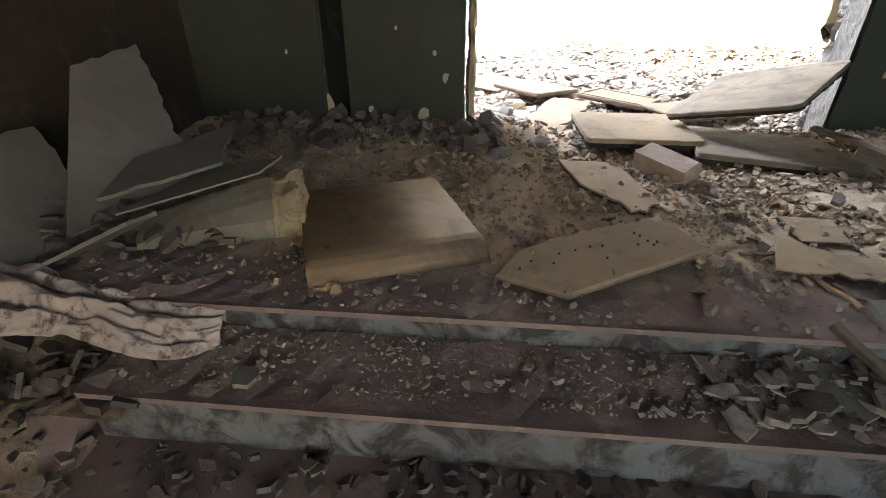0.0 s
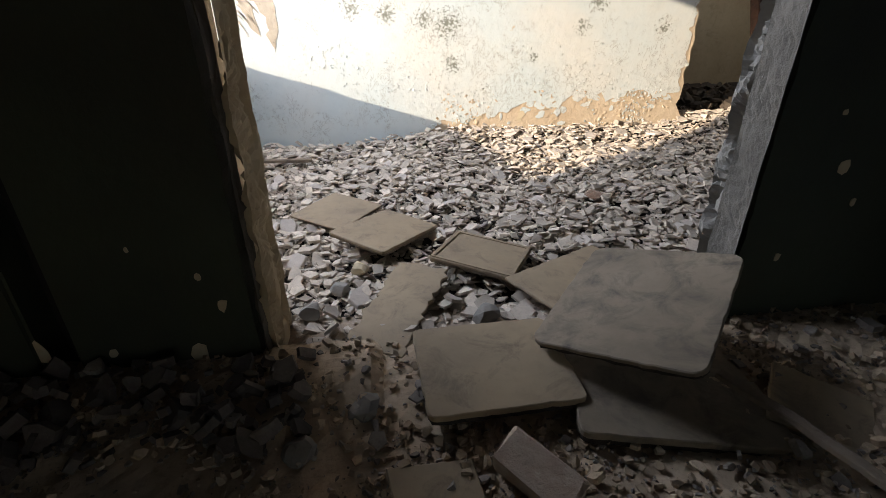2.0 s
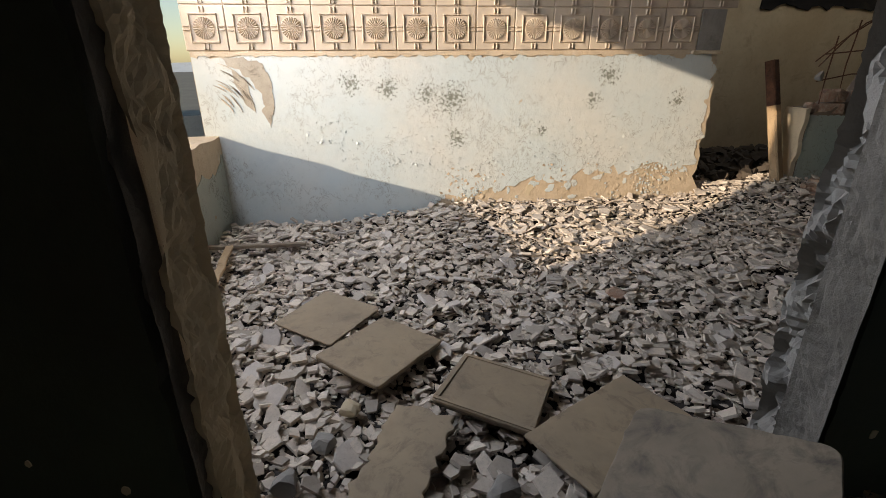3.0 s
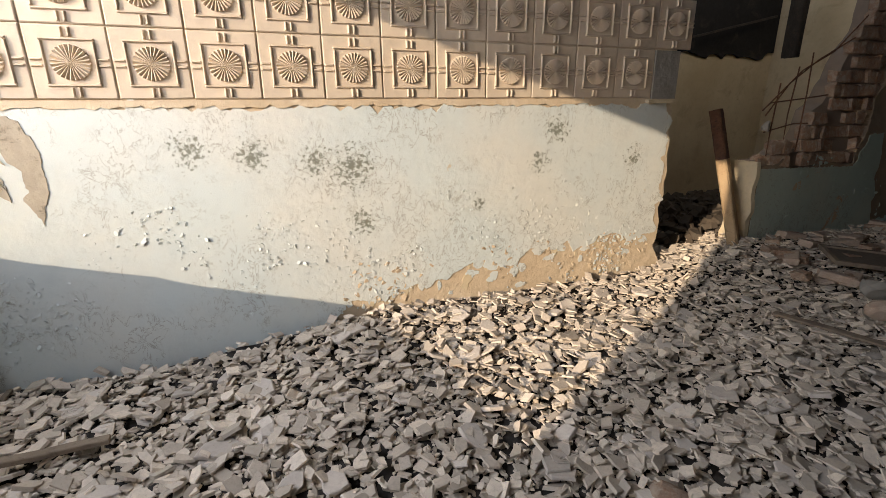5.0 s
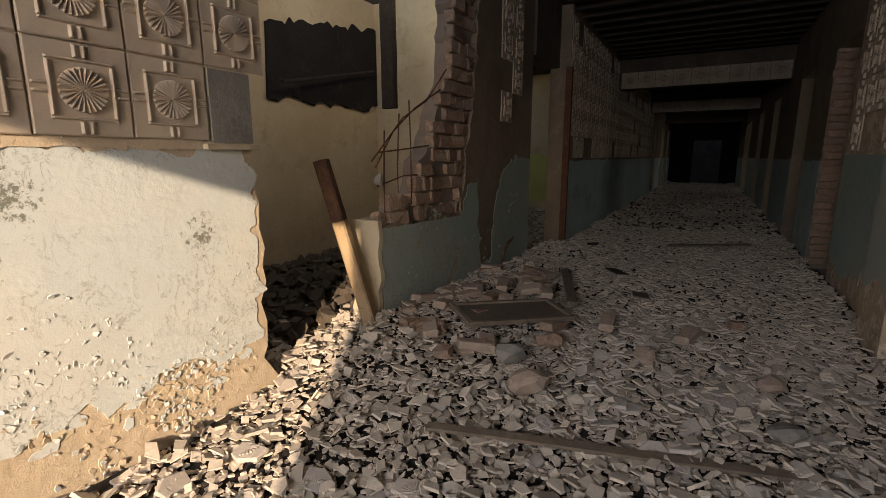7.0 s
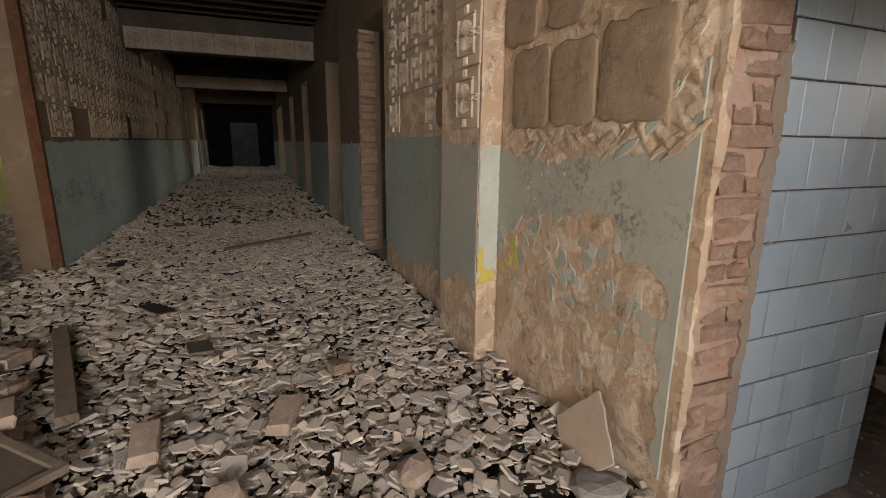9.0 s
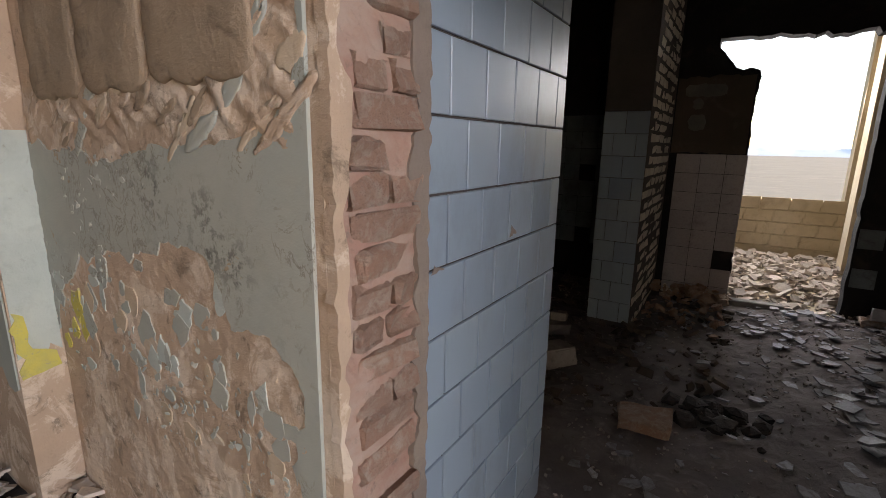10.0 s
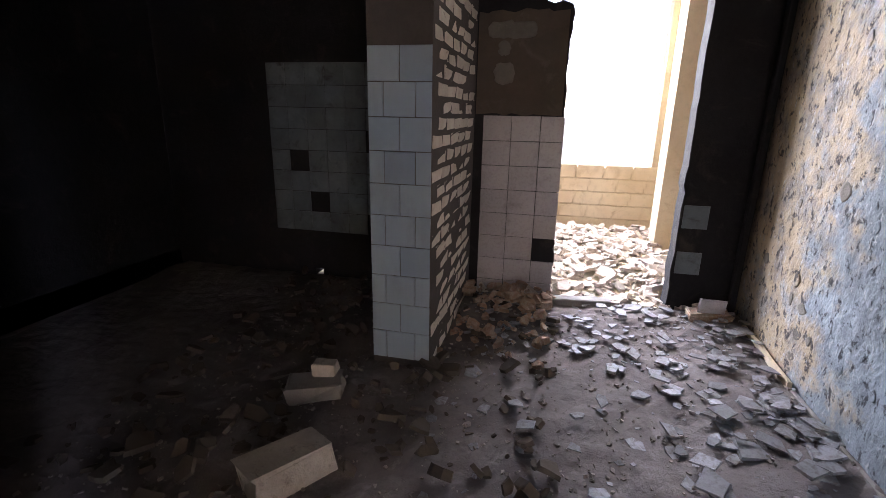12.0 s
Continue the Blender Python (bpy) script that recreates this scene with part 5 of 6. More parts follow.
plate("leaning_sheet", [(-1.3, 0.98, 0.78), (-1.02, 1.12, 0.90), (-0.98, 1.2, 0.90), (-1.34, 1.14, 0.78)], 0.012, M_GREYSHEET, "narrow grey board fallen across the debris", "board", 10, (1, 2))
bm = bmesh.new()
bmesh.ops.create_grid(bm, x_segments=110, y_segments=60, size=0.5)
for v in bm.verts:
    s, q = v.co.x + 0.5, v.co.y * 2
    w = 0.16 - 0.09 * s + 0.02 * math.sin(s * 9)
    fold = abs(math.sin(q * 6 + 4 * noise.noise((s * 2.2, q * 0.5, 1)) + 1.5 * s))
    h = 0.045 * (1 - abs(q) ** 2.2) + 0.042 * fold ** 0.6 * (1 - q * q) + 0.02 * noise.noise((s * 9, q * 5, 5)) + 0.012 * noise.noise((s * 22, q * 9, 2))
    v.co = Vector((s * 0.78, q * w + 0.03 * math.sin(s * 6), max(0.0, h) + 0.05 * (1 - s) ** 2))
bmesh.ops.solidify(bm, geom=bm.faces[:], thickness=0.004)
cloth = thing("rag", bm, M_CLOTH, "dirty twisted white cloth lying over the step", "cloth", smooth=True)
cloth.matrix_world = pose(-1.45, 0.92, 0.72, 0, 3, 3)
for k, (x, y, a, s) in enumerate([(0.83, 0.86, -35, 0.13), (1.0, 1.0, 20, 0.09), (1.12, 0.93, 60, 0.1), (0.95, 0.78, 10, 0.07), (1.2, 0.75, 70, 0.08), (0.6, 0.85, 10, 0.04), (-0.55, 0.78, 5, 0.045), (1.3, 1.35, 50, 0.1), (1.45, 1.6, 15, 0.12), (1.35, 1.1, 33, 0.09)]):
    bm = bmesh.new()
    rn = random.Random(k + 200)
    mat = M_DUSTPANEL if k > 6 else M_GREYSHEET
    prism(bm, [(s * rn.uniform(0.6, 1.1) * math.cos(i * math.tau / 6), s * rn.uniform(0.4, 0.8) * math.sin(i * math.tau / 6)) for i in range(6)], 0.014, Matrix.Rotation(radians(-90), 4, "X") @ Matrix.Translation((0, -0.014, 0)))
    o = thing("plaster_shard", bm, mat, "flat grey shard of plaster on the stair", "plaster shard", "shards on the stair")
    o.matrix_world = pose(x, y, (0.68 if y < 0.95 else 0.815), 3, 4, a)
plank("plank", (0.84, 0.97, 0.80), (0.98, 0.62, 0.68), 0.025, 0.02, M_WOOD, "thin stick on the step", "plank")
plank("plank", (1.42, 2.2, 0.96), (1.62, 1.78, 0.93), 0.04, 0.02, M_WOOD, "grey lath on the pile of panels", "plank")
plank("plank", (-0.55, 0.80, 0.675), (-0.43, 0.93, 0.68), 0.016, 0.008, M_WOOD, "small splinter of wood on the tread", "splinter")
for k in range(7):
    rn = random.Random(k + 400)
    x, y = rn.uniform(0.7, 1.5), rn.uniform(0.9, 1.9)
    a = rn.uniform(0, 6.28)
    L = rn.uniform(0.1, 0.22)
    plank("splinter", (x, y, 0.80), (x + L * math.cos(a), y + L * math.sin(a), 0.805), 0.014, 0.008, M_WARMWOOD if k % 2 else M_WOOD, "thin wooden splinter on the landing", "splinter", 0, "splinters")
ringob = thing("iron_ring", None, None, "rusty iron ring half buried in dust", "ring")
bm = bmesh.new()
rod(bm, [(0.92 + 0.055 * math.cos(a * math.tau / 14), 1.79 + 0.055 * math.sin(a * math.tau / 14), 0.787) for a in range(15)], 0.006)
part("ring", bm, M_RUST, ringob)

# tiled room
M_WHITEBLOCK = surface("white_block", (0.40, 0.36, 0.31), (0.30, 0.265, 0.23), (0.15, 0.13, 0.115), big=6, small=20, bump=0.5, rough=0.9)
loose("masonry_block", brick_mesh("masonry_block", 0.40, 0.20, 0.16, M_WHITEBLOCK, 12, rough=0.016), pose(5.42, -0.06, 0.48, 5, -3, 60), "white tiled masonry block fallen on the floor", "masonry block")
loose("masonry_block", brick_mesh("masonry_block", 0.32, 0.18, 0.12, M_CONCRETE, 13, rough=0.012), pose(5.62, -0.72, 0.48, 0, 4, 20), "grey masonry block fallen near the stub wall", "masonry block")
loose("half_brick", brick_mesh("half_brick", 0.14, 0.1, 0.08, M_WHITEBLOCK, 14), pose(5.60, -0.8, 0.60, 0, 0, 10), "white brick fragment lying on a block", "brick")
loose("masonry_block", brick_mesh("masonry_block", 0.3, 0.22, 0.10, M_BRICK, 15, rough=0.02), pose(4.6, 0.45, 0.47, 3, 2, 5), "reddish masonry lump on the dusty floor", "masonry block")
loose("masonry_block", brick_mesh("masonry_block", 0.3, 0.16, 0.14, M_BRICK, 16, rough=0.02), pose(2.98, -2.42, 0.50, 3, 2, 5), "lump of fallen wall by the doorway", "masonry block")
loose("loose_tile", brick_mesh("loose_tile", 0.2, 0.02, 0.14, M_PINKTILE, 17, rough=0.004), pose(2.98, -2.40, 0.63, -6, 0, 0), "pale tile fragment standing on fallen masonry", "tile")
plank("plank", (3.75, -2.62, 0.56), (4.5, -2.45, 0.58), 0.12, 0.06, M_CONCRETE, "broken threshold slab in the doorway", "slab")
plank("skirting_board", (2.765, -2.3, 0.56), (2.765, -1.5, 0.52), 0.03, 0.12, M_CREAM, "loose pale skirting board along the wall", "skirting")
plank("skirting_board", (2.755, -1.48, 0.50), (2.755, 1.4, 0.50), 0.03, 0.10, M_CONCRETE, "grey dusty skirting along the rough wall", "skirting")
plank("pipe_casing", (2.79, -2.56, 0.5), (2.79, -2.56, 3.3), 0.07, 0.05, M_BLACK, "near-black vertical batten in the corner", "batten")
for k in range(28):
    rn = random.Random(k + 500)
    me = lump_mesh("charred_lump", rn.uniform(0.03, 0.095), M_CHAR, 500 + k, 0.6, 1)
    loose("charred_lump", me, pose(4.16 + rn.gauss(0, 0.12), 0.16 + rn.gauss(0, 0.14), 0.47 + rn.uniform(0, 0.02), 0, 0, rn.uniform(0, 360)), "black lump of burnt rubbish on the floor", "burnt rubbish", "burnt heap")


# ---- rubble ----


def hall_height(x, y):
    """Height of the bed of plaster rubble."""
    ramp = np.clip((x + 0.2) / 1.4, 0, 1)
    h = 0.705 + 0.02 * ramp + 0.12 * np.exp(-((y - 6.45) / 0.55) ** 2) * ramp
    h = h + 0.13 * np.exp(-((x - 5.4) / 1.1) ** 2 - ((y - 6.5) / 0.7) ** 2)
    h = h + 0.05 * np.exp(-((x - 6.6) / 1.2) ** 2 - ((y - 6.1) / 0.6) ** 2) + 0.06 * np.exp(-((y - 2.75) / 0.35) ** 2) * (x > 4.9)
    return h + 0.02 * np.sin(x * 2.3 + 1) * np.sin(y * 2.9) + 0.012 * np.sin(x * 5.1) * np.sin(y * 4.7 + 2)


def landing_height(x, y):
    heap = 0.05 * np.exp(-((y - 2.55) / 0.28) ** 2) * (x < 0.3) + 0.05 * np.clip((x - 0.9) / 1.2, 0, 1)
    return 0.783 + 0.009 * np.clip((y - 0.95) / 0.08, 0, 1) + heap * np.clip((y - 1.05) / 0.3, 0, 1) + 0.004 * np.sin(x * 9) * np.sin(y * 11)


def tread_height(x, y):
    return 0.672 + 0.03 * np.clip((y - 0.8) / 0.15, 0, 1) + np.clip((-0.85 - x) / 0.4, 0, 1) * 0.06 + np.clip((x - 0.9) / 0.5, 0, 1) * 0.03


def room_height(x, y):
    return 0.493 + 0.05 * np.clip((3.5 - x) / 0.8, 0, 1) + 0.06 * np.exp(-((y + 2.4) / 0.4) ** 2) + 0.008 * np.sin(x * 5) * np.sin(y * 6)


def bed(name, x0, x1, y0, y1, step, height, mat, label):
    nx, ny = max(2, int((x1 - x0) / step)), max(2, int((y1 - y0) / step))
    X, Y = np.meshgrid(np.linspace(x0, x1, nx), np.linspace(y0, y1, ny))
    rng = np.random.default_rng(3)
    Z = height(X, Y) + rng.normal(0, 0.004, X.shape)
    verts = np.stack([X, Y, Z], -1).reshape(-1, 3)
    i = np.arange(nx * ny).reshape(ny, nx)
    faces = np.stack([i[:-1, :-1], i[:-1, 1:], i[1:, 1:], i[1:, :-1]], -1).reshape(-1, 4)
    me = bpy.data.meshes.new(name)
    me.from_pydata(verts.tolist(), [], faces.tolist())
    me.materials.append(mat)
    return thing(name, me, None, label, "rubble", kind="stuff")


def chips(name, count, area, height, sizes, mat, parent, seed, thick=(0.10, 0.32), tilt=0.38, lift=0.065, keep=None, corners=6):
    """Flat broken plates scattered on a bed: each has its own outline, thickness and tilt."""
    rng = np.random.default_rng(seed)
    x, y = rng.uniform(area[0], area[1], count), rng.uniform(area[2], area[3], count)
    if keep is not None:
        ok = keep(x, y, rng)
        x, y = x[ok], y[ok]
    n, S = len(x), corners
    r = np.exp(rng.uniform(np.log(sizes[0]), np.log(sizes[1]), n))
    th = r * rng.uniform(*thick, n)
    ang = (np.arange(S)[None] + rng.uniform(-0.38, 0.38, (n, S)) * (1.0 if S > 4 else 0.5)) * (2 * np.pi / S) + rng.uniform(0, 6.28, (n, 1))
    rad = r[:, None] * rng.uniform(0.55 if S > 4 else 0.75, 1.15, (n, S))
    squash = rng.uniform(0.55, 1.0, n)[:, None]
    turn = rng.uniform(0, 6.28, n)
    px, py = rad * np.cos(ang), rad * np.sin(ang) * squash
    top = np.stack([px * 0.93, py * 0.93, np.repeat(th[:, None], S, 1) + rng.normal(0, 0.06, (n, S)) * th[:, None]], -1)
    low = np.stack([px, py, np.zeros((n, S))], -1)
    P = np.concatenate([top, low], 1)
    c, s = np.cos(turn), np.sin(turn)
    ax, ay = rng.normal(0, tilt, n), rng.normal(0, tilt, n)
    ca, sa, cb, sb = np.cos(ax), np.sin(ax), np.cos(ay), np.sin(ay)
    X, Y, Z = P[..., 0] * c[:, None] - P[..., 1] * s[:, None], P[..., 0] * s[:, None] + P[..., 1] * c[:, None], P[..., 2]
    Y, Z = Y * ca[:, None] - Z * sa[:, None], Y * sa[:, None] + Z * ca[:, None]
    X, Z = X * cb[:, None] + Z * sb[:, None], -X * sb[:, None] + Z * cb[:, None]
    z0 = height(x, y) + rng.uniform(-0.2, 1.0, n) * lift * np.clip(r / sizes[1] * 1.6, 0.3, 1)
    V = np.stack([X + x[:, None], Y + y[:, None], Z + z0[:, None]], -1).reshape(-1, 3)
    base = (np.arange(n) * 2 * S)[:, None]
    tops = (base + np.arange(S)[None]).tolist()
    k = np.arange(S)
    side = np.stack([k, k + S, (k + 1) % S + S, (k + 1) % S], -1)[:, ::1].reshape(1, -1) + base
    sides = side.reshape(-1, 4).tolist()
    me = bpy.data.meshes.new(name)
    me.from_pydata(V.tolist(), [], tops + sides)
    me.materials.append(mat)
    ob = new(name, me)
    ob.parent = parent
    ob["kind"] = "stuff"
    return ob


M_GRIT = surface("pale_grit", (0.42, 0.37, 0.32), (0.27, 0.23, 0.20), (0.16, 0.13, 0.11), big=30, small=60, grain=200, bump=0.3, rough=0.9, vary=0.8, island=True)
M_DARKGRIT = surface("dark_grit", (0.20, 0.175, 0.155), (0.13, 0.11, 0.10), (0.30, 0.26, 0.22), (0.62, 0.72), big=30, small=60, grain=200, bump=0.3, rough=0.9, vary=0.8, island=True)
M_SHARD = surface("grey_tile_shards", (0.36, 0.36, 0.37), (0.27, 0.265, 0.265), (0.17, 0.15, 0.135), (0.46, 0.62), big=12, small=40, bump=0.2, rough=0.55, vary=0.7, island=True)


def in_hall(x, y, rng):
    return ((x > 4.96) & (y > 2.78) & (y < 6.36) & ~((x > 6.4) & (x < 7.07) & (y < 2.93))) | ((y < 6.36) & (y > 2.98)) | ((x > -0.05) & (x < 1.75) & (y <= 2.98)) | ((x > 2.75) & (x < 4.9) & (y <= 2.98) & (rng.uniform(0, 1, len(x)) < 0.5)) | ((x > 3.9) & (x < 5.0) & (y > 6.3))


hall_bed = bed("rubble_bed", -1.13, 9.9, 2.7, 6.4, 0.06, lambda x, y: hall_height(x, y), M_GAPSHADE, "bed of dust under broken plaster rubble, darkened for the shade in its gaps")
chips("plaster_rubble", 11000, (-1.1, 7.0, 2.7, 6.9), hall_height, (0.022, 0.075), M_CHIP, hall_bed, 11, (0.10, 0.26), 0.27, 0.07, in_hall, 5)
chips("square_plaster_rubble", 8500, (-1.1, 7.0, 2.7, 6.9), hall_height, (0.02, 0.06), M_CHIP, hall_bed, 51, (0.12, 0.30), 0.32, 0.07, in_hall, 4)
chips("fine_plaster_rubble", 26000, (-1.1, 7.0, 2.7, 6.9), hall_height, (0.012, 0.03), M_CHIP, hall_bed, 12, (0.2, 0.6), 0.38, 0.045, in_hall)
cor_bed = bed("rubble_bed", 9.9, 33.4, 2.76, 6.2, 0.12, lambda x, y: hall_height(x, y), M_GAPSHADE, "dusty rubble bed along the corridor, darkened for the shade in its gaps")
chips("plaster_rubble", 13500, (7.0, 13.0, 2.8, 6.4), hall_height, (0.022, 0.065), M_CHIP, cor_bed, 13, (0.12, 0.3), 0.3, 0.06, keep=lambda x, y, g: (y < 6.18) | ((x > 8.6) & (x < 9.8)) | ((x < 8.5) & (y < 6.38)))
chips("plaster_rubble", 8500, (13.0, 33.0, 2.8, 6.18), hall_height, (0.035, 0.085), M_CHIP, cor_bed, 14)
side_bed = bed("rubble_bed", 8.65, 15.9, 6.5, 11.9, 0.15, lambda x, y: hall_height(x, y * 0 + 4), M_DUST, "dusty rubble on the side room floor")
chips("plaster_rubble", 2500, (8.7, 15.9, 6.5, 11.9), lambda x, y: hall_height(x, y * 0 + 4), (0.04, 0.1), M_CHIP, side_bed, 15)
back_bed = bed("rubble_bed", 3.3, 8.4, 6.4, 9.0, 0.08, lambda x, y: 0.80 + 0.1 * np.exp(-((y - 7.4) / 0.9) ** 2), M_BROWNDUST, "brown rubble heap in the back room")
chips("brick_rubble", 2000, (3.35, 8.4, 6.75, 8.95), lambda x, y: 0.82 + 0.1 * np.exp(-((y - 7.4) / 0.9) ** 2), (0.03, 0.13), M_DIMWALL, back_bed, 16, (0.25, 0.8), 0.5, 0.09)
chips("plaster_rubble", 500, (3.9, 5.6, 6.3, 7.4), lambda x, y: 0.86 + 0 * x, (0.02, 0.08), M_CHIP, back_bed, 17, (0.2, 0.5), 0.4, 0.06)
land_bed = bed("rubble_bed", -1.64, 2.56, 0.942, 2.72, 0.045, landing_height, M_LANDING, "brown dust and grit over the landing")
def clumped(x, y, rng):
    f = np.sin(x * 7 + 2 * np.sin(y * 5)) * np.sin(y * 9 + 2 * np.sin(x * 4)) + rng.normal(0, 0.5, len(x))
    return f > -0.1


chips("grit", 14000, (-1.6, 2.5, 0.945, 2.75), landing_height, (0.0025, 0.014), M_GRIT, land_bed, 18, (0.3, 0.9), 0.5, 0.006, clumped)
chips("crumbs", 11000, (-0.9, 2.4, 1.0, 2.7), landing_height, (0.004, 0.026), M_CRUMB, land_bed, 38, (0.3, 0.8), 0.5, 0.018, lambda x, y, g: clumped(x, y, g) & (g.uniform(0, 1, len(x)) < np.clip((y - 1.0) / 0.8 + (x - 0.6) * 0.6, 0.12, 1)))
chips("dark_rubble", 380, (-1.6, 2.5, 1.25, 2.64), landing_height, (0.012, 0.05), M_GRIT, land_bed, 19, (0.2, 0.6), 0.4, 0.03, lambda x, y, g: (x > 1.2) | ((y > 2.15) & (x < 0.8)) | (x < -0.7) | (g.uniform(0, 1, len(x)) < 0.1))
chips("wall_foot_rubble", 240, (-1.5, 0.05, 2.2, 2.6), landing_height, (0.015, 0.065), M_DARKGRIT, land_bed, 73, (0.3, 0.8), 0.5, 0.05)
chips("grey_shards", 40, (1.1, 2.5, 1.0, 2.4), landing_height, (0.02, 0.06), M_CRUMB, land_bed, 20, (0.06, 0.2), 0.25, 0.03)
tread_bed = bed("rubble_bed", -0.93, 2.5, 0.73, 0.95, 0.05, tread_height, M_STEP, "dust and grit over the stair tread")
chips("grit", 5200, (-0.93, 1.5, 0.76, 0.95), tread_height, (0.0015, 0.008), M_GRIT, tread_bed, 21, (0.3, 0.9), 0.5, 0.005, clumped)
chips("shards", 190, (0.5, 1.7, 0.74, 0.97), tread_height, (0.01, 0.05), M_GRIT, tread_bed, 22, (0.1, 0.4), 0.3, 0.02)
chips("coarse_grit", 260, (-0.9, 1.6, 0.76, 0.95), tread_height, (0.006, 0.02), M_GRIT, tread_bed, 71, (0.3, 0.8), 0.4, 0.008)
chips("coarse_grit", 420, (-0.8, 2.3, 0.97, 2.5), landing_height, (0.008, 0.026), M_GRIT, land_bed, 72, (0.25, 0.7), 0.4, 0.012)
low_bed = bed("rubble_bed", -1.64, 2.56, 0.1, 0.72, 0.06, lambda x, y: 0.36 + 0.24 * np.clip((-0.9 - x) / 0.4, 0, 1) + 0.1 * np.clip((y - 0.35) / 0.3, 0, 1), M_BROWNDUST, "dark debris on the lower stair")
chips("dark_rubble", 1500, (-1.6, 1.6, 0.3, 0.74), lambda x, y: 0.38 + 0.24 * np.clip((-0.9 - x) / 0.4, 0, 1) + 0.1 * np.clip((y - 0.35) / 0.3, 0, 1), (0.005, 0.035), M_DARKGRIT, low_bed, 23, (0.2, 0.6), 0.4, 0.03)
left_bed = bed("rubble_bed", -1.64, -0.85, 0.7, 1.3, 0.05, lambda x, y: 0.60 + 0.15 * np.clip((y - 0.8) / 0.4, 0, 1) + 0.05 * np.clip((-1.1 - x) / 0.4, 0, 1), M_BROWNDUST, "debris heaped beside the stair")
chips("dark_rubble", 420, (-1.6, -0.75, 0.72, 1.5), lambda x, y: 0.62 + 0.17 * np.clip((y - 0.8) / 0.4, 0, 1) + 0.05 * np.clip((-1.1 - x) / 0.4, 0, 1), (0.010, 0.06), M_DARKGRIT, left_bed, 24, (0.12, 0.4), 0.45, 0.05)
tile_bed = bed("rubble_bed", 2.74, 8.2, -2.64, 2.6, 0.07, room_height, M_ROOMDUST, "grey dust over the tiled room floor")
chips("tile_shards", 1700, (2.76, 4.9, -2.6, 1.4), room_height, (0.014, 0.09), M_SHARD, tile_bed, 25, (0.06, 0.22), 0.12, 0.05,
      lambda x, y, g: (g.uniform(0, 1, len(x)) < np.clip((3.75 - x) / 0.9, 0.12, 1)) | ((y < -1.6) & (g.uniform(0, 1, len(x)) < 0.6)), 5)
chips("large_tile_pieces", 95, (2.78, 3.75, -2.0, 1.2), room_height, (0.06, 0.13), M_SHARD, tile_bed, 45, (0.06, 0.14), 0.09, 0.05, lambda x, y, g: g.uniform(0, 1, len(x)) < np.clip((3.8 - x) / 0.7, 0.1, 1), 4)
chips("grit", 7200, (2.76, 6.6, -2.6, 2.6), room_height, (0.003, 0.02), M_GRIT, tile_bed, 26, (0.3, 0.9), 0.5, 0.006, clumped)
chips("brick_rubble", 260, (4.25, 5.02, -2.6, -1.3), lambda x, y: room_height(x, y) + 0.05 * np.clip((-1.9 - y) / 0.6, 0, 1), (0.02, 0.085), M_BRICK, tile_bed, 46, (0.3, 0.8), 0.4, 0.05, lambda x, y, g: g.uniform(0, 1, len(x)) < np.clip((-1.4 - y), 0.1, 1))
chips("dark_rubble", 420, (4.2, 6.8, -2.6, 0.6), room_height, (0.02, 0.09), M_DIMWALL, tile_bed, 27, (0.2, 0.6), 0.4, 0.04)
log_bed = bed("rubble_bed", 1.7, 8.2, -5.88, -2.66, 0.1, lambda x, y: 0.52 + 0.02 * np.sin(x * 3), M_CREAM, "pale rubble on the loggia floor")
chips("plaster_rubble", 1500, (2.9, 5.2, -5.85, -2.6), lambda x, y: 0.53 + 0.02 * np.sin(x * 3), (0.03, 0.12), M_CHIP, log_bed, 28, (0.15, 0.5), 0.35, 0.06)
thr = bed("rubble_bed", -0.1, 1.78, 2.6, 3.0, 0.05, lambda x, y: hall_height(x, y) + 0.03, M_BROWNDUST, "dust in the doorway")

# flakes and crumbs standing proud of the walls
ON_SOUTH = Matrix(((1, 0, 0, 0), (0, 0, -1, 0), (0, 1, 0, 0), (0, 0, 0, 1)))
ON_NORTH = Matrix(((-1, 0, 0, 0), (0, 0, 1, 0), (0, 1, 0, 0), (0, 0, 0, 1)))
ON_EAST = Matrix(((0, 0, 1, 0), (1, 0, 0, 0), (0, 1, 0, 0), (0, 0, 0, 1)))


def flat_height(x, y):
    return 0 * x - 0.001


def patchy(x, z, rng, cover):
    f = np.sin(x * 3.1 + 2 * np.sin(z * 4.3)) + np.sin(z * 5.7 + 1.5 * np.sin(x * 6.1)) + 0.6 * np.sin(x * 13 + z * 9) + rng.normal(0, 0.5, len(x))
    return f > cover


def flaked(name, count, area, sizes, mat, wall, seed, thick, tilt, turn, at, keep):
    ob = chips(name, count, area, flat_height, sizes, mat, wall, seed, thick, tilt, 0.005, keep)
    ob.matrix_world = Matrix.Translation(at) @ turn
    return ob


flaked("paint_flakes", 6500, (-1.2, 3.78, 0.7, 1.75), (0.004, 0.02), M_MINT, wall_n, 61, (0.08, 0.25), 0.28, ON_SOUTH, (0, 6.413, 0),
       lambda x, z, g: patchy(x, z, g, 0.55) & (g.uniform(0, 1, len(x)) < np.clip((2.05 - z) / 0.8, 0.06, 1)))
flaked("plaster_crumbs", 900, (0.9, 3.78, 0.8, 1.25), (0.006, 0.03), M_PLASTER, wall_n, 62, (0.1, 0.3), 0.2, ON_SOUTH, (0, 6.419, 0), lambda x, z, g: patchy(x, z, g, 0.2))
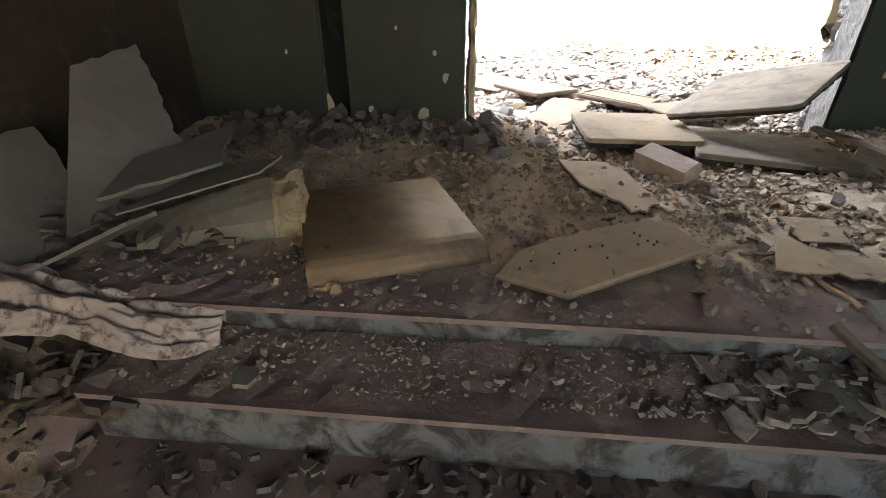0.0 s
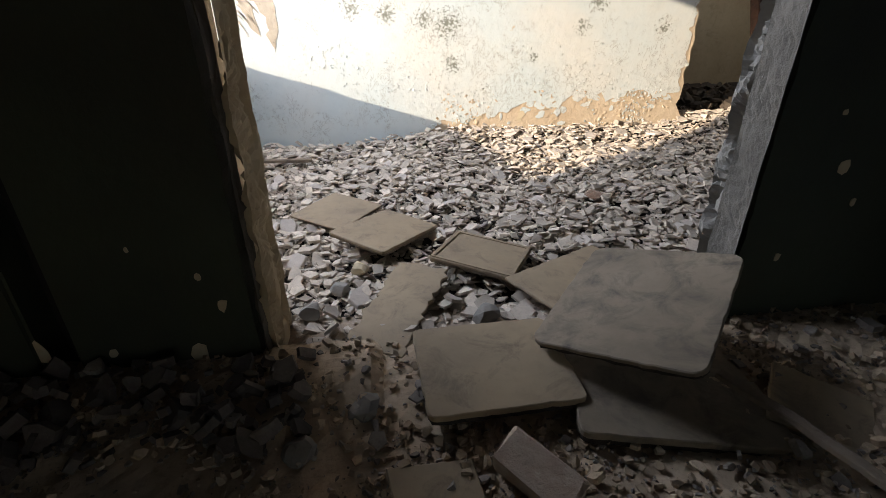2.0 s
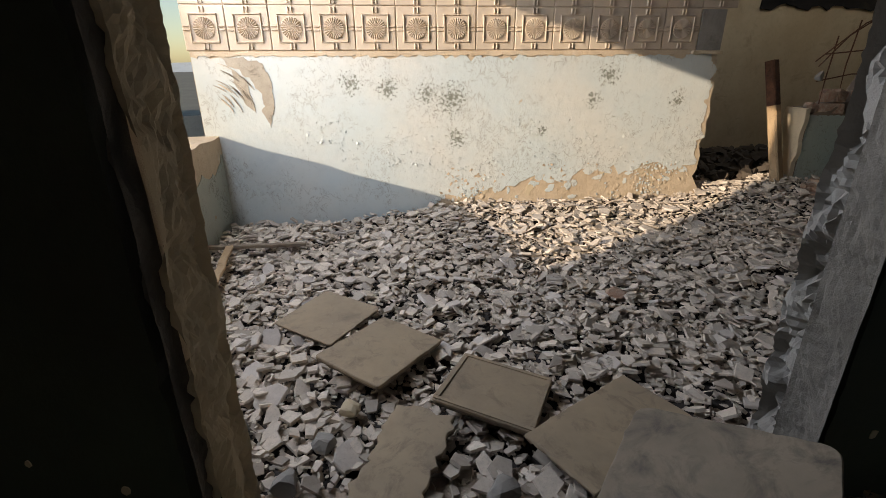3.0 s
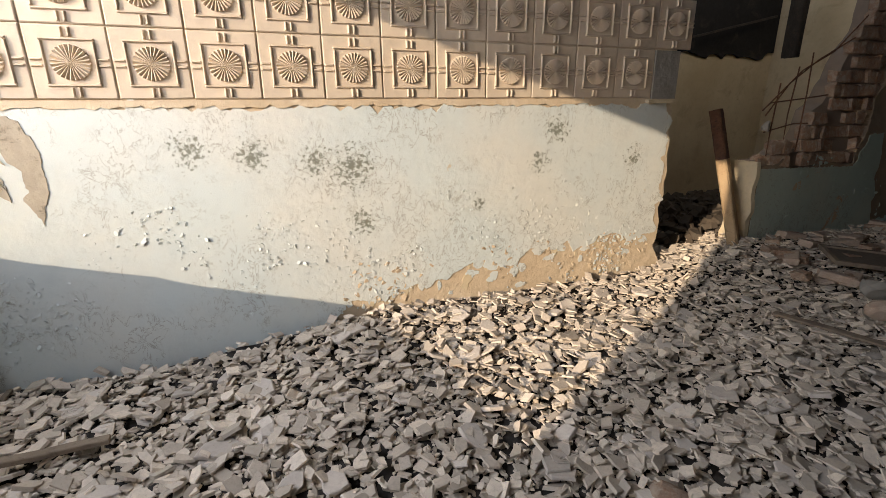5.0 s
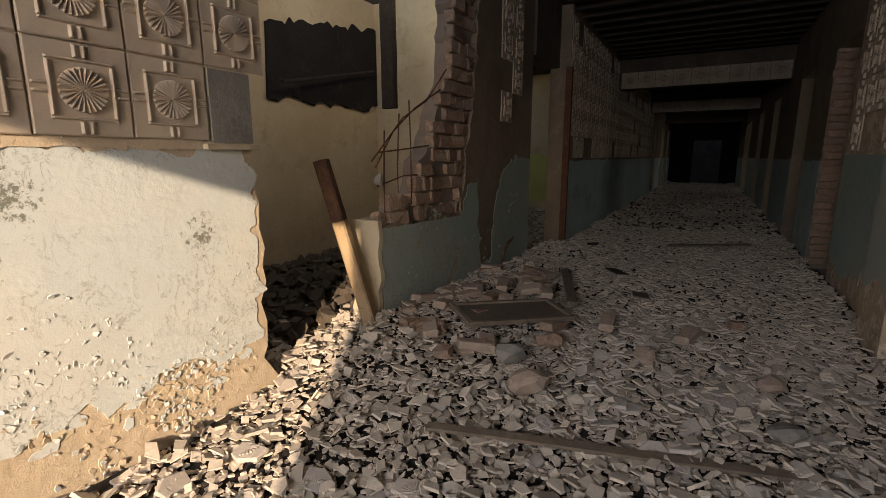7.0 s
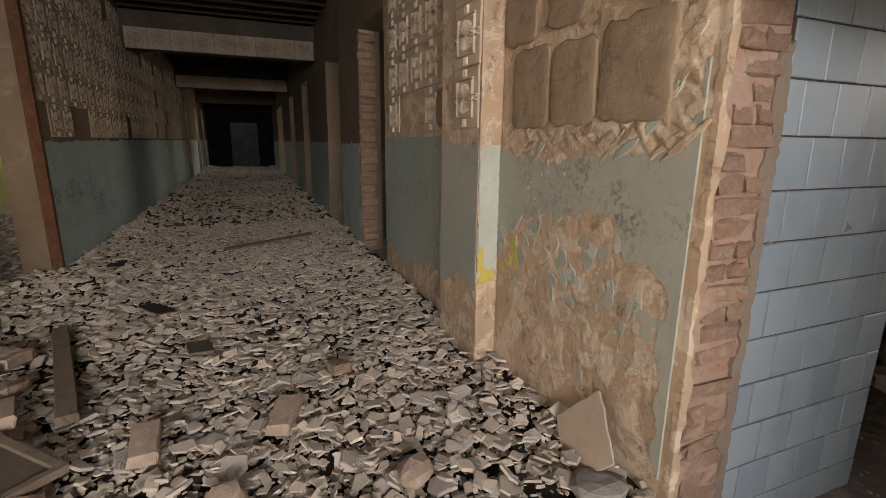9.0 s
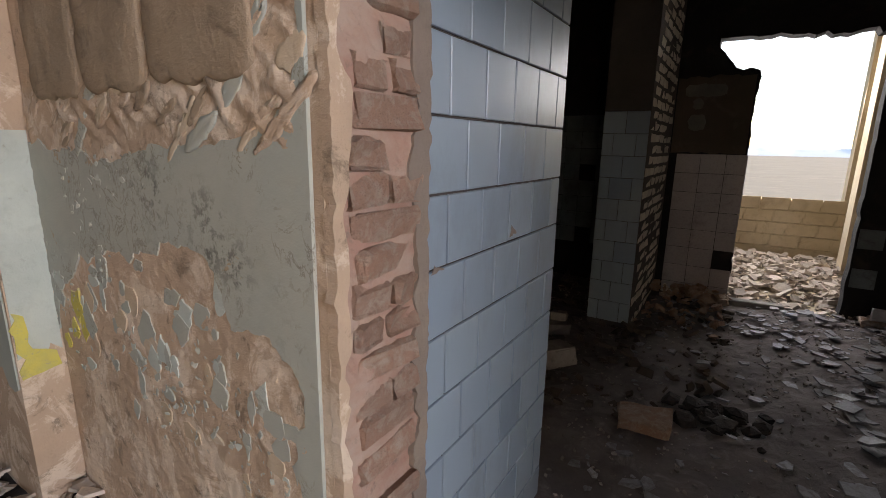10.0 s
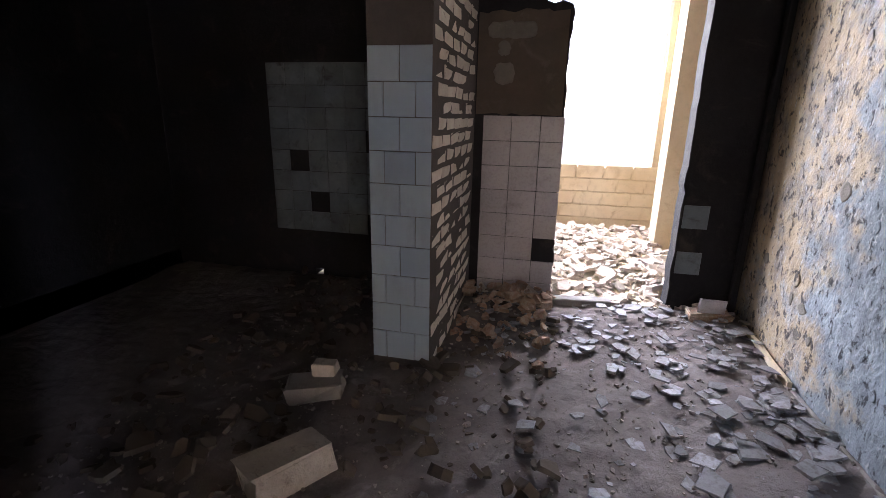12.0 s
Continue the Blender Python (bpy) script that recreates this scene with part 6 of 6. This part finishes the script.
flaked("paint_flakes", 900, (-6.4, -4.98, 1.3, 2.2), (0.004, 0.016), M_SAGE, wall_s, 64, (0.06, 0.2), 0.25, ON_NORTH, (0, 2.763, 0), lambda x, z, g: patchy(x, z, g, 0.9))
flaked("paint_flakes", 350, (5.1, 8.5, 0.8, 1.8), (0.008, 0.04), M_TEAL, wall_b, 66, (0.06, 0.2), 0.3, ON_SOUTH, (0, 6.433, 0), lambda x, z, g: patchy(x, z, g, 0.8))
flaked("adhesive_dabs", 3000, (-2.5, 1.7, 0.6, 3.4), (0.004, 0.015), M_ADHESIVE, bpy.data.objects["wall_partition"], 67, (0.1, 0.28), 0.16, ON_EAST, (2.721, 0, 0), lambda x, z, g: patchy(x, z, g, 0.1))

# larger plaster fragments near the path, one by one
rnd = random.Random(77)
chip_me = []
for k in range(14):
    bm = bmesh.new()
    S = rnd.randint(5, 7)
    pts = [(math.cos(i * math.tau / S + rnd.uniform(-0.3, 0.3)) * rnd.uniform(0.6, 1.1), math.sin(i * math.tau / S) * rnd.uniform(0.45, 0.9)) for i in range(S)]
    prism(bm, pts, 0.20, Matrix.Rotation(radians(-90), 4, "X") @ Matrix.Translation((0, -0.2, 0)))
    bmesh.ops.bevel(bm, geom=[e for e in bm.edges if e.verts[0].co.z > 0.1 and e.verts[1].co.z > 0.1], offset=0.05, segments=1, affect="EDGES")
    if k % 4 == 0:
        # fragments of a rosette keep its fan of ridges
        for i in range(7):
            a = radians(-50 + i * 16)
            box(bm, 0.08, -0.035, 0.19, 0.62, 0.035, 0.26, Matrix.Translation((-0.3, 0, 0)) @ Matrix.Rotation(a, 4, "Z"))
    chip_me.append(mesh("plaster_fragment", bm, M_CHIP))
frag_mat = surface("plaster_fragments", (0.66, 0.59, 0.52), (0.57, 0.50, 0.44), (0.42, 0.35, 0.3), (0.6, 0.75), big=20, small=60, grain=200, bump=0.4, rough=0.9, vary=0.5)
for me in chip_me:
    me.materials[0] = frag_mat
for k in range(290):
    x, y = rnd.uniform(-0.7, 4.6), rnd.uniform(3.1, 6.2)
    if k > 200:
        x, y = rnd.uniform(4.5, 7.0), rnd.uniform(3.0, 5.2)
    s = rnd.uniform(0.06, 0.11)
    ob = part("plaster_fragment", chip_me[k % 14], None, hall_bed)
    ob.matrix_world = pose(x, y, float(hall_height(x, y)) + rnd.uniform(0.02, 0.05), rnd.gauss(0, 14), rnd.gauss(0, 14), rnd.uniform(0, 360)) @ Matrix.Scale(s, 4)

# ---- pieces of walls ----


def relief_tile(mat):
    """A pressed gypsum tile: raised square, double bars and a fan rosette."""
    bm = bmesh.new()
    p = 0.368
    box(bm, -p / 2, -p / 2, 0, p / 2, p / 2, 0.012)
    bmesh.ops.bevel(bm, geom=[e for e in bm.edges if e.verts[0].co.z > 0.01 and e.verts[1].co.z > 0.01], offset=0.006, segments=1, affect="EDGES")

    def ridge(x0, y0, x1, y1, h=0.015):
        i = min(x1 - x0, y1 - y0) * 0.35
        lo = [bm.verts.new((x, y, 0.0115)) for x, y in ((x0, y0), (x1, y0), (x1, y1), (x0, y1))]
        hi = [bm.verts.new((x, y, 0.012 + h)) for x, y in ((x0 + i, y0 + i), (x1 - i, y0 + i), (x1 - i, y1 - i), (x0 + i, y1 - i))]
        bm.faces.new(hi)
        for k in range(4):
            bm.faces.new((lo[k], lo[(k + 1) % 4], hi[(k + 1) % 4], hi[k]))

    a, w = 0.122, 0.014
    ridge(-a, -a, a, -a + w)
    ridge(-a, a - w, a, a)
    ridge(-a, -a + w, -a + w, a - w)
    ridge(a - w, -a + w, a, a - w)
    for s in (-1, 1):
        for o in (-0.024, 0.008):
            for b0, b1 in ((a + 0.002, p / 2 - 0.008),):
                lo, hi = sorted((s * b0, s * b1))
                ridge(lo, o, hi, o + 0.015)
                ridge(o, lo, o + 0.015, hi)
    R, F = 0.088, 48
    c = bm.verts.new((0, 0, 0.024))
    rim = [bm.verts.new((R * math.cos(k * math.tau / F), R * math.sin(k * math.tau / F), 0.034 if k % 2 else 0.0125)) for k in range(F)]
    foot = [bm.verts.new((R * 1.03 * math.cos(k * math.tau / F), R * 1.03 * math.sin(k * math.tau / F), 0.0115)) for k in range(F)]
    for k in range(F):
        bm.faces.new((c, rim[k], rim[(k + 1) % F]))
        bm.faces.new((rim[k], foot[k], foot[(k + 1) % F], rim[(k + 1) % F]))
    return mesh("tile", bm, mat)


tile_me, grimy_me = relief_tile(M_TILEGYPS), relief_tile(M_DIRTYTILE)
rnd = random.Random(12)
TO_SOUTH = Matrix.Rotation(radians(90), 4, "X")
TO_NORTH = Matrix.Rotation(radians(180), 4, "Z") @ TO_SOUTH


def put_tile(wall, me, x, y, z, turn, loose_by=0.3):
    ob = part("tile", me, None, wall)
    ob.matrix_world = Matrix.Translation((x, y + rnd.uniform(-0.0015, 0.0015), z)) @ turn @ pose(0, 0, 0, rnd.gauss(0, loose_by), rnd.gauss(0, loose_by), rnd.gauss(0, 0.25))
    return ob


for r in range(6):
    for k in range(-5, 9):
        x = 0.579 + k * 0.374 + 0.187
        if (k == 8 and r == 0) or x > 3.85:
            continue
        put_tile(wall_n, tile_me, x, 6.418, 2.367 + r * 0.374 + 0.187, TO_SOUTH)
# corridor south wall and pilaster
for r in range(6):
    z = 2.34 + r * 0.374 + 0.187
    for x, y in ((6.62, 2.902), (6.93, 2.902), (7.26, 2.752), (7.63, 2.752), (8.0, 2.752), (8.37, 2.752), (8.74, 2.752)):
        if (x < 6.8 and r < 0) or (r == 0 and x in (7.26, 8.0, 8.37)):
            continue
        if x > 6.7 and x < 7.0:
            continue
        put_tile(wall_s, tile_me, x, y, z, TO_NORTH)
    for k in range(35):
        x = 10.15 + k * 0.374
        if (r == 0 and k in (0, 3, 4, 11, 19)) or rnd.random() < 0.06:
            continue
        put_tile(wall_c, grimy_me, x, 6.218, z - 0.08, TO_SOUTH, 0.5)
    for x in (7.75, 8.12):
        if r > 0 and rnd.random() < 0.75:
            put_tile(wall_b, grimy_me, x, 6.438, z, TO_SOUTH, 0.6)
for bx, ob in ((14.5, bpy.data.objects["beam"]), (21.6, bpy.data.objects["beam.001"])):
    for k in range(9):
        t = part("tile", grimy_me, None, ob)
        t.matrix_world = Matrix.Translation((bx - 0.002, 2.98 + k * 0.374, 4.07)) @ Matrix.Rotation(radians(-90), 4, "Z") @ TO_SOUTH

# glazed wall tiles
def glazed(w, h, mat, name="tile"):
    bm = bmesh.new()
    box(bm, -w / 2, -h / 2, 0, w / 2, h / 2, 0.008)
    bmesh.ops.bevel(bm, geom=[e for e in bm.edges if e.verts[0].co.z > 0.005 and e.verts[1].co.z > 0.005], offset=0.0025, segments=1, affect="EDGES")
    return mesh(name, bm, mat)


TO_WEST = Matrix.Rotation(radians(-90), 4, "Z") @ TO_SOUTH
part_wall = bpy.data.objects["wall_tile_partition"]
n = Nodes("pink_brick_and_mortar")
col = n.mix(n.ramp(n.noise(7, 8, 0.65, (1, 1, 1.6)), 0.38, 0.62), (0.38, 0.225, 0.17), (0.42, 0.31, 0.245))
col = n.mix(n.ramp(n.noise(15, 8, 0.7), 0.58, 0.68, 0, 0.8), col, (0.24, 0.18, 0.14))
n.bump(n.noise(60, 6, 0.7), 0.8, 0.006)
M_ENDBRICK = n.done(col, 0.93, 0, 0.2)
P = 0.205
cuts = {}
for r in range(-9, 9):
    z = 2.29 + r * P + P / 2
    odd = (r + 1) % 2
    y = 1.375
    while y < 2.39:
        w = 0.102 if (odd and y < 1.4) else P
        w = min(w, 2.412 - y)
        if w < 0.03:
            break
        key = round(w, 3)
        if key not in cuts:
            cuts[key] = glazed(w - 0.0075, 0.1975, M_BLUETILE)
        put_tile(part_wall, cuts[key], 4.960, y + w / 2, z, TO_WEST, 0.25)
        y += w
# knocked corners of two tiles
for y, z, w, h in ((1.848, 1.903, 0.03, 0.035), (2.345, 1.872, 0.035, 0.022)):
    part("broken_corner", slab(ragged([(y - w, z), (y + w, z - h * 0.2), (y + w * 0.6, z + h), (y - w * 0.2, z + h * 0.5)], {0, 1, 2, 3}, 0.012, 0.003, 5), 0.003, facing_west(4.9505)), M_MORTAR, part_wall, "brown clay showing at a knocked corner")
# brick end of the corridor wall
end_me = [brick_mesh("brick", 0.115 + 0.05 * k, 0.10, 0.066, M_REDBRICK, 90 + k, rough=0.008) for k in range(4)]
end_me = [brick_mesh("brick", 0.115 + 0.05 * k, 0.10, 0.066, M_BRICK, 90 + k, rough=0.008) for k in range(4)]
part("mortar_strip", rough_face(4.944, 2.44, 2.748, 0.4, 4.0, -1, 0.013, 31.0, 0.0, 0.012), M_ENDBRICK, wall_s, "crumbling brick and mortar of the wall end")
part("grout_edge", slab(ragged(ragged(rect(2.413, 0.45, 2.472, 2.62), {1, 2}, 0.07, 0.012, 51), set(range(60)), 0.02, 0.004, 52), 0.022, facing_west(4.937)), M_MORTAR, wall_s, "grey mortar edge beside the tiles")
part("plaster_lip", slab(ragged(ragged(rect(2.715, 0.45, 2.752, 3.9), {3}, 0.08, 0.012, 53), set(range(80)), 0.02, 0.003, 54), 0.028, facing_west(4.931)), M_BARE, wall_s, "thin coat of plaster on the wall corner")
end_bricks = [brick_mesh("brick", 0.20 + 0.012 * (k % 3), 0.05, 0.066 + 0.004 * (k % 4), M_REDBRICK, 190 + k, rough=0.007) for k in range(7)]
short_bricks = [brick_mesh("brick", 0.10 + 0.012 * (k % 3), 0.05, 0.064 + 0.004 * (k % 4), M_REDBRICK, 290 + k, rough=0.008) for k in range(6)]
z, row = 0.5, 0
while z < 4.0:
    pair = row % 3 == 1 or rnd.random() < 0.25
    for yc in ((2.512, 2.635) if pair else (2.572,)):
        if rnd.random() < 0.12:
            continue
        ob = part("brick", (rnd.choice(short_bricks) if pair else rnd.choice(end_bricks)), None, wall_s)
        ob.matrix_world = Matrix.Translation((4.961 + rnd.uniform(-0.003, 0.008), yc + rnd.gauss(0, 0.008), z)) @ pose(0, 0, 0, rnd.gauss(0, 3), rnd.gauss(0, 2), 90 + rnd.gauss(0, 4))
    z += 0.082 + rnd.uniform(-0.004, 0.006)
    row += 1
# far jamb of the first doorway: broken brick with white tiles behind it
for r in range(30):
    ob = part("brick", rnd.choice(end_bricks), None, wall_s)
    ob.matrix_world = Matrix.Translation((10.445 + rnd.uniform(-0.03, 0.02), 2.64 + rnd.gauss(0, 0.012), 0.75 + r * 0.1)) @ pose(0, 0, 0, rnd.gauss(0, 4), rnd.gauss(0, 3), 90 + rnd.gauss(0, 6)) @ Matrix.Diagonal((1, 1, 1.25, 1))
# limed bricks of the stub wall, its tiled end, and tiles on the far wall
stub = bpy.data.objects["wall_brick_stub"]
lime_me = [brick_mesh("brick", 0.185 + 0.012 * k, 0.03, 0.080, M_WHITEBRICK, 110 + k, rough=0.005) for k in range(6)]
for r in range(31):
    for k in range(6):
        y = -1.33 - 0.25 * k - (0.12 if r % 2 else 0)
        if y < -2.55 or rnd.random() < 0.07:
            continue
        ob = part("brick", lime_me[rnd.randint(0, 5)], None, stub)
        ob.matrix_world = Matrix.Translation((5.052 + rnd.uniform(-0.003, 0.003), y, 0.50 + r * 0.104)) @ pose(0, 0, 0, 0, rnd.gauss(0, 1.5), 90 + rnd.gauss(0, 1))
stub_tile, stub_half = glazed(0.195, 0.195, M_BLUETILE), glazed(0.095, 0.195, M_BLUETILE)
for r in range(10):
    z = 0.54 + r * 0.2
    for x, w in ((5.14, 0.2), (5.34, 0.2)) if r % 2 else ((5.09, 0.1), (5.24, 0.2), (5.39, 0.1)):
        if r == 5 and x > 5.36:
            continue
        # this end faces the doorway from the corridor
        put_tile(stub, stub_tile if w > 0.15 else stub_half, x, -1.198, z + 0.1, TO_NORTH, 0.3)
white, white_cut = glazed(0.243, 0.209, M_PINKTILE), glazed(0.195, 0.209, M_PINKTILE)
sooty = glazed(0.195, 0.195, M_SOOTTILE)
for r in range(-1, 7):
    for x, me in ((4.368, white_cut), (4.5915, white), (4.8385, white)):
        if not (r == 1 and x < 4.4):
            put_tile(wall_f, me, x, -2.648, 0.668 + r * 0.2135 + 0.107, TO_NORTH, 0.3)
part("grey_plaster", slab(ragged(rect(4.30, 2.17, 5.03, 2.98), {0, 2}, 0.06, 0.01, 55), 0.006, facing_north(-2.645)), M_DIMWALL, wall_f, "smoke-greyed plaster above the tiles")
for x, z, w, h in ((4.72, 2.42, 0.16, 0.17), (4.76, 2.64, 0.10, 0.12), (4.55, 2.78, 0.4, 0.12)):
    part("mortar_patch", dome(pad_outline(x, z, w, h, 0.045, rnd), 0.008, int(x * 31), facing_north(-2.645)), M_DKCONC, wall_f, smooth=True)
for r in range(8):
    for k in range(8):
        if rnd.random() < 0.12:
            continue
        put_tile(wall_f, sooty, 5.56 + k * 0.2, -2.648, 1.1 + r * 0.2, TO_NORTH, 0.3)
for x, z in ((3.15, 0.98), (3.15, 1.38)):
    put_tile(wall_f, sooty, x, -2.648, z, TO_NORTH, 0.4)
# exposed bricks along the broken wall
edge = [(1.80, 5.12), (1.9, 5.65), (2.15, 5.76), (2.4, 5.96), (2.75, 6.13), (3.1, 6.36), (3.6, 6.42), (4.6, 6.38)]
for r in range(21):
    z = 1.70 + r * 0.135
    x = float(np.interp(z, [e[0] for e in edge], [e[1] for e in edge])) - rnd.uniform(0, 0.08)
    stop = float(np.interp(z, (1.7, 2.1, 2.9, 4.6), (6.5, 6.62, 6.8, 6.95)))
    while x < stop - 0.02:
        k = rnd.randint(0, 3)
        w = 0.115 + 0.05 * k
        if rnd.random() > 0.1:
            ob = part("brick", end_me[k], None, wall_b)
            ob.matrix_world = Matrix.Translation((x + w / 2, 6.498 + rnd.uniform(-0.012, 0.022), z)) @ pose(0, 0, 0, rnd.gauss(0, 2), rnd.gauss(0, 1.5), rnd.gauss(0, 5)) @ Matrix.Diagonal((1, 1, 1.75, 1))
        x += w + 0.014
# blocks of the loggia parapet
log = bpy.data.objects["wall_loggia"]
blk = brick_mesh("block", 0.38, 0.02, 0.19, M_CREAM, 130, rough=0.008)
for r in range(5):
    for k in range(12):
        ob = part("block", blk, None, log)
        ob.matrix_world = Matrix.Translation((2.6 + k * 0.4 + (0.2 if r % 2 else 0), -5.893, 0.48 + r * 0.2))
